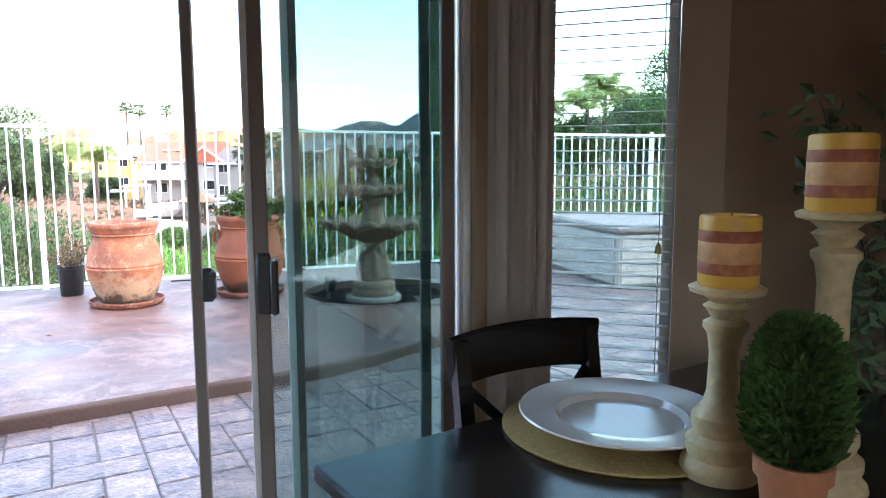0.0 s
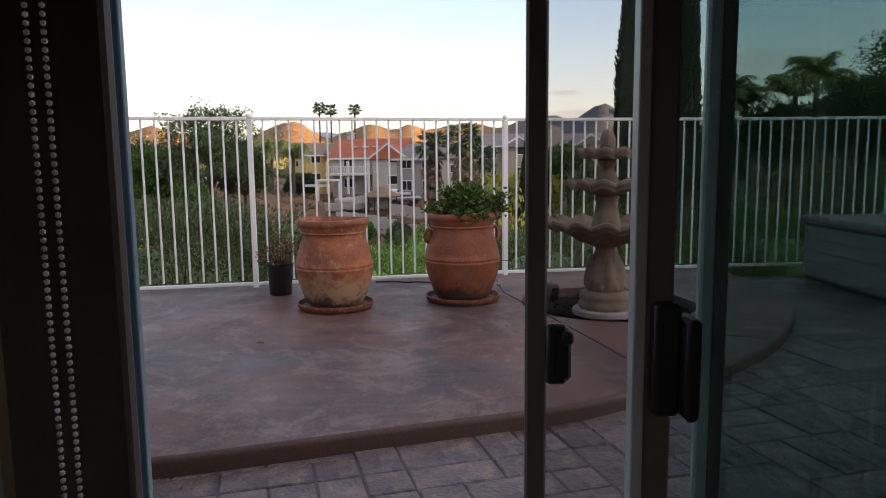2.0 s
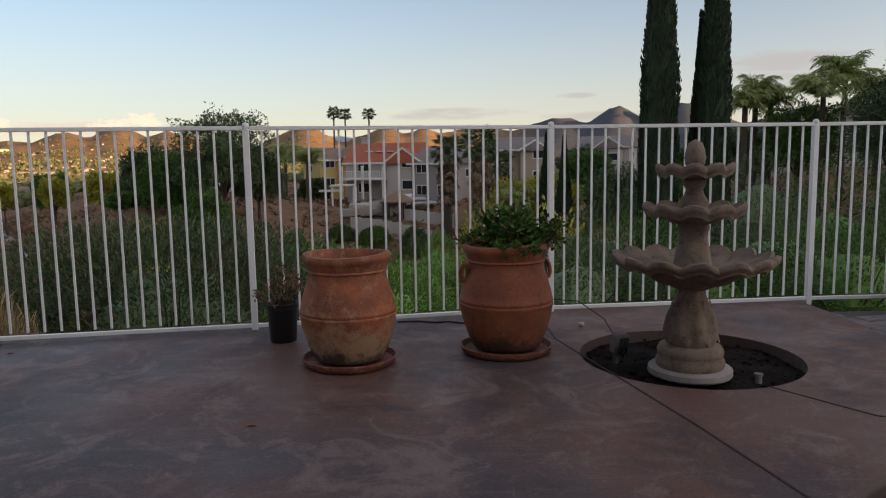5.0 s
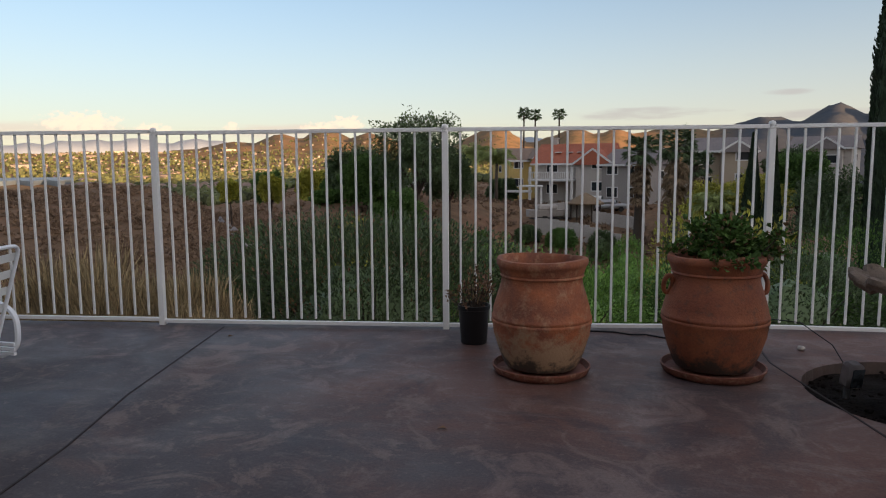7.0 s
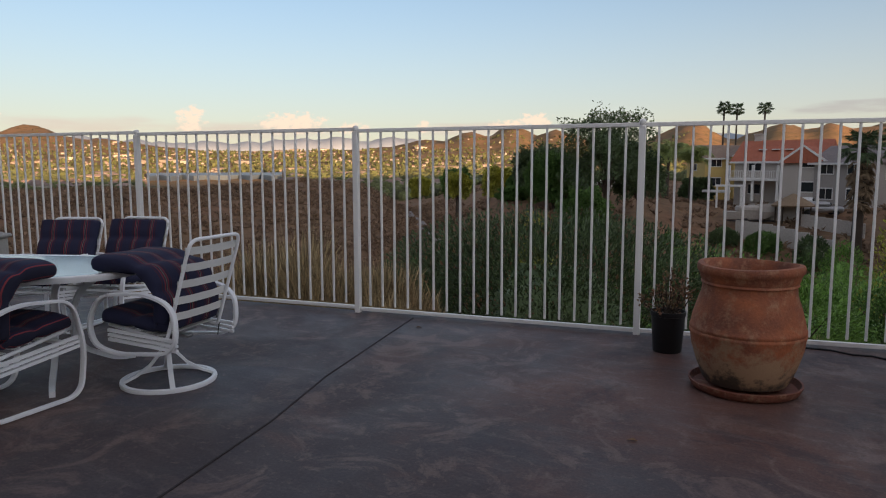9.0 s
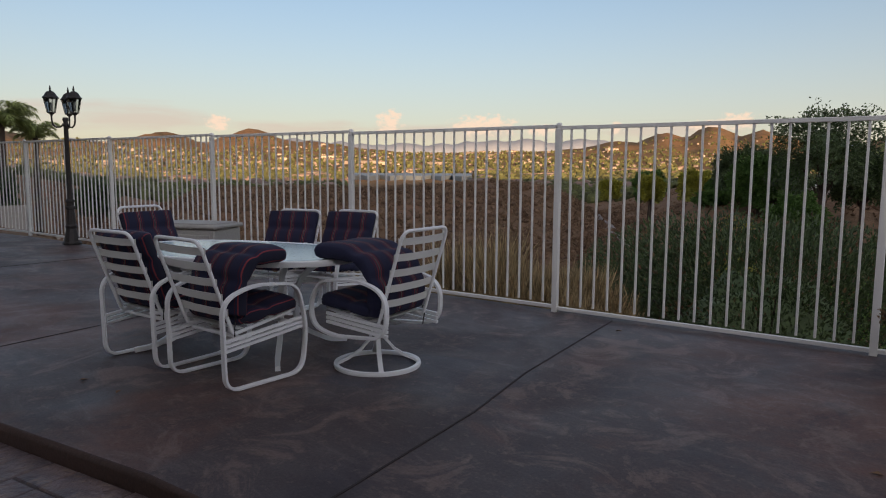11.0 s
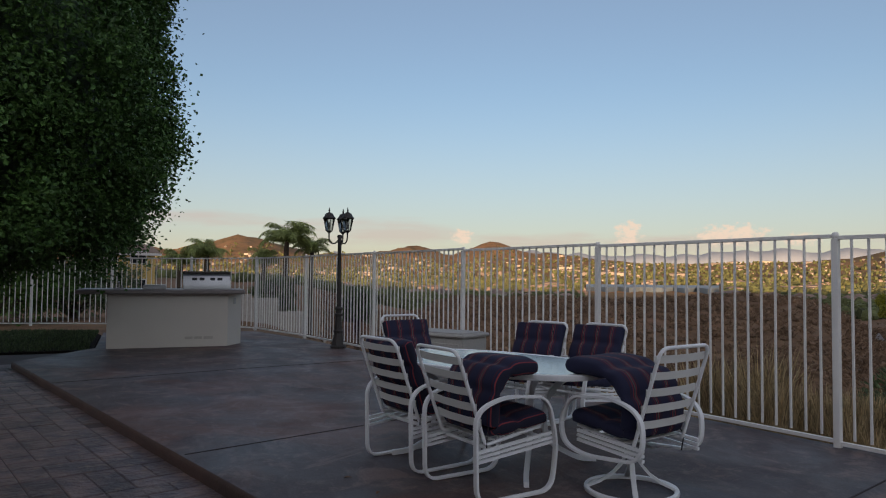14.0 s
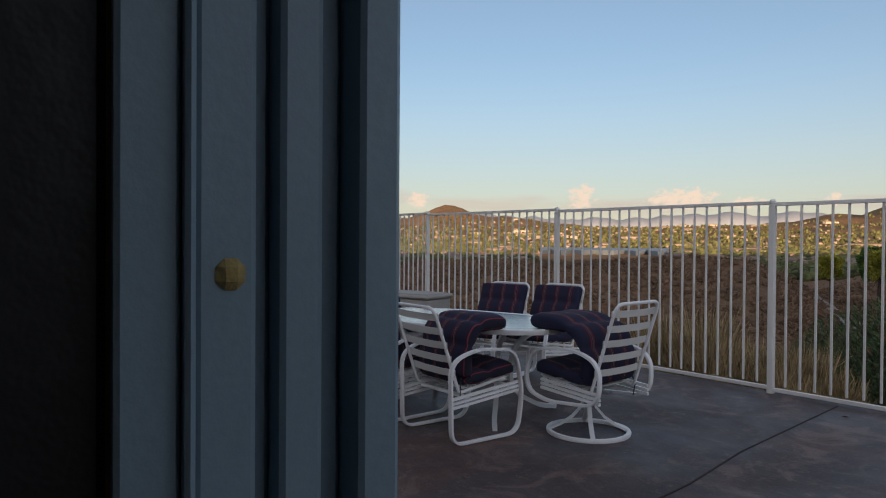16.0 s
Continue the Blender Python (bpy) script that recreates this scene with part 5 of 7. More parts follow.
def swivel_chair(name, m):
    ch = thing(name, m, "white aluminium strapped swivel patio armchair on a ring base", "chair", "chairs round the patio table")
    part("ring_base", Geo().sweep([(0.275 * math.cos(a), 0.275 * math.sin(a), 0.0135) for a in [2 * math.pi * i / 40 for i in range(40)]], [(-0.012, -0.0135), (0.012, -0.0135), (0.016, 0.0), (0.012, 0.0135), (-0.012, 0.0135), (-0.016, 0.0)], True), M_white, ch, smooth=50)
    for k in range(4):
        a = radians(45 + 90 * k)
        path = [(r * math.cos(a), r * math.sin(a), z) for r, z in ((0.275, 0.018), (0.19, 0.055), (0.11, 0.11), (0.05, 0.18), (0.028, 0.25))]
        part("spoke", Geo().sweep(path, [(-0.015, -0.008), (0.015, -0.008), (0.015, 0.008), (-0.015, 0.008)]), M_white, ch, smooth=50)
    part("swivel_hub", Geo().lathe([(0.0, 0.2), (0.032, 0.2), (0.034, 0.25), (0.055, 0.26), (0.055, 0.285), (0.0, 0.285)], 18).box((0, 0, 0.295), (0.50, 0.05, 0.02), 0.004).box((0, 0, 0.305), (0.05, 0.36, 0.02), 0.004), M_steel, ch, smooth=40)
    for sx in (-1, 1):
        x = sx * 0.285
        loop = round_path([(x, -0.31, 0.545), (x, -0.31, 0.27), (x, 0.13, 0.235), (x, 0.30, 0.28), (x, 0.33, 0.42), (x, 0.24, 0.585), (x, -0.10, 0.615)], 0.13, 7, True)
        part("side_loop", Geo().sweep(loop, [(b, a) for a, b in FLAT], True, up=(1, 0, 0)), M_white, ch, "ribbed flat bar bent into an arm loop", smooth=40)
        ribs_of(ch, sx * 0.265, [(-0.30, 0.31), (0.20, 0.345)])
    chair_back(ch, top=(-0.40, 0.93))
    return ch


def cushion(m, path, lab, seed, split):
    """A stuffed pad bent along path [(y, z)], w = its thickness axis; split: where the seat ends."""
    cu = thing("chair_cushion", m, lab, "cushion", "striped chair cushions")

    def pad(name, pts, thick):
        P = [Vector((0, y, z)) for y, z in pts]
        dense = []
        for i in range(len(P) - 1):
            for j in range(8):
                t = j / 8
                p0, p1, p2, p3 = P[max(i - 1, 0)], P[i], P[i + 1], P[min(i + 2, len(P) - 1)]
                dense.append(0.5 * ((2 * p1) + (p2 - p0) * t + (2 * p0 - 5 * p1 + 4 * p2 - p3) * t * t + (3 * p1 - p0 - 3 * p2 + p3) * t ** 3))
        dense.append(P[-1])
        n, k = len(dense), 28
        g, across = Geo(), []
        rng = random.Random(seed)
        ph = rng.uniform(0, 6)
        for i, p in enumerate(dense):
            t = (dense[min(i + 1, n - 1)] - dense[max(i - 1, 0)]).normalized()
            nn = Vector((1, 0, 0)).cross(t)
            s = i / (n - 1)
            end = min(1.0, (min(s, 1 - s) / 0.04)) ** 0.3 if 0 < s < 1 else 0.3
            puff = (1 - 0.42 * math.exp(-((s - 0.36) / 0.05) ** 2) - 0.42 * math.exp(-((s - 0.68) / 0.05) ** 2)) * max(end, 0.15)
            for j in range(k):
                a = 2 * math.pi * j / k
                c, sn = math.cos(a), math.sin(a)
                x = 0.266 * math.copysign(abs(c) ** 0.45, c) * (0.93 + 0.07 * end)
                h = thick * math.copysign(abs(sn) ** 0.5, sn) * puff * (1 + 0.08 * math.sin(x * 14 + ph + s * 6))
                g.v.append(p + Vector((x, 0, 0)) + nn * h)
                across.append(x + 0.266)
        for i in range(n - 1):
            for j in range(k):
                g.f.append((i * k + j, i * k + (j + 1) % k, (i + 1) * k + (j + 1) % k, (i + 1) * k + j))
        g.f += [tuple(reversed(range(k))), tuple(range((n - 1) * k, n * k))]
        ob = part(name, g, M_plaid, cu, smooth=70)
        at = ob.data.attributes.new("across", "FLOAT", "POINT")
        at.data.foreach_set("value", across)
        return ob
    pad("seat_pad", path[:split], 0.050)
    pad("back_pad", path[split - 1:], 0.056)
    part("tie", Geo().tube([(0.22, path[split - 1][0] - 0.02, path[split - 1][1]), (0.245, path[split - 1][0] - 0.05, path[split - 1][1] - 0.08), (0.235, path[split - 1][0] - 0.04, path[split - 1][1] - 0.17)], 0.004, 5), M_black, cu)
    return cu


UPRIGHT = [(0.26, 0.455), (0.05, 0.43), (-0.15, 0.415), (-0.155, 0.43), (-0.195, 0.56), (-0.255, 0.72), (-0.315, 0.885)]
FOLDED = [(0.26, 0.455), (0.05, 0.43), (-0.12, 0.415), (-0.15, 0.43), (-0.145, 0.54), (-0.125, 0.65), (-0.07, 0.735), (0.04, 0.768), (0.19, 0.766)]
SLUMP = [(0.26, 0.455), (0.05, 0.43), (-0.14, 0.415), (-0.16, 0.43), (-0.17, 0.53), (-0.14, 0.635), (-0.07, 0.72), (0.10, 0.765), (0.32, 0.766)]
FB = math.degrees(math.atan2(0.957, -0.29)) - 90
mB = pose(-2.59, -3.53, 0, 0, 0, FB - 8)
mC = pose(-3.34, -3.67, 0, 0, 0, FB - 4)
mA = pose(-2.17, -2.75, 0, 0, 0, math.degrees(math.atan2(-0.46, -0.89)) - 105)
mD = pose(-3.84, -1.98, 0, 0, 0, FB + 180)
mE = pose(-4.245, -2.32, 0, 0, 0, FB + 186)
mF = pose(-4.92, -3.02, 0, 0, 0, FB - 90)
sled_chair("patio_chair", mB)
sled_chair("patio_chair", mC)
swivel_chair("swivel_chair", mA)
sled_chair("patio_chair", mD)
sled_chair("patio_chair", mE)
swivel_chair("swivel_chair", mF)
cushion(mB, FOLDED, "navy and red striped chair cushion folded forward onto the table", 1, 4)
cushion(mA, SLUMP, "navy and red striped chair cushion slumped forward onto the table", 2, 4)
for q, mm in enumerate((mC, mD, mE, mF)):
    cushion(mm, UPRIGHT, "navy and red striped chair cushion standing against the chair back", 3 + q, 4)

# ---------------------------------------------------------------- deck box, lamp post, barbecue island
bx = thing("deck_box", pose(-7.0, -1.92, 0, 0, 0, 30), "grey beige resin deck storage box with a closed lid", "storage box")
part("body", Geo().box((0, 0.12, 0.27), (0.9, 0.56, 0.54), 0.015).box((0, -0.166, 0.28), (0.78, 0.012, 0.40), 0.005), M_resin, bx)
part("lid", Geo().box((0, 0.12, 0.575), (0.96, 0.62, 0.05), 0.016).box((0, 0.12, 0.605), (0.84, 0.5, 0.02), 0.008), M_resin, bx, "overhanging lid")

LP = (-11.23, -2.13)
lp = thing("lamp_post", pose(*LP, 0) @ Matrix.Diagonal((0.96, 0.96, 0.965, 1)), "dark iron lamp post with three unlit glass lanterns", "street lamp")
part("base", Geo().lathe([(0.0, 0.0), (0.15, 0.0), (0.155, 0.03), (0.14, 0.05), (0.13, 0.06), (0.11, 0.16), (0.085, 0.28), (0.095, 0.30), (0.095, 0.33), (0.078, 0.35), (0.068, 0.52), (0.062, 0.60), (0.082, 0.62), (0.082, 0.65), (0.06, 0.67), (0.06, 0.72), (0.075, 0.74), (0.075, 0.76), (0.045, 0.79), (0.0, 0.79)], 10), M_iron, lp, "fluted cast base", smooth=30)
part("pole", Geo().lathe([(0.0, 0.78), (0.042, 0.78), (0.036, 2.0), (0.045, 2.02), (0.045, 2.05), (0.035, 2.08), (0.05, 2.12), (0.04, 2.16), (0.0, 2.16)], 14), M_iron, lp, smooth=50)


def lantern(dx, dy, z, parent):
    ln = part("lantern", Geo().lathe([(0.0, z - 0.06), (0.012, z - 0.055), (0.018, z - 0.02), (0.04, z), (0.068, z + 0.02), (0.068, z + 0.03), (0.0, z + 0.03)], 6, (dx, dy, 0)), M_iron, parent, "six-sided lantern", smooth=35)
    part("lantern_cap", Geo().lathe([(0.0, z + 0.255), (0.125, z + 0.255), (0.13, z + 0.265), (0.10, z + 0.30), (0.075, z + 0.345), (0.045, z + 0.37), (0.02, z + 0.38), (0.012, z + 0.40), (0.02, z + 0.415), (0.012, z + 0.43), (0.006, z + 0.47), (0.0, z + 0.475)], 12, (dx, dy, 0)), M_iron, ln, smooth=35)
    for k in range(6):
        a = 2 * math.pi * k / 6
        ln2 = Geo().tube([(dx + 0.064 * math.cos(a), dy + 0.064 * math.sin(a), z + 0.02), (dx + 0.112 * math.cos(a), dy + 0.112 * math.sin(a), z + 0.26)], 0.006, 5)
        part("lantern_bar", ln2, M_iron, ln)
    gl = part("lantern_glass", Geo().lathe([(0.058, z + 0.03), (0.105, z + 0.255)], 6, (dx, dy, 0)), M_lampglass, ln)
    part("bulb", Geo().lathe([(0.0, z + 0.05), (0.012, z + 0.05), (0.014, z + 0.1), (0.022, z + 0.14), (0.016, z + 0.18), (0.0, z + 0.2)], 10, (dx, dy, 0)), M_trim, ln, smooth=80)


for k, a in enumerate((28, 148, 268)):
    ca, sa = math.cos(radians(a)), math.sin(radians(a))
    d = 0.21
    path = [(ca * s, sa * s, z) for s, z in ((0.03, 2.06), (0.08, 2.0), (0.14, 1.99), (0.19, 2.03), (d, 2.1), (d, 2.16))]
    part("arm", Geo().tube(path, 0.014, 8), M_iron, lp, "curved arm", smooth=60)
    lantern(ca * d, sa * d, 2.21, lp)

bq = thing("barbecue_island", pose(-12.3, -5.0, 0, 0, 0, -3), "cream stucco outdoor barbecue island with stone counter", "kitchen island")
part("body", Geo().prism([(0, -1.03), (0, 1.02), (-0.50, 1.30), (-0.86, 1.30), (-0.86, -1.03)], 0, 0.965), M_stucco, bq, "cream stucco base")
part("countertop", Geo().box((-0.42, -0.10, 1.01), (1.15, 2.84, 0.09), 0.02), M_counter, bq, "grey stone countertop with overhang")
part("vent", Geo().box((0.003, 0.68, 0.165), (0.008, 0.16, 0.05), 0.002).box((0.003, 0.50, 0.165), (0.008, 0.14, 0.05), 0.002).box((0.003, 0.34, 0.165), (0.008, 0.14, 0.05), 0.002), M_vent, bq)
part("outlet", Geo().box((-0.24, 1.16, 0.83), (0.09, 0.012, 0.11), 0.003, Matrix.Translation((-0.24, 1.16, 0)) @ Matrix.Rotation(radians(-29), 4, "Z") @ Matrix.Translation((0.24, -1.16, 0))), M_steel, bq)
gr_ = thing("gas_grill", pose(-12.72, -4.33, 1.055, 0, 0, -3), "built-in stainless gas grill with vented hood closed", "grill")
part("hood", Geo().sweep([(0.0, -0.42, 0.0), (0.0, 0.42, 0.0)], [(-0.26, 0.0), (0.28, 0.0), (0.28, 0.14), (0.24, 0.24), (0.14, 0.30), (-0.22, 0.30), (-0.26, 0.22)]), M_steel, gr_, "stainless hood", smooth=30)
part("dark_top", Geo().box((-0.02, 0, 0.31), (0.40, 0.86, 0.045), 0.01), M_iron, gr_, "blackened top edge")
for yy in (-0.22, -0.09, 0.10, 0.23):
    part("vent_slot", Geo().box((0.262, yy, 0.19), (0.03, 0.09, 0.05), 0.005), M_black, gr_)
solid("side_burner", Geo().box((0, 0, 0.035), (0.40, 0.40, 0.07), 0.012).box((0, 0, 0.075), (0.36, 0.36, 0.012), 0.004), M_steel, "low stainless side burner lid on the counter", "burner", m=pose(-12.55, -5.25, 1.055, 0, 0, -3))
solid("faucet", Geo().tube([(0, 0, 0), (0, 0, 0.10), (0.03, 0, 0.13), (0.08, 0, 0.12)], 0.012, 8).box((0, -0.05, 0.04), (0.03, 0.03, 0.08), 0.006).box((0, 0.05, 0.04), (0.03, 0.03, 0.08), 0.006).box((0, 0, 0.012), (0.05, 0.18, 0.024), 0.005), M_steel, "small steel faucet on the barbecue counter", "faucet", m=pose(-12.45, -5.85, 1.055))

# spa at the far corner
sp = thing("hot_tub", pose(6.93, -0.12, -0.09), "grey panelled hot tub with a closed dark cover", "hot tub")
part("cabinet", Geo().box((0, 0, 0.31), (2.1, 1.9, 0.58), 0.03), M_hs_grey, sp, "grey panelled cabinet")
part("plinth", Geo().box((0, 0, 0.02), (2.04, 1.84, 0.05), 0.01), M_iron, sp)
for k in range(4):
    part("siding_board", Geo().box((-1.056, 0, 0.12 + 0.135 * k), (0.014, 1.8, 0.125), 0.004), M_hs_grey, sp)
    part("siding_board", Geo().box((0, -0.956, 0.12 + 0.135 * k), (2.0, 0.014, 0.125), 0.004), M_hs_grey, sp)
part("cover", Geo().box((0, 0, 0.65), (2.18, 1.98, 0.09), 0.03), M_roof_gr, sp, "folding grey vinyl cover")

# ---------------------------------------------------------------- vegetation
def broadleaf(x, y, zb, trunk_h, rad, count, size, material, lab, seed, trunk_r=0.2, lumps=14, core=0.5):
    t = thing("tree", pose(x, y, zb), lab, "tree")
    rng = random.Random(seed)
    lean = rng.uniform(-0.3, 0.3)
    tr = Geo().tube([(0, 0, -0.5), (lean * 0.3, 0, trunk_h * 0.5), (lean, 0.1, trunk_h), (lean, 0, trunk_h + rad[2])], trunk_r, 9, scale=[1.3, 1, 0.8, 0.3])
    part("trunk", tr, M_bark, t, smooth=80)
    lb = Geo()
    for i in range(8):
        a = i * 0.785 + rng.uniform(-0.3, 0.3)
        e = (lean + rad[0] * 0.75 * math.cos(a), rad[1] * 0.75 * math.sin(a), trunk_h + rad[2] * rng.uniform(0.6, 1.5))
        lb.tube([(lean * 0.8, 0, trunk_h * 0.85), (e[0] * 0.5, e[1] * 0.5, trunk_h + rad[2] * 0.45), e], trunk_r * 0.45, 6, scale=[1, 0.6, 0.15])
    part("branchwork", lb, M_bark, t, smooth=80)
    cr = Geo()
    cz = trunk_h + rad[2]
    cr.blob((lean, 0, cz), 0.5 * rad[0], rng, rad[2] / rad[0], 0.16, 16, 11)
    for i in range(count):
        u, c = rng.uniform(0, 6.283), rng.uniform(-0.9, 1)
        sv = math.sqrt(1 - c * c) ** 0.7
        d = Vector((sv * math.cos(u), sv * math.sin(u), c))
        n1 = noise.noise((d.x * 2.0, d.y * 2.0, d.z * 2.0 + seed)) * 0.50 + noise.noise((d.x * 5, d.y * 5, d.z * 5 + seed)) * 0.30
        q = (1 + n1) * (1 - 0.38 * rng.random() ** 2)
        o = d + Vector((rng.uniform(-1, 1), rng.uniform(-1, 1), rng.uniform(-1, 0.8))) * 0.9
        s_ = size * rng.uniform(0.55, 1.25)
        cr.leaf((lean + rad[0] * q * d.x, rad[1] * q * d.y, cz + rad[2] * q * d.z), o, s_ * 0.6, s_, 0.15, rng)
    part("crown", cr, material, t)
    return t


def bush(x, y, zb, rad, count, size, material, lab, seed, fleck=None):
    t = thing("bush", pose(x, y, zb), lab, "bush", "bushes below the fence")
    rng = random.Random(seed)
    st = Geo()
    for i in range(7):
        a = rng.uniform(0, 6.28)
        st.tube([(0, 0, -0.4), (rad[0] * 0.3 * math.cos(a), rad[1] * 0.3 * math.sin(a), rad[2] * 0.6), (rad[0] * 0.7 * math.cos(a), rad[1] * 0.7 * math.sin(a), rad[2] * 1.3)], 0.03, 5, scale=[1, 0.7, 0.2])
    part("stem", st, M_bark, t)
    g, fl = Geo(), Geo()
    g.blob((0, 0, rad[2] * 0.75), 0.62 * min(rad), rng, rad[2] / min(rad) * 0.9, 0.12, 10, 7)
    for i in range(count):
        u, v = rng.uniform(0, 6.283), math.acos(rng.uniform(-0.55, 1))
        bump = 1 + 0.16 * noise.noise((x + math.cos(u) * 2.2, y + math.sin(u) * 2.2, math.cos(v) * 2.2 + seed))
        q = rng.uniform(0.72, 1.02) * bump
        p = Vector((rad[0] * q * math.sin(v) * math.cos(u), rad[1] * q * math.sin(v) * math.sin(u), rad[2] * (0.8 + 0.95 * q * math.cos(v))))
        d = Vector((math.sin(v) * math.cos(u), math.sin(v) * math.sin(u), math.cos(v) + 0.4)) + Vector((rng.uniform(-1, 1), rng.uniform(-1, 1), rng.uniform(-1, 1))) * 0.9
        s = size * rng.uniform(0.6, 1.3)
        (fl if fleck and rng.random() < 0.05 else g).leaf(p, d, s * 0.45, s, 0.15, rng)
    part("foliage", g, material, t)
    if fleck:
        tagged(part("dry_flower_mass", fl, fleck, t), kind="stuff")
    return t


def cypress(x, y, zb, h, r, seed):
    t = thing("cypress", pose(x, y, zb), "tall narrow dark green Italian cypress", "tree", "cypresses beyond the fence")
    rng = random.Random(seed)
    part("trunk", Geo().tube([(0, 0, -0.5), (0, 0, h * 0.3), (0, 0, h * 0.95)], 0.12, 7, scale=[1.2, 1, 0.2]), M_bark, t)
    g = Geo()

    def prof(s):
        return r * (0.55 + 0.45 * sstep(0, 0.18, s)) * (1 - sstep(0.62, 1.03, s)) ** 0.8 + 0.03
    g.lathe([(prof(s) * 0.86, 0.3 + s * (h - 0.3)) for s in [i / 14 for i in range(15)]], 10, wave=lambda j, rr, z, a: (rr * (1 + 0.12 * math.sin(a * 3 + j)), z))
    for i in range(int(h * 520)):
        s = rng.random() ** 0.9
        a = rng.uniform(0, 6.283)
        rr = prof(s) * (rng.uniform(0.80, 1.0) + 0.14 * noise.noise((math.cos(a) * 2, math.sin(a) * 2, s * h * 0.9 + seed)))
        g.leaf((rr * math.cos(a), rr * math.sin(a), 0.3 + s * (h - 0.3)), (math.cos(a) * 0.22, math.sin(a) * 0.22, 1), 0.07, rng.uniform(0.14, 0.30), 0.15, rng)
    part("crown", g, M_cypress, t)
    return t


def palm(x, y, zb, h, frond, seed, trunk_r=0.16, fan=False, skirt=0, n=22, droop=0.9):
    t = thing("palm_tree", pose(x, y, zb), ("fan palm with a skirt of dead brown fronds" if skirt else "palm tree with drooping green fronds on a bare trunk"), "palm tree", "palms around the hillside")
    rng = random.Random(seed)
    part("trunk", Geo().tube([(0, 0, -0.5), (0.05, 0, h * 0.5), (0.1, 0.05, h)], trunk_r, 8, scale=[1.25, 1, 0.85]), M_bark, t, smooth=80)
    g, dead = Geo(), Geo()
    for i in range(n + skirt):
        isd = i >= n
        a = rng.uniform(0, 6.283)
        el = rng.uniform(-1.2, -0.55) if isd else (rng.uniform(-0.5, 1.4) if fan else rng.uniform(0.3, 1.42))
        ln = frond * rng.uniform(0.8, 1.1) * (0.8 if isd else 1)
        pts, p = [], Vector((0.1, 0.05, h - (rng.uniform(0.1, 1.0) * min(h * 0.6, 4.5) if isd else 0)))
        e = el
        for k in range(9):
            pts.append(p.copy())
            p = p + Vector((math.cos(a) * math.cos(e), math.sin(a) * math.cos(e), math.sin(e))) * ln / 8
            e -= droop * (0.07 + 0.035 * k) * (0.5 if isd else 1)
            e = max(e, -1.5)
        tg = dead if isd else g
        tg.tube([pts[0], pts[4], pts[8]], 0.02 * frond / 2, 4, scale=[1, 0.7, 0.2])
        side = Vector((-math.sin(a), math.cos(a), 0))
        if fan:
            dr = (pts[6] - pts[3]).normalized()
            up = side.cross(dr)
            for k in range(11):
                b = radians(-100 + 20 * k)
                d = dr * math.cos(b) + side * math.sin(b) + up * 0.15 + Vector((0, 0, -0.25 * abs(math.sin(b))))
                tg.leaf(pts[5], d, frond * 0.075, frond * rng.uniform(0.34, 0.46), 0.06, rng)
        else:
            for k in range(1, 9):
                for sg in (-1, 1):
                    for m_ in (0, 0.2, 0.4, 0.6, 0.8):
                        q = pts[k - 1].lerp(pts[k], m_)
                        dr = (pts[k] - pts[k - 1]).normalized()
                        L_ = frond * 0.34 * (1 - 0.6 * abs((k + m_) / 8 - 0.45))
                        d = dr * 0.7 + side * sg * rng.uniform(0.35, 0.8) + Vector((0, 0, rng.uniform(-1.0, -0.1)))
                        tg.leaf(q, d, L_ * 0.08, L_, 0.03, rng)
    part("fronds", g, M_leaf_dk if fan else M_palm, t)
    if skirt:
        part("dead_fronds", dead, M_palmdead, t, "brown hanging thatch")
    return t


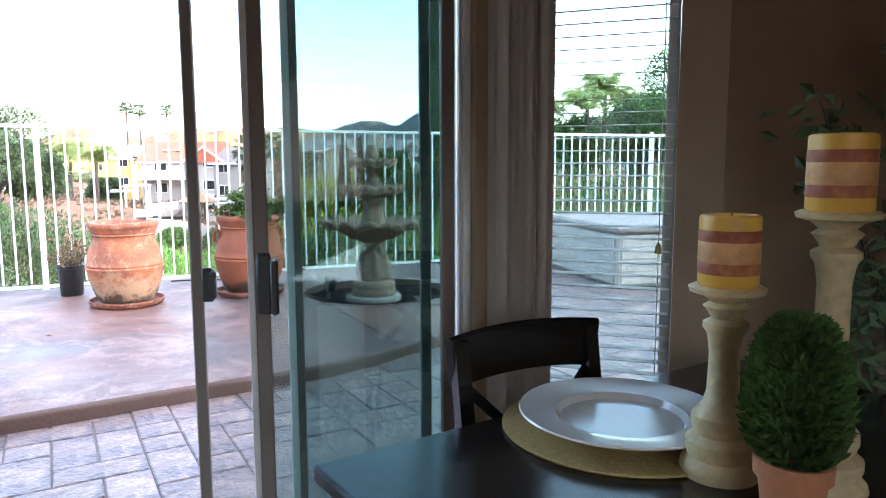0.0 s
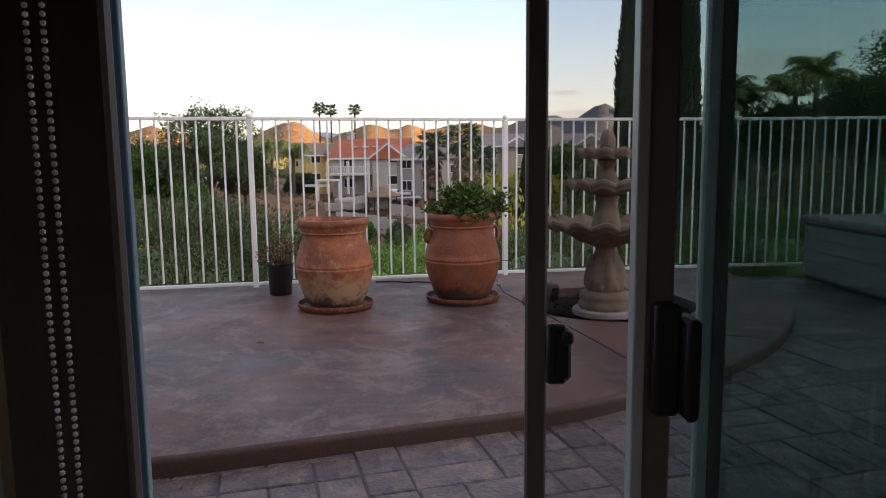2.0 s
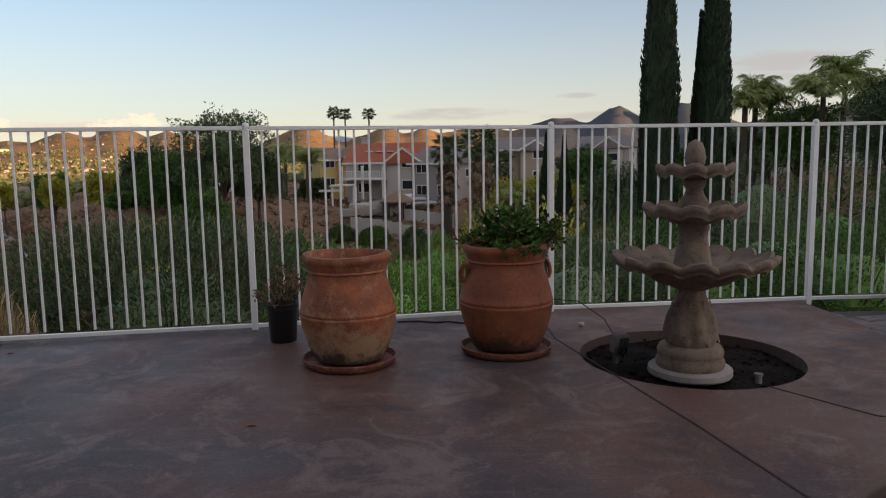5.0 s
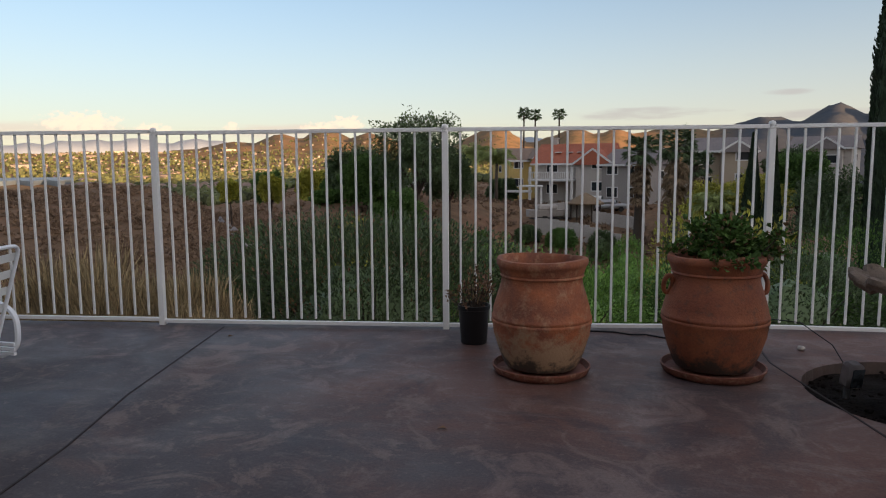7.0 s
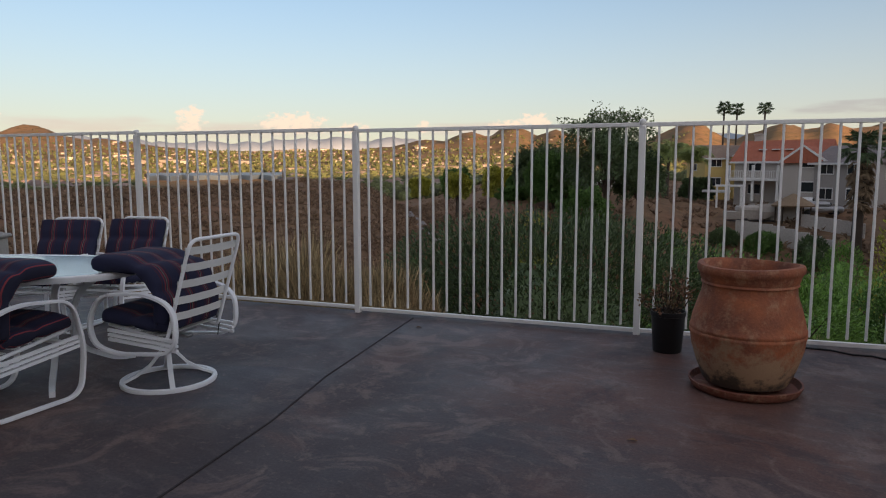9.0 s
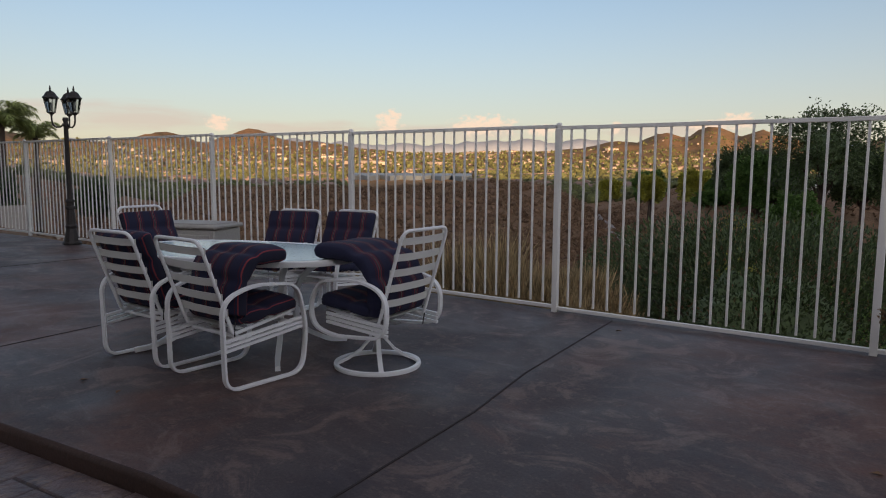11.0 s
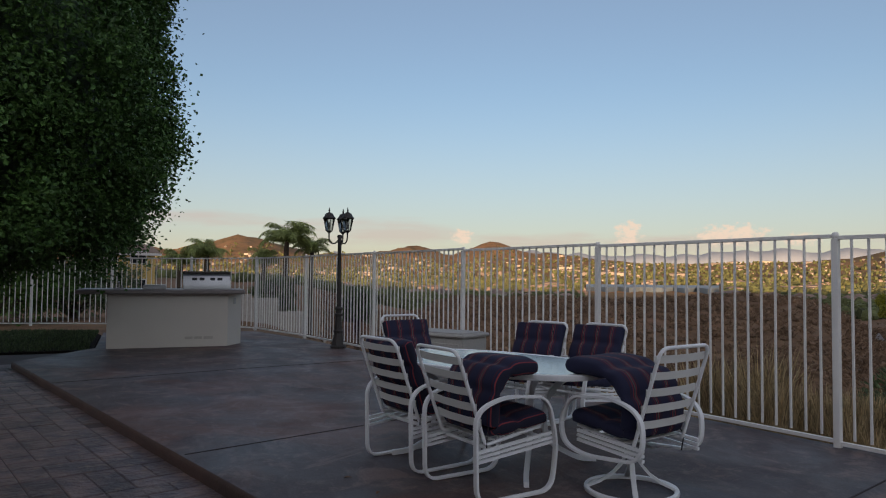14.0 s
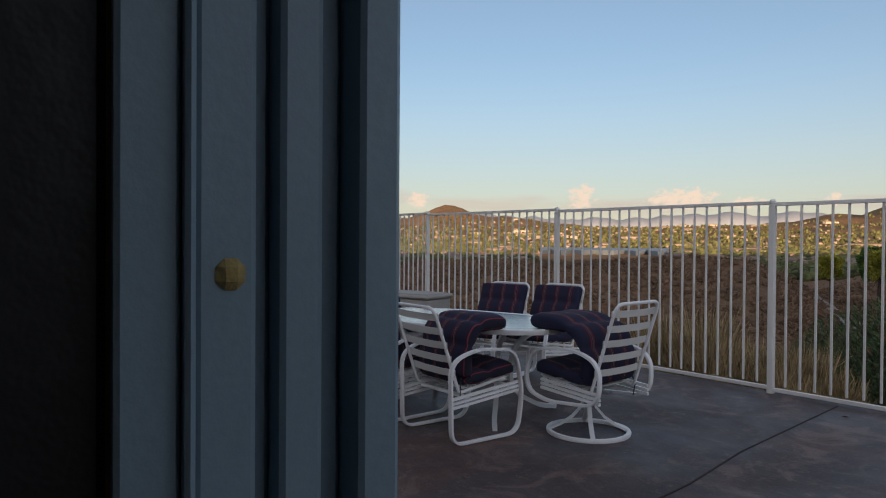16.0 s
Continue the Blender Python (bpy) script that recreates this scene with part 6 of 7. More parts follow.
# big tree by the barbecue
def dense_tree(x, y, zb, trunk_h, rad, count, size, seed):
    t = thing("tree", pose(x, y, zb), "large dense green ficus tree beside the barbecue island", "tree")
    rng = random.Random(seed)
    part("trunk", Geo().tube([(0, 0, -0.3), (0.05, 0, trunk_h * 0.6), (0.1, 0.05, trunk_h + 0.6), (0, 0, trunk_h + rad[2])], 0.24, 10, scale=[1.3, 1, 0.9, 0.3]), M_bark, t, smooth=80)
    lb = Geo()
    for i in range(9):
        a = i * 0.7
        e = (rad[0] * 0.7 * math.cos(a), rad[1] * 0.7 * math.sin(a), trunk_h + rad[2] * rng.uniform(0.4, 1.5))
        lb.tube([(0.08, 0, trunk_h * 0.9), (e[0] * 0.5, e[1] * 0.5, trunk_h + rad[2] * 0.35), e], 0.10, 6, scale=[1, 0.6, 0.15])
    part("branchwork", lb, M_bark, t, smooth=80)
    g = Geo()
    cz = trunk_h + rad[2] * 0.95

    def shell(d):
        n1 = noise.noise((d.x * 1.7, d.y * 1.7, d.z * 1.7 + seed)) * 0.12 + noise.noise((d.x * 4.5, d.y * 4.5, d.z * 4.5)) * 0.15
        return 0.97 * (1 + n1)

    def heading():
        u, c = rng.uniform(0, 6.283), rng.uniform(-1, 1)
        sv = math.sqrt(1 - c * c) ** 0.55
        return Vector((sv * math.cos(u), sv * math.sin(u), math.copysign(abs(c) ** 0.8, c)))
    per = 100
    for i in range(count // per):
        d = heading()
        q = shell(d) * (1 - 0.16 * rng.random() ** 2)
        ctr = Vector((rad[0] * q * d.x, rad[1] * q * d.y, cz + rad[2] * q * d.z))
        tip = (d + Vector((0, 0, 0.5))).normalized()
        lump = rng.uniform(0.22, 0.46)
        for j in range(per):
            o = Vector((rng.gauss(0, 0.40), rng.gauss(0, 0.40), rng.gauss(0, 0.40)))
            p = ctr + o * lump + tip * lump * 0.5 * rng.random()
            s_ = size * rng.uniform(0.6, 1.25)
            g.leaf(p, tip * 0.35 + Vector((rng.gauss(0, 1), rng.gauss(0, 1), rng.gauss(-0.2, 0.8))), s_ * 0.68, s_, 0.15, rng)
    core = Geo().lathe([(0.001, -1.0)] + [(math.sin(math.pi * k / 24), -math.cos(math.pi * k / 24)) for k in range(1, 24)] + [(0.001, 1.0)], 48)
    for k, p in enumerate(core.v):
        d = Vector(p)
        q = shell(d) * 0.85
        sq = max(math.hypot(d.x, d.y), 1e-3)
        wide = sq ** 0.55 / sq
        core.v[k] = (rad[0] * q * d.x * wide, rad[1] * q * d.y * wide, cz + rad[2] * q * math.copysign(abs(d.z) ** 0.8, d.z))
    # solid core in a dark leaf colour, standing for shade between leaves
    part("inner_shade", core, M_cypress, t, "solid core coloured dark for the shade inside the crown", smooth=180)
    part("crown", g, M_ficus, t)
    return t


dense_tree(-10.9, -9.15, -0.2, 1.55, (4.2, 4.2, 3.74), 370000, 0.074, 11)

# bushes just below the fence
bush(-2.2, 3.5, -2.2, (2.75, 2.0, 1.66), 56000, 0.062, M_leaf_dk, "large round dark green bush with dry flower heads", 21, M_leaf_red)
bush(-4.6, 5.6, -3.2, (2.0, 1.8, 1.5), 4500, 0.18, M_leaf_dk, "dark green rounded bush below the fence", 22)
for k, (az, r, top, w, mt_, lab) in enumerate([(-11, 13.5, -0.1, 1.5, M_leaf_br, "feathery bright green bush on the slope"), (-6, 12.0, -0.35, 1.3, M_leaf_br, "feathery bright green bush on the slope"), (-1, 15, -0.6, 1.8, M_leaf_br, "feathery bright green bush on the slope"), (5, 14, -0.4, 1.6, M_leaf, "loose green bush on the canyon slope"),
                                              (10, 12.5, 0.0, 1.6, M_leaf_dk, "dark green bush on the canyon slope"), (14.5, 16, 0.2, 2.0, M_leaf, "loose green bush on the canyon slope"), (20, 13.5, -0.2, 1.8, M_leaf, "loose green bush on the canyon slope"), (25, 17, 0.6, 2.2, M_leaf_dk, "dark green bush on the canyon slope"),
                                              (30, 14, 0.2, 2.0, M_leaf, "loose green bush on the canyon slope"), (36, 18, 1.0, 2.6, M_leaf_dk, "dark green bush on the canyon slope"), (7.5, 24, -0.3, 2.2, M_leaf_yel, "yellow green bush on the canyon slope"), (2.5, 34, -0.4, 2.0, M_leaf_yel, "yellow flowering shrub on the slope"), (12, 36, 0.3, 3.0, M_leaf_dk, "dark green bush on the canyon slope"),
                                              (17, 44, 1.2, 3.5, M_leaf, "loose green bush on the canyon slope"), (23, 50, 2.2, 3.5, M_leaf_dk, "dark green bush on the canyon slope"), (28, 40, 1.4, 3.5, M_leaf, "loose green bush on the canyon slope"), (33, 55, 3.2, 4.0, M_leaf_dk, "dark green bush on the canyon slope"), (-16, 26, -2.3, 2.0, M_leaf_br, "bright green bush on the canyon slope"), (-5, 38, -3.0, 2.6, M_leaf, "loose green bush on the canyon slope"),
                                              (3, 55, -2.8, 2.4, M_leaf_dk, "dark green bush on the canyon slope"), (-24, 55, -2.2, 2.4, M_leaf_yel, "yellow green bush on the canyon slope"), (43, 22, 1.5, 3.0, M_leaf_dk, "dark green bush on the canyon slope"), (50, 18, 1.2, 2.6, M_leaf, "loose green bush on the canyon slope"), (-9.6, 72, -4.6, 1.3, M_leaf_dk, "dark green bush below the terrace wall"), (-6.9, 70, -4.7, 1.5, M_leaf, "loose green bush below the terrace wall"), (-3.6, 68, -4.7, 1.4, M_leaf_dk, "dark green bush below the terrace wall"), (-1.6, 60, -4.4, 1.6, M_leaf_br, "bright green bush below the terrace wall"), (-13.4, 64, -4.4, 1.2, M_leaf, "loose green bush below the terrace wall")]):
    x, y, _ = polar(az, r)
    zb = height(x, y) - 0.2
    hh = max(top - zb, 1.2)
    bush(x, y, zb, (w, w, hh / 1.75), 8500 if r < 20 else 2800, 0.075 if r < 20 else 0.22, mt_, lab, 40 + k)

# cypresses and palms
for k, (az, r, top, w) in enumerate([(15.98, 31, 12.6, 0.74), (19.97, 31, 12.4, 0.57), (16.2, 36, 6.5, 0.5), (20.4, 36, 5.6, 0.5), (7.3, 40, 2.9, 0.48), (8.7, 38, 2.6, 0.45), (15.2, 32, 8.0, 0.36), (18.9, 33, 7.6, 0.4)]):
    x, y, _ = polar(az, r)
    zb = height(x, y) - 0.3
    cypress(x, y, zb, top - zb, w, 70 + k)
for k, (az, r, top, fr, tr, fan, sk) in enumerate([(-10.0, 250, 20.5, 3.0, 0.3, True, 0), (-9.1, 255, 20.3, 2.8, 0.3, True, 0), (-7.2, 240, 19.3, 2.8, 0.3, True, 0), (-0.9, 72, 3.3, 2.1, 0.4, True, 80), (1.7, 66, 3.6, 2.2, 0.4, True, 90), (3.2, 74, 1.8, 2.0, 0.35, True, 50),
                                               (-13.9, 92, 3.6, 3.2, 0.2, False, 0), (-12.2, 88, 3.0, 3.0, 0.2, False, 0), (-15.0, 98, 3.0, 2.8, 0.2, False, 0), (28.3, 62, 8.6, 3.0, 0.22, False, 0), (27.0, 58, 7.0, 2.8, 0.22, False, 0), (30.4, 66, 7.4, 3.0, 0.22, False, 0),
                                               (-78.9, 42, 4.1, 2.0, 0.17, False, 0), (-76.9, 44, 3.4, 1.5, 0.16, False, 0), (-80.6, 43, 2.6, 1.4, 0.16, False, 0), (-84.9, 40, 2.9, 1.5, 0.15, False, 0), (-86.8, 41, 2.5, 1.4, 0.15, False, 0), (22.6, 60, 7.3, 2.4, 0.25, False, 0), (23.6, 62, 6.6, 2.2, 0.25, False, 0), (21.9, 58, 6.1, 2.0, 0.25, False, 0), (-97.5, 34, 2.6, 2.2, 0.15, False, 0), (4.6, 58, -1.0, 2.2, 0.2, False, 0)]):
    x, y, _ = polar(az, r)
    zb = height(x, y) - 0.2
    palm(x, y, zb, max(top - zb - (0.35 * fr if not fan else 0.2 * fr), 1.5), fr, 90 + k, tr, fan, sk, 26 if not fan else 46, 1.35 if not fan else 0.9)
for k, (az, r, top, rad, mt_) in enumerate([(-18.6, 66, 6.2, 3.5, M_leaf_dk), (-22.6, 74, 2.0, 2.4, M_leaf), (-16.0, 70, 2.6, 2.2, M_leaf_dk), (25.6, 60, 5.4, 2.6, M_leaf), (-27, 100, 0.8, 2.2, M_leaf_yel), (-30.5, 120, 0.4, 2.2, M_leaf), (-24.6, 85, 0.2, 2.2, M_leaf), (-94, 30, 2.0, 2.2, M_leaf_dk), (-99, 28, 2.4, 2.4, M_leaf),
                                        (-79.5, 36, 1.0, 0.9, M_leaf_dk), (-73.2, 36, 0.6, 0.8, M_leaf_dk), (-86.5, 30, 0.4, 1.0, M_leaf_dk), (33.5, 58, 7.0, 3.0, M_leaf_dk), (35.8, 46, 9.3, 3.3, M_leaf), (31.6, 50, 5.6, 2.4, M_leaf_dk), (9.6, 95, 3.0, 2.6, M_leaf_dk), (-11.6, 104, -0.6, 2.0, M_leaf_dk), (6.0, 100, 1.8, 2.4, M_leaf_dk), (21.8, 75, 4.2, 2.4, M_leaf_dk), (-23.7, 82, 3.4, 3.0, M_leaf_dk), (-30.4, 106, 0.0, 1.7, M_leaf_yel), (-21.6, 72, 2.4, 2.3, M_leaf), (-20.4, 60, -0.8, 1.8, M_leaf), (-26.0, 78, -1.6, 1.6, M_leaf), (-33.4, 118, -0.8, 1.4, M_leaf_yel), (7.4, 60, 0.4, 2.2, M_leaf_yel), (4.6, 64, -0.2, 2.0, M_leaf_yel), (10.4, 70, 2.2, 2.2, M_leaf), (18.0, 70, 2.8, 2.6, M_leaf), (13.0, 58, 0.6, 2.4, M_leaf_dk)]):
    x, y, _ = polar(az, r)
    zb = height(x, y) - 0.3
    tot = max(top - zb, 1.4)
    rz = min(rad * 0.95, tot * 0.42)
    broadleaf(x, y, zb, max(tot - 2 * rz, 0.25), (rad, rad, rz), 13000, 0.0036 * r, mt_, "rounded green tree on the hillside", 130 + k, 0.05 * rad + 0.06, 10, 0.8)


def grass_patch(name, spots, lab, seed):
    rng = random.Random(seed)
    g = Geo()
    for (x, y, rad, n, h) in spots:
        for i in range(int(n * 3.4)):
            a, q = rng.uniform(0, 6.283), rad * math.sqrt(rng.random())
            px, py = x + q * math.cos(a), y + q * math.sin(a)
            if outside(px, py) < 0.12:
                continue
            z = height(px, py)
            hh = h * rng.uniform(0.5, 1.2) * (1.08 - 0.85 * (q / rad) ** 2) * (0.75 + 0.7 * noise.noise((px * 2.1, py * 2.1, 4.0)))
            d = Vector((rng.uniform(-0.35, 0.35), rng.uniform(-0.35, 0.35), 1))
            g.leaf((px, py, z - 0.05), d, 0.007, hh, 0.012, rng)
            if rng.random() < 0.5:
                g.leaf(Vector((px, py, z)) + d * hh * 0.6, d + Vector((rng.uniform(-0.6, 0.6), rng.uniform(-0.6, 0.6), 0)), 0.011, hh * 0.28, 0.02, rng)
    return solid(name, g, M_dry, lab, "dry grass", kind="stuff")


grass_patch("dry_grass", [(-4.0, 0.8, 1.0, 4200, 1.05), (-4.9, 0.5, 1.2, 3600, 0.85), (-3.1, 0.75, 0.7, 2200, 0.95), (-7.5, -0.1, 1.7, 3200, 0.55), (1.2, 1.2, 0.8, 900, 0.45), (2.0, 1.3, 0.6, 500, 0.5), (-0.4, 0.5, 1.6, 700, 0.3), (3.8, 1.6, 1.8, 700, 0.4), (-10, -0.8, 1.6, 700, 0.4)], "tall straw-coloured dry grass beyond the fence", 7)


def tuft(g, x, y, s, rng):
    """One low shrub: a small core under upright twiggy sprays."""
    z = height(x, y)
    g.blob((x, y, z + s * 0.1), s * 0.55, rng, 0.7, 0.35, 5, 4)
    for k in range(9):
        a, q = rng.uniform(0, 6.283), rng.random() * s
        d = Vector((math.cos(a) * 0.8, math.sin(a) * 0.8, rng.uniform(0.35, 1.1)))
        g.leaf((x + q * math.cos(a) * 0.8, y + q * math.sin(a) * 0.8, z + rng.random() * s * 0.3), d, s * 0.22, s * rng.uniform(0.5, 1.0), 0.15, rng)


def scrub():
    rng = random.Random(9)
    g = Geo()
    for i in range(10500):
        az, r = rng.uniform(-76, -30), 26 + 190 * rng.random() ** 1.1
        x, y, _ = polar(az, r)
        s = rng.uniform(0.35, 0.95)
        tuft(g, x, y, s, rng)
    for i in range(4200):
        az, r = rng.uniform(-36, 12), 36 + 200 * rng.random() ** 1.6
        x, y, _ = polar(az, r)
        s = rng.uniform(0.3, 0.8)
        tuft(g, x, y, s, rng)
    return solid("hillside_scrub", g, M_shrub, "low dry brown shrubs dotted over the hillside", "shrubs", kind="stuff")


scrub()


def drain_channel():
    """A shallow concrete drain running down the brown slope."""
    line = []
    for i in range(15):
        t = i / 14
        x, y, _ = polar(-34.6 + 2.8 * t, 124 - 48 * t)
        line.append((x, y, height(x, y) + 0.25))
    solid("drain_channel", Geo().sweep(line, [(-0.9, 0.0), (-0.75, 0.12), (-0.3, -0.15), (0.3, -0.15), (0.75, 0.12), (0.9, 0.0), (0.9, -0.6), (-0.9, -0.6)]), M_hs_grey, "pale concrete drain running down the brown slope", "drain")


drain_channel()


# ---------------------------------------------------------------- the valley town
def town():
    rng = random.Random(17)
    w, rf, tr = Geo(), Geo(), Geo()
    for i in range(2900):
        az = rng.uniform(-104, -14)
        r = 520 * (3300 / 520) ** rng.random()
        x, y, _ = polar(az, r)
        z = height(x, y)
        if in_lake(az, r):
            continue
        sx, sy, h = rng.uniform(6, 11), rng.uniform(6, 9), rng.choice((2.6, 3, 5))
        if rng.random() < 0.03:
            sx, sy, h = rng.uniform(30, 70), rng.uniform(15, 25), 7
        m = pose(x, y, z, 0, 0, rng.uniform(0, 180))
        w.box((0, 0, h / 2 - 1), (sx, sy, h + 2), 0, m)
        vs = [m @ Vector(p) for p in ((-sx / 2 - .5, -sy / 2 - .5, h), (sx / 2 + .5, -sy / 2 - .5, h), (sx / 2 + .5, sy / 2 + .5, h), (-sx / 2 - .5, sy / 2 + .5, h), (-sx / 4, 0, h + 2.2), (sx / 4, 0, h + 2.2))]
        rf.add(vs, [(0, 1, 5, 4), (1, 2, 5), (2, 3, 4, 5), (3, 0, 4)])
    for i in range(26000):
        az = rng.uniform(-104, -12)
        r = 270 * (3400 / 270) ** rng.random()
        if in_lake(az, r):
            continue
        x, y, _ = polar(az, r)
        s = rng.uniform(2.0, 5.0) * (0.40 + 0.60 * sstep(300, 900, r))
        tr.blob((x, y, height(x, y) + s * 0.8), s, rng, rng.uniform(0.8, 1.4), 0.3, 5, 4)
    solid("town_houses", w, M_town, "pale stucco houses scattered over the far valley", "houses", kind="stuff")
    solid("town_roofs", rf, M_townroof, "brown and red roofs scattered over the far valley", "roofs", kind="stuff")
    solid("town_trees", tr, M_towntree, "olive green trees scattered over the far valley", "trees", kind="stuff")


town()


# ---------------------------------------------------------------- hillside houses
def house(az, r, w, d, h, turn, wall_m, roof_m, lab, zb=None, storeys=2, balcony=False, chimney=False, ridge=2.4, wing=None):
    x, y, _ = polar(az, r)
    z0 = height(x, y) if zb is None else zb
    hs = thing("house", pose(x, y, z0, 0, 0, -az + turn), lab, "house", "houses across the canyon")
    part("wall", Geo().box((0, 0, h / 2 - 1), (w, d, h + 2), 0.03), wall_m, hs)

    def gable(cx, cy, ww, dd, z, rh, along_y):
        o = 0.5
        if along_y:
            vs = [(cx - ww / 2 - o, cy - dd / 2 - o, z), (cx + ww / 2 + o, cy - dd / 2 - o, z), (cx + ww / 2 + o, cy + dd / 2 + o, z), (cx - ww / 2 - o, cy + dd / 2 + o, z), (cx, cy - dd / 2 - o, z + rh), (cx, cy + dd / 2 + o, z + rh)]
            fs = [(0, 4, 5, 3), (1, 2, 5, 4), (0, 1, 4), (3, 5, 2), (0, 3, 2, 1)]
        else:
            vs = [(cx - ww / 2 - o, cy - dd / 2 - o, z), (cx + ww / 2 + o, cy - dd / 2 - o, z), (cx + ww / 2 + o, cy + dd / 2 + o, z), (cx - ww / 2 - o, cy + dd / 2 + o, z), (cx - ww / 2 - o, cy, z + rh), (cx + ww / 2 + o, cy, z + rh)]
            fs = [(0, 1, 5, 4), (2, 3, 4, 5), (0, 4, 3), (1, 2, 5), (0, 3, 2, 1)]
        return Geo().add(vs, fs)
    rf = part("roof", gable(0, 0, w, d, h, ridge, False), roof_m, hs)
    part("fascia", Geo().box((0, -d / 2 - 0.52, h - 0.08), (w + 1.0, 0.08, 0.24), 0.01), M_trim, hs)
    if wing:
        wx, ww, wd, wh, wr = wing
        part("wall", Geo().box((wx, -d / 2 - wd / 2 + 0.5, wh / 2 - 1), (ww, wd + 1, wh + 2), 0.03), wall_m, hs)
        part("roof", gable(wx, -d / 2 - wd / 2 + 1.2, ww, wd + 2.4, wh, wr, True), roof_m, hs)
        part("bargeboard", Geo().sweep([(wx - ww / 2 - 0.5, -d / 2 - wd - 0.53, wh), (wx, -d / 2 - wd - 0.53, wh + wr), (wx + ww / 2 + 0.5, -d / 2 - wd - 0.53, wh)], [(-0.05, -0.15), (0.05, -0.15), (0.05, 0.1), (-0.05, 0.1)]), M_trim, hs)
        for zz in ([1.2, 4.0] if storeys == 2 else [1.2]):
            wn_ = part("window", Geo().box((wx + 0.6, -d / 2 - wd - 0.01, zz + 0.6), (1.7, 0.06, 1.3), 0.01), M_trim, hs)
            part("pane", Geo().box((wx + 0.6, -d / 2 - wd - 0.05, zz + 0.6), (1.45, 0.04, 1.05)), M_pane, wn_)
    n = max(2, int(w / 3.2))
    for s in range(storeys):
        for k in range(n):
            xx = -w / 2 + w * (k + 0.5) / n
            if wing and abs(xx - wing[0]) < wing[1] / 2 + 0.6:
                continue
            wn_ = part("window", Geo().box((xx, -d / 2 - 0.01, 1.4 + 2.8 * s), (1.6, 0.06, 1.35), 0.01), M_trim, hs)
            part("pane", Geo().box((xx, -d / 2 - 0.05, 1.4 + 2.8 * s), (1.38, 0.04, 1.12)), M_pane, wn_)
            part("mullion", Geo().box((xx, -d / 2 - 0.08, 1.4 + 2.8 * s), (0.06, 0.04, 1.12)), M_trim, wn_)
    for sx in (-1, 1):
        wn_ = part("window", Geo().box((sx * (w / 2 + 0.01), 0, h - 1.3), (0.06, 1.3, 1.1), 0.01), M_trim, hs)
        part("pane", Geo().box((sx * (w / 2 + 0.05), 0, h - 1.3), (0.04, 1.1, 0.9)), M_pane, wn_)
    if balcony:
        bw = w * 0.62
        bx_ = -w * 0.19
        b = part("balcony", Geo().box((bx_, -d / 2 - 1.5, 2.55), (bw, 3.0, 0.25), 0.02), M_trim, hs, "white railed balcony")
        part("rail", Geo().box((bx_, -d / 2 - 2.95, 3.6), (bw, 0.08, 0.08), 0.01).box((bx_, -d / 2 - 2.95, 2.8), (bw, 0.06, 0.06)), M_trim, b)
        for k in range(int(bw / 0.25)):
            part("baluster", Geo().box((bx_ - bw / 2 + 0.12 + k * 0.25, -d / 2 - 2.95, 3.2), (0.05, 0.05, 0.8)), M_trim, b)
        for sx in (-1, 0, 1):
            part("column", Geo().box((bx_ + sx * (bw / 2 - 0.2), -d / 2 - 2.7, h / 2 - 0.2), (0.3, 0.3, h - 0.4), 0.02), M_trim, b)
        part("stair", Geo().box((bx_ - bw / 2 - 1.4, -d / 2 - 2.2, 1.1), (3.2, 1.0, 0.3), 0.02, Matrix.Rotation(0, 4, "Y")), M_trim, hs)
        for k in range(3):
            part("skylight", Geo().box((-w * 0.22 + k * 1.5, -d / 4 - 0.1, h + ridge * 0.52 + 0.1), (0.8, 1.1, 0.12), 0.01, Matrix.Identity(4)), M_trim, rf)
    if chimney:
        part("chimney", Geo().box((-w * 0.36, 0.3, h + ridge * 0.8), (0.9, 0.9, 2.6), 0.04).box((-w * 0.36, 0.3, h + ridge * 0.8 + 1.3), (1.1, 1.1, 0.2), 0.03), wall_m, hs, "stucco chimney")
    return hs


house(-5.6, 98, 9.6, 9, 4.7, -14, M_hs_white, M_roof_red, "two-storey pale house with red tile roof and white balcony", -2.9, 2, True, True, 2.7, (3.6, 4.4, 2.5, 4.5, 2.0))
house(-10.3, 114, 6.5, 8, 4.8, 20, M_hs_yel, M_roof_tan, "yellow two-storey house with a tan gabled roof", -2.4, 2, False, False, 2.0, (2.0, 3.6, 2.0, 5.0, 1.6))
house(-0.9, 92, 6.0, 8, 4.8, -28, M_hs_grey, M_roof_gr, "grey two-storey house partly behind palms", -3.2, 2, False, False, 2.0)
house(4.8, 98, 7.5, 8, 5.2, 8, M_hs_tan, M_roof_gr, "tan two-storey house with a grey roof", -2.0, 2, False, False, 1.8, (1.5, 3.6, 1.5, 5.0, 1.4))
house(-16.8, 128, 8, 7, 4.4, 12, M_hs_white, M_roof_red, "white two-storey house with a red roof", -3.0, 2, False, False, 1.8)
house(12.0, 120, 8, 8, 3.4, -10, M_hs_white, M_roof_gr, "pale gabled house beyond the cypresses", 0.4, 1, False, False, 1.9, (1.0, 4.0, 1.2, 3.2, 1.7))
house(32.3, 84, 11, 9, 4.6, -20, M_hs_white, M_roof_tan, "cream two-storey house above the green slope", 1.4, 2, False, False, 1.6, (-2.5, 4.0, 1.5, 4.4, 1.4))
house(26.0, 104, 9, 8, 4.2, -8, M_hs_tan, M_roof_tan, "tan two-storey house above the green slope", 1.6, 2, False, False, 1.3)
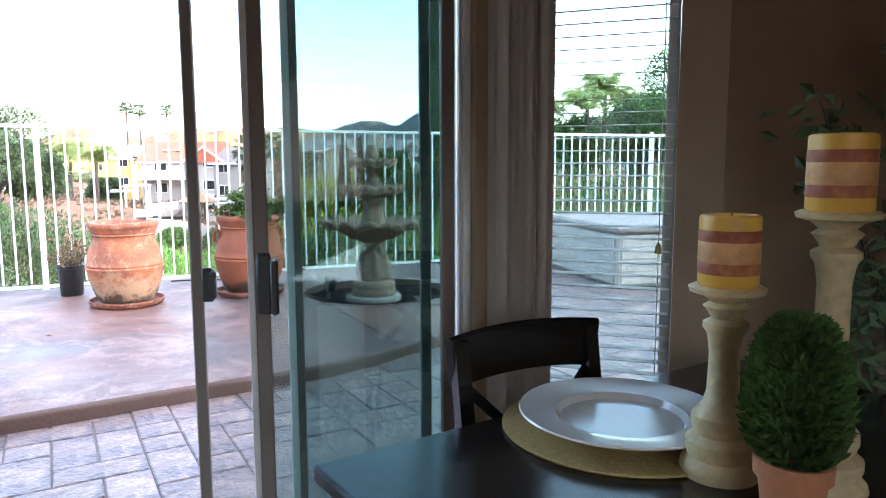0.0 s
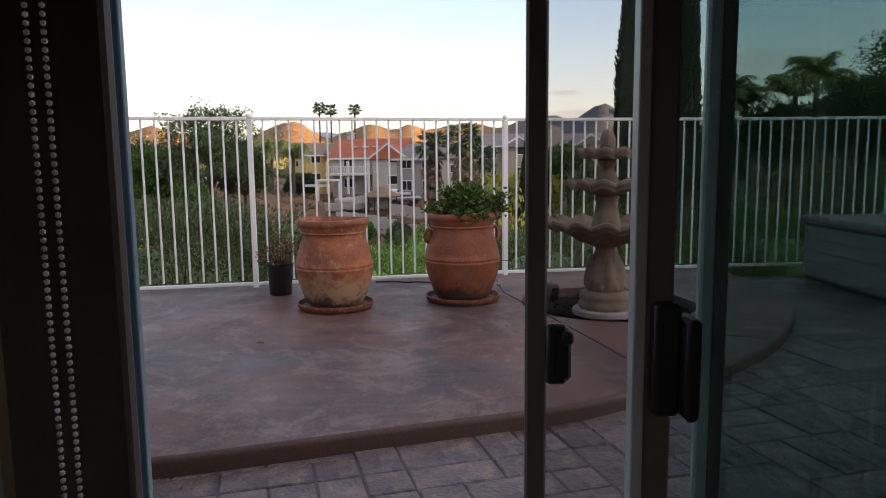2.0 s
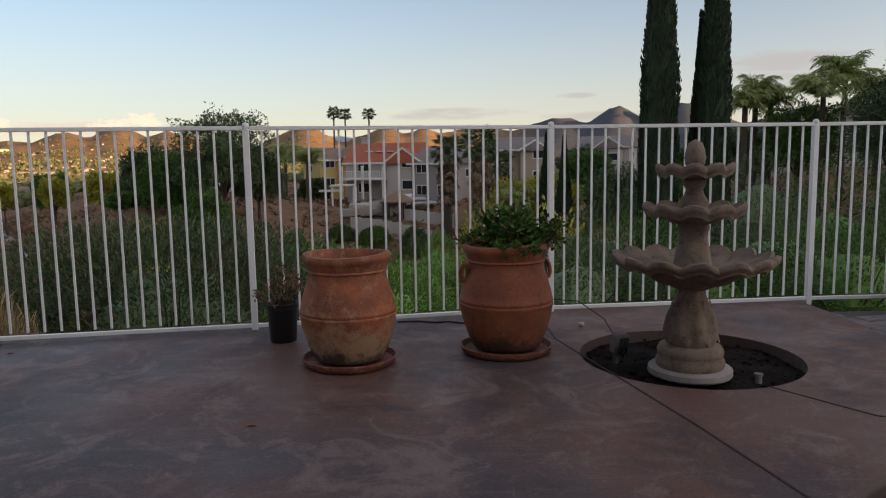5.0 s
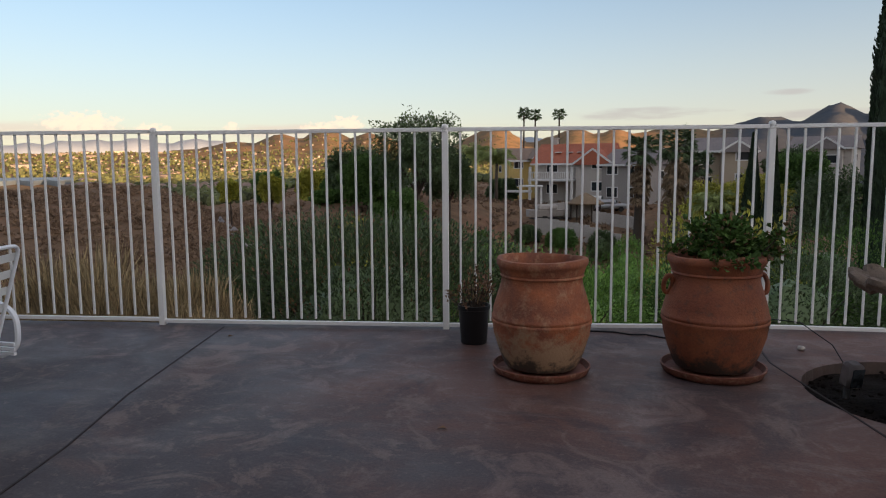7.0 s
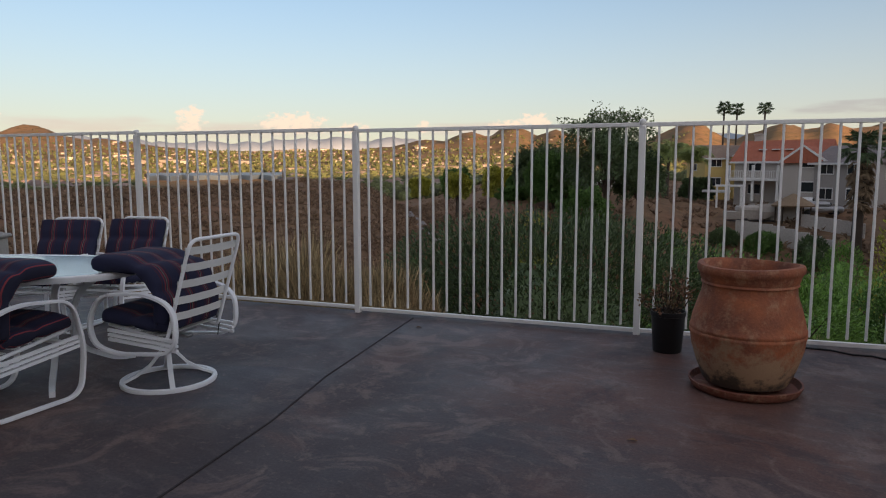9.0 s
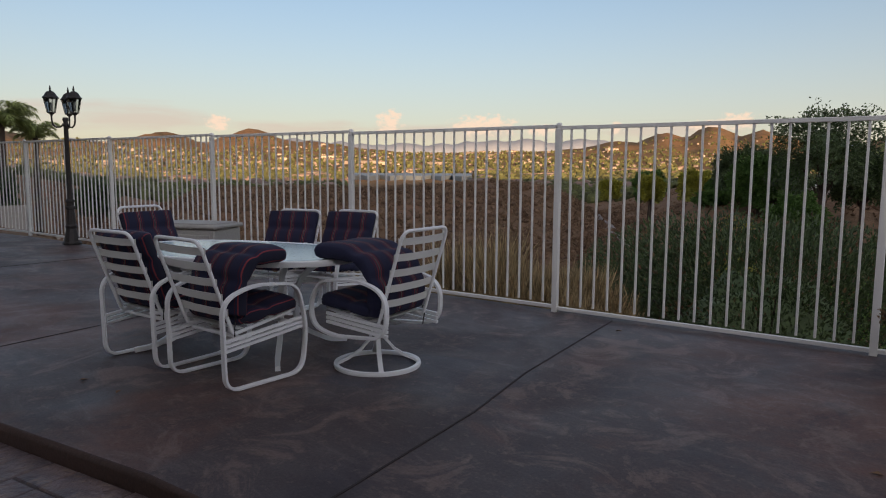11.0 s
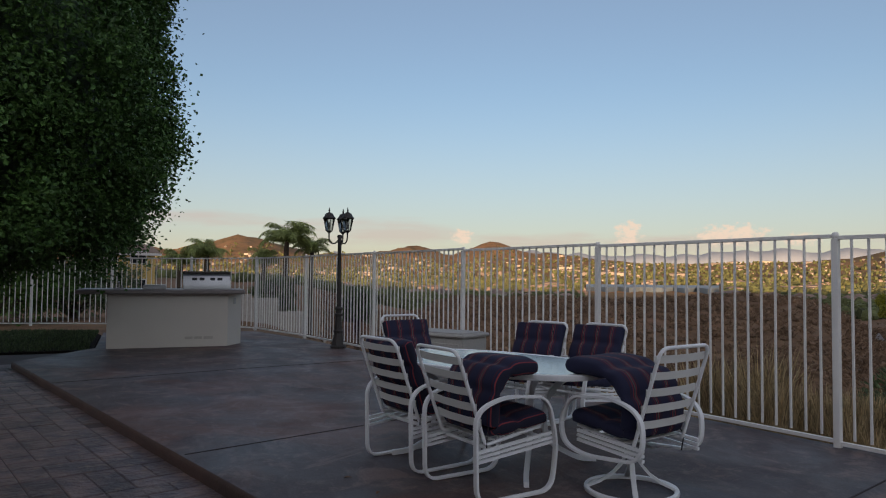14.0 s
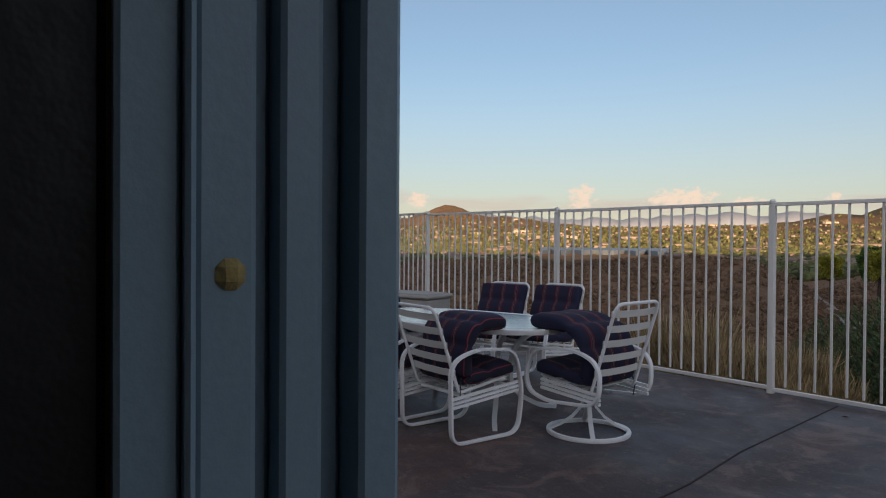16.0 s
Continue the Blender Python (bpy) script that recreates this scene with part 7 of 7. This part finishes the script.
house(-91.5, 80, 6.5, 8, 4.6, 12, M_hs_yel, M_roof_tan, "yellow beige neighbouring house with a tan tile roof", -1.2, 2, False, False, 1.1)
house(-97.5, 62, 8, 7, 1.9, 4, M_hs_white, M_roof_red, "white neighbouring house with a red tile roof", -1.4, 1, False, False, 1.1)

# pergola, terrace walls, parked boat below the red-roofed house
x, y, _ = polar(-9.4, 88)
pg = thing("pergola", pose(x, y, height(x, y), 0, 0, 10), "white flat-roofed patio shelter on the slope", "pergola")
part("roof", Geo().box((0, 0, 2.6), (3.0, 2.4, 0.2), 0.03), M_trim, pg)
for sx in (-1, 1):
    for sy in (-1, 1):
        part("post", Geo().box((sx * 1.3, sy * 1.0, 1.2), (0.22, 0.22, 2.7), 0.02), M_trim, pg)


x, y, _ = polar(-5.0, 79)
pl_ = thing("palapa", pose(x, y, height(x, y)), "thatched round sunshade on the terrace below the house", "sunshade")
part("roof", Geo().lathe([(0.0, 1.7), (2.0, 1.7), (2.05, 1.85), (1.1, 2.45), (0.15, 2.95), (0.0, 3.0)], 18), M_palmdead, pl_, "grey brown thatch")
for a in range(6):
    part("post", Geo().box((1.6 * math.cos(a * 1.047), 1.6 * math.sin(a * 1.047), 0.8), (0.16, 0.16, 2.2), 0.02), M_bark, pl_)


def block_wall(az0, r0, az1, r1, h, lab, dz=0.0):
    n = 8
    g = Geo()
    for k in range(n):
        a, b = k / n, (k + 1) / n
        p, q = polar(az0 + (az1 - az0) * a, r0 + (r1 - r0) * a), polar(az0 + (az1 - az0) * b, r0 + (r1 - r0) * b)
        ln = math.hypot(q[0] - p[0], q[1] - p[1])
        z = (height(p[0], p[1]) + height(q[0], q[1])) / 2 + dz
        g.box((0, 0, h / 2 - 0.5), (ln + 0.06, 0.2, h + 1.0), 0.02, pose((p[0] + q[0]) / 2, (p[1] + q[1]) / 2, z, 0, 0, math.degrees(math.atan2(q[1] - p[1], q[0] - p[0]))))
    return solid("garden_wall", g, M_hs_white, lab, "wall", kind="structure")


block_wall(-8.4, 80, -4.4, 80, 1.7, "white curved garden wall below the house")
block_wall(-4.4, 78, -0.4, 76, 1.3, "low garden terrace wall")
block_wall(-8.8, 74, -2.2, 70, 1.5, "tan retaining wall below the terrace", 0.2)
block_wall(8.2, 62, 12.6, 74, 1.0, "white stepped boundary wall on the slope", 0.3)
block_wall(22, 74, 33, 70, 1.4, "white boundary wall above the green slope")
block_wall(-87.5, 34, -71.5, 36, 1.25, "white block wall along the neighbouring lot")
x, y, _ = polar(-7.8, 79)
bt = thing("parked_boat", pose(x, y, height(x, y), 0, 0, 25), "white covered motor boat parked on the slope", "boat")
part("hull", Geo().sweep([(-2.6, 0, 0.9), (-1.0, 0, 0.85), (1.2, 0, 0.9), (2.8, 0, 1.1)], [(-0.9, 0.4), (-0.55, -0.4), (0.55, -0.4), (0.9, 0.4)], scale=[0.95, 1, 0.9, 0.15]), M_hs_white, bt)
part("cabin", Geo().box((-0.4, 0, 1.55), (2.2, 1.3, 0.6), 0.15), M_hs_white, bt)
part("trailer", Geo().box((0, 0, 0.3), (4.6, 0.9, 0.14), 0.03).box((-0.8, 0.75, 0.3), (0.6, 0.2, 0.6), 0.1).box((-0.8, -0.75, 0.3), (0.6, 0.2, 0.6), 0.1), M_iron, bt)
for k, (az, r, mt_, col) in enumerate([(-4.3, 84, M_trim, "white"), (-3.3, 82, M_steel, "grey"), (-18.2, 84, M_trim, "white")]):
    x, y, _ = polar(az, r)
    c = thing("parked_car", pose(x, y, height(x, y) + 0.1, 0, 0, 20 * k), col + " car parked below the houses", "car")
    part("body", Geo().box((0, 0, 0.62), (4.3, 1.75, 0.6), 0.18).box((-0.2, 0, 1.12), (2.3, 1.5, 0.55), 0.22), mt_, c)
    part("window", Geo().box((-0.2, 0, 1.14), (2.34, 1.3, 0.36), 0.1), M_pane, c)
    for sx in (-1.35, 1.35):
        for sy in (-0.8, 0.8):
            part("wheel", Geo().lathe([(0, -0.1), (0.3, -0.1), (0.32, 0), (0.3, 0.1), (0, 0.1)], 14), M_black, c, m=pose(sx, sy, 0.32, 90, 0, 0))

# ---------------------------------------------------------------- dining nook
DU, DV = (0.936, 0.351), (0.351, -0.936)
DROT = math.degrees(math.atan2(DU[1], DU[0]))
DT = thing("dining_table", pose(2.303 + DU[0] * 0.56 + DV[0] * 0.70, -6.785 + DU[1] * 0.56 + DV[1] * 0.70, ZF, 0, 0, DROT), "espresso stained wooden dining table with a dull sheen", "table")
part("tabletop", Geo().box((0, 0, 0.742), (1.12, 1.40, 0.03), 0.006), M_espresso, DT)
part("apron", Geo().box((0, 0.62, 0.69), (0.96, 0.025, 0.10), 0.003).box((0, -0.62, 0.69), (0.96, 0.025, 0.10), 0.003).box((0.48, 0, 0.69), (0.025, 1.2, 0.10), 0.003).box((-0.48, 0, 0.69), (0.025, 1.2, 0.10), 0.003), M_espresso, DT)
for sx in (-1, 1):
    for sy in (-1, 1):
        part("leg", Geo().box((sx * 0.49, sy * 0.63, 0.37), (0.075, 0.075, 0.74), 0.006), M_espresso, DT)


def dining_chair(m, label):
    c = thing("dining_chair", m, label, "chair", "chairs round the dining table")
    w = 0.165
    for sx in (-1, 1):
        part("back_post", Geo().sweep([(sx * w, 0.0, 0.0), (sx * w, 0.0, 0.45), (sx * w, 0.02, 0.70), (sx * w, 0.055, 0.93)], [(-0.016, -0.014), (0.016, -0.014), (0.016, 0.014), (-0.016, 0.014)], up=(0, 1, 0)), M_espresso, c)
        part("front_leg", Geo().box((sx * w, -0.36, 0.215), (0.032, 0.032, 0.43), 0.004), M_espresso, c)
        t = [(sx * (w - 0.008), 0.042, 0.83), (0.0, 0.018, 0.665), (-sx * (w - 0.01), 0.004, 0.50)]
        part("cross_brace", Geo().sweep(t, [(-0.011, -0.007), (0.011, -0.007), (0.011, 0.007), (-0.011, 0.007)], up=(0, 1, 0)), M_espresso, c)
    rail = [(x, 0.052 + 0.022 * (1 - (x / 0.19) ** 2), 0.885 + 0.012 * (1 - (x / 0.19) ** 2)) for x in [-0.185 + 0.37 * i / 12 for i in range(13)]]
    part("top_rail", Geo().sweep(rail, [(-0.011, -0.055), (0.011, -0.055), (0.011, 0.05), (0.004, 0.057), (-0.011, 0.05)]), M_espresso, c, smooth=40)
    part("lower_rail", Geo().box((0, 0.004, 0.50), (0.31, 0.02, 0.035), 0.004), M_espresso, c)
    part("seat", Geo().box((0, -0.18, 0.44), (0.37, 0.40, 0.035), 0.01), M_espresso, c)
    return c


dining_chair(pose(2.786, -6.556, ZF, 0, 0, 14) @ Matrix.Diagonal((1, 1, 0.945, 1)), "dark espresso dining chair with an X-shaped back pushed under the table")
TZD = ZF + 0.757


def place_setting(x, y):
    solid("placemat", Geo().lathe([(0.0, 0.0), (0.20, 0.0), (0.205, 0.003), (0.205, 0.006)] + [(0.205 - 0.006 * i, 0.0075 if i % 2 else 0.0055) for i in range(32)] + [(0.0, 0.007)], 64, (0, 0, 0)), M_straw, "round golden ribbed woven placemat on the dining table", "placemat", "place settings", smooth=60, m=pose(x, y, TZD) @ Matrix.Diagonal((1.05, 1.05, 1, 1)))
    solid("dinner_plate", Geo().lathe([(0.0, 0.004), (0.095, 0.004), (0.10, 0.0), (0.105, 0.004), (0.115, 0.010), (0.17, 0.022), (0.176, 0.026), (0.174, 0.029), (0.168, 0.027), (0.118, 0.020), (0.112, 0.0195), (0.104, 0.008), (0.0, 0.007)], 72), M_china, "glossy white wide-rimmed dinner plate on a placemat", "plate", "place settings", smooth=50, m=pose(x, y, TZD + 0.008) @ Matrix.Diagonal((1.05, 1.05, 1, 1)))


place_setting(2.858, -6.762)
place_setting(3.44, -7.09)


def candlestick(x, y, h, label):
    c = thing("candlestick", pose(x, y, TZD), label, "candlestick", "turned candlesticks on the dining table")
    prof = [(0.0, 0.0), (0.056, 0.0), (0.06, 0.012), (0.058, 0.02), (0.048, 0.03), (0.052, 0.042), (0.052, 0.055), (0.04, 0.066), (0.045, 0.08), (0.044, 0.095), (0.03, 0.112), (0.024, 0.13)]
    top = [(0.022, -0.105), (0.026, -0.075), (0.033, -0.065), (0.033, -0.057), (0.021, -0.05), (0.027, -0.04), (0.034, -0.032), (0.024, -0.025), (0.034, -0.016), (0.054, -0.01), (0.056, -0.003), (0.05, 0.0), (0.0, 0.0)]
    part("base", Geo().lathe(prof[:8] + [(0.0, 0.067)], 32), M_cream, c, smooth=35)
    part("stem", Geo().lathe([(0.0, 0.064)] + prof[7:] + [(r, h + z) for r, z in top[:8]] + [(0.0, h - 0.024)], 32), M_cream, c, "cream turned wood", smooth=35)
    part("cup", Geo().lathe([(0.0, h - 0.027)] + [(r, h + z) for r, z in top[7:]], 32), M_cream, c, smooth=35)
    cd = solid("pillar_candle", Geo().lathe([(0.0, 0.0), (0.042, 0.0), (0.0435, 0.003), (0.0435, 0.100), (0.0425, 0.104), (0.037, 0.106), (0.033, 0.098), (0.0, 0.096)], 40), M_wax, "amber pillar candle with red and orange label bands", "candle", "pillar candles", smooth=50, m=pose(x, y, TZD + h))
    for z0, z1, mt_ in ((0.067, 0.084, M_waxband), (0.036, 0.067, M_waxpale), (0.019, 0.036, M_waxband)):
        part("label_band", Geo().lathe([(0.0438, z0), (0.0442, z0 + 0.001), (0.0442, z1 - 0.001), (0.0438, z1)], 40), mt_, cd, smooth=60)
    part("wick", Geo().tube([(0, 0, 0.096), (0.001, 0, 0.104), (0.003, 0, 0.108)], 0.001, 5), M_black, cd)


candlestick(2.913, -6.972, 0.295, "short cream turned wooden candlestick holding a pillar candle")
candlestick(3.019, -7.062, 0.41, "tall cream turned wooden candlestick holding a pillar candle")
tp = thing("topiary", pose(2.893, -7.147, TZD) @ Matrix.Scale(0.90, 4), "small boxwood topiary in a terracotta pot on the dining table", "plant")
part("pot", Geo().lathe([(0.0, 0.0), (0.036, 0.0), (0.047, 0.085), (0.053, 0.086), (0.054, 0.112), (0.048, 0.112), (0.044, 0.1), (0.0, 0.1)], 28), M_clay, tp, "little terracotta pot", smooth=45)
rb = random.Random(77)
g = Geo()
g.blob((0, 0, 0.20), 0.048, rb, 1.6, 0.1, 10, 7)
for i in range(3600):
    v, u = rb.uniform(-1, 1), rb.uniform(0, 6.283)
    rr = 0.066 * (math.sqrt(max(1 - v * v, 0)) ** 0.7) * (1.08 - 0.28 * (v + 1) / 2) * rb.uniform(0.72, 1.0)
    g.leaf((rr * math.cos(u), rr * math.sin(u), 0.205 + 0.105 * v), (math.cos(u), math.sin(u), rb.uniform(0.2, 1.4)), 0.009, 0.021, 0.2, rb)
part("foliage", g, M_leaf, tp)

# artificial ficus in the corner
fi = thing("house_plant", pose(3.72, -6.62, ZF), "tall leafy artificial ficus in a dark pot in the room corner", "plant")
part("pot", Geo().lathe([(0.0, 0.0), (0.11, 0.0), (0.14, 0.26), (0.15, 0.27), (0.15, 0.30), (0.13, 0.30), (0.125, 0.27), (0.0, 0.27)], 24), M_espresso, fi, smooth=45)
st, lf = Geo(), Geo()
rb = random.Random(78)
for k in range(26):
    a, rr, zt = rb.uniform(0, 6.283), rb.uniform(0.05, 0.32), rb.uniform(0.7, 1.72)
    e = Vector((rr * math.cos(a), rr * 0.7 * math.sin(a), zt))
    st.tube([(0, 0, 0.26), (e.x * 0.35, e.y * 0.35, zt * 0.6), e], 0.006, 5, scale=[1.4, 1, 0.3])
    for j in range(34):
        t = rb.uniform(0.0, 0.34)
        p = e - Vector((e.x * t * 0.5, e.y * t * 0.5, t * 0.6)) + Vector((rb.gauss(0, 0.035), rb.gauss(0, 0.035), rb.gauss(0, 0.03)))
        lf.leaf(p, (rb.uniform(-1, 1), rb.uniform(-1, 1), rb.uniform(-0.9, 0.3)), 0.026, 0.055, 0.15, rb)
part("branches", st, M_bark, fi)
part("foliage", lf, M_leaf_dk, fi)

# ---------------------------------------------------------------- small things outdoors
fl = thing("flood_light", pose(2.80, -0.92, -0.065, 0, 0, 25), "small grey garden spotlight on a stake in the soil bed", "garden light")
part("stake", Geo().tube([(0, 0, -0.05), (0, 0, 0.09)], 0.018, 8), M_steel, fl)
part("head", Geo().box((0, 0, 0.17), (0.10, 0.10, 0.16), 0.02, pose(0, 0, 0, 12, 0, 0)), M_roof_gr, fl, "grey metal lamp head", smooth=40)
part("lens", Geo().box((0, -0.052, 0.17), (0.078, 0.008, 0.12), 0.003, pose(0, 0, 0, 12, 0, 0)), M_pane, fl)
solid("cable", Geo().tube([(2.82, -0.9, -0.09), (2.85, -0.78, 0.06), (2.78, -0.62, 0.20), (2.62, -0.45, 0.30), (2.42, -0.36, 0.30), (2.28, -0.33, 0.22)], 0.004, 6), M_black, "thin black cable arching from the soil bed to the pot", "cable", smooth=80)
solid("hose", Geo().tube([(1.18, 0.20, 0.007), (1.36, 0.22, 0.007), (1.5, 0.16, 0.007), (1.62, 0.19, 0.007), (1.75, 0.12, 0.007), (1.86, 0.10, 0.007), (1.93, 0.02, 0.007)], 0.007, 8), M_black, "short black irrigation hose lying on the concrete", "hose", smooth=80)
solid("sprinkler_head", Geo().lathe([(0.0, 0.0), (0.022, 0.0), (0.022, 0.05), (0.028, 0.052), (0.028, 0.065), (0.0, 0.068)], 14), M_roof_gr, "small sprinkler head in the soil", "sprinkler", smooth=45, m=pose(3.62, -1.32, -0.075))
for k, (x, y, s) in enumerate([(2.72, 0.0, 0.028), (2.42, -0.02, 0.02)]):
    solid("pebble", Geo().blob((0, 0, s * 0.6), s, random.Random(k), 0.65, 0.12, 9, 6), M_hs_white, "white pebble lying on the concrete slab", "stone", smooth=80, m=pose(x, y, 0))
for k, (x, y, a) in enumerate([(-1.62, -0.72, 20), (-3.1, -4.3, 70), (-2.72, -4.22, 130), (-5.9, -4.4, 10), (0.62, -2.2, 200)]):
    solid("fallen_leaf", Geo().add([(-0.03, 0, 0.003), (-0.008, 0.014, 0.012), (0.03, 0, 0.006), (-0.005, -0.015, 0.014), (0.0, 0.0, 0.004)], [(0, 4, 1), (1, 4, 2), (2, 4, 3), (3, 4, 0)]), M_leaf_red, "small curled brown leaf lying on the concrete", "leaf", "fallen leaves", m=pose(x, y, 0, 0, 0, a))
gch = Geo()
rs_ = random.Random(5)
for i in range(260):
    a, q = rs_.uniform(0, 6.283), 0.7 * math.sqrt(rs_.random())
    gch.blob((3.30 + q * math.cos(a), -0.93 + q * math.sin(a), -0.058), rs_.uniform(0.006, 0.02), rs_, 0.6, 0.3, 5, 4)
solid("soil_clods", gch, M_clod, "crumbs of dark soil and bark in the bed", "soil", kind="stuff")
# lawn strip at the far corner
lw = Geo()
rl = random.Random(6)
for i in range(22000):
    x, y = rl.uniform(-18.2, -12.9), rl.uniform(-11.5, -6.35)
    if outside(x, y) < -0.25:
        lw.leaf((x, y, -0.1), (rl.uniform(-0.5, 0.5), rl.uniform(-0.5, 0.5), 1), 0.014, rl.uniform(0.05, 0.12), 0.1, rl)
solid("lawn", lw, M_leaf_dk, "rough green lawn beside the barbecue", "grass", kind="stuff")
solid("lawn_ground", Geo().prism([(-19.0, -12.0), (-12.8, -12.0), (-12.8, -6.25), (-16.3, -6.25), (-17.9, -6.6)], -0.3, -0.06), M_soil, "bare dark earth under the lawn", "ground", kind="structure")

# ---------------------------------------------------------------- stamped paving
ZT = -0.09
TROTP = 15.8


def build_paving():
    slab_poly = EDGE + [(4.96, 0.85), (2.5, 0.6), (0, 0), (-5, -0.95), (-12, -2.2), (-15.5, -3.0), (-16.2, -6.2), (-12.6, -6.2)]
    rng = random.Random(3)
    U = 0.195
    ca, sa = math.cos(radians(TROTP)), math.sin(radians(TROTP))
    NX, NY = 142, 69
    x0, y0 = -14.0, -9.0
    used = [[False] * NY for _ in range(NX)]
    meshes = {}
    base = tagged(part("paving", Geo().prism([(-16.5, -11.5), (-1.7, -11.5), (-1.7, -6.2), (0.6, -6.2), (1.3, WY1 - 0.02), (2.92, WY1 - 0.02), (3.6, -6.3), (5.4, -6.3), (5.4, -11.5), (12.4, -11.5), (12.4, 1.0), (5.02, 0.88), (-16.5, -3.6)], -0.28, ZT - 0.006), M_grout), "purple brown stamped concrete paving in a slate pattern", "paving", kind="structure")
    rest = Geo()
    count = 0
    for i in range(NX):
        for j in range(NY):
            if used[i][j]:
                continue
            opts = [(1, 1), (1, 1), (2, 1), (2, 1), (1, 2), (2, 2), (1, 2), (1, 1)]
            rng.shuffle(opts)
            for a, b in opts + [(1, 1)]:
                if i + a <= NX and j + b <= NY and not any(used[i + p][j + q] for p in range(a) for q in range(b)):
                    break
            for p in range(a):
                for q in range(b):
                    used[i + p][j + q] = True
            u, v = (i + a / 2) * U, (j + b / 2) * U
            x, y = x0 + 4.0 + u * ca - v * sa, y0 - 3.0 + u * sa + v * ca
            if in_poly(x, y, slab_poly) and min(math.hypot(x - ex, y - ey) for ex, ey in smooth_line(EDGE, 8)) > 0.45:
                continue
            if x < -16.2 or x > 12 or y > 0.75 - 0.0 * x or y < -11.2 or (-1.9 < x < 5.6 and y < -6.1 + (0.28 if 0.9 < x < 3.3 else 0)) or (-13 > x and y < -6.2):
                continue
            if outside(x, y) > -0.12 and x < 4.9:
                continue
            if x < -12.8 and y < -7:
                continue
            dz = rng.uniform(-0.003, 0.003)
            m = pose(x, y, ZT - 0.02 + dz, rng.uniform(-0.35, 0.35), rng.uniform(-0.35, 0.35), TROTP)
            if (a, b) not in meshes:
                meshes[(a, b)] = mesh_of("paver", Geo().box((0, 0, 0), (a * U - 0.007, b * U - 0.007, 0.04), 0.006), M_tile)
            if -3.6 < x < 5.2 and y > -6.2 and count < 300:
                part("paver", meshes[(a, b)], None, base, m=m)
                count += 1
            else:
                rest.box((0, 0, 0), (a * U - 0.007, b * U - 0.007, 0.04), 0.006, m)
    tagged(part("far_pavers", rest, M_tile_far, base), kind="stuff")


build_paving()
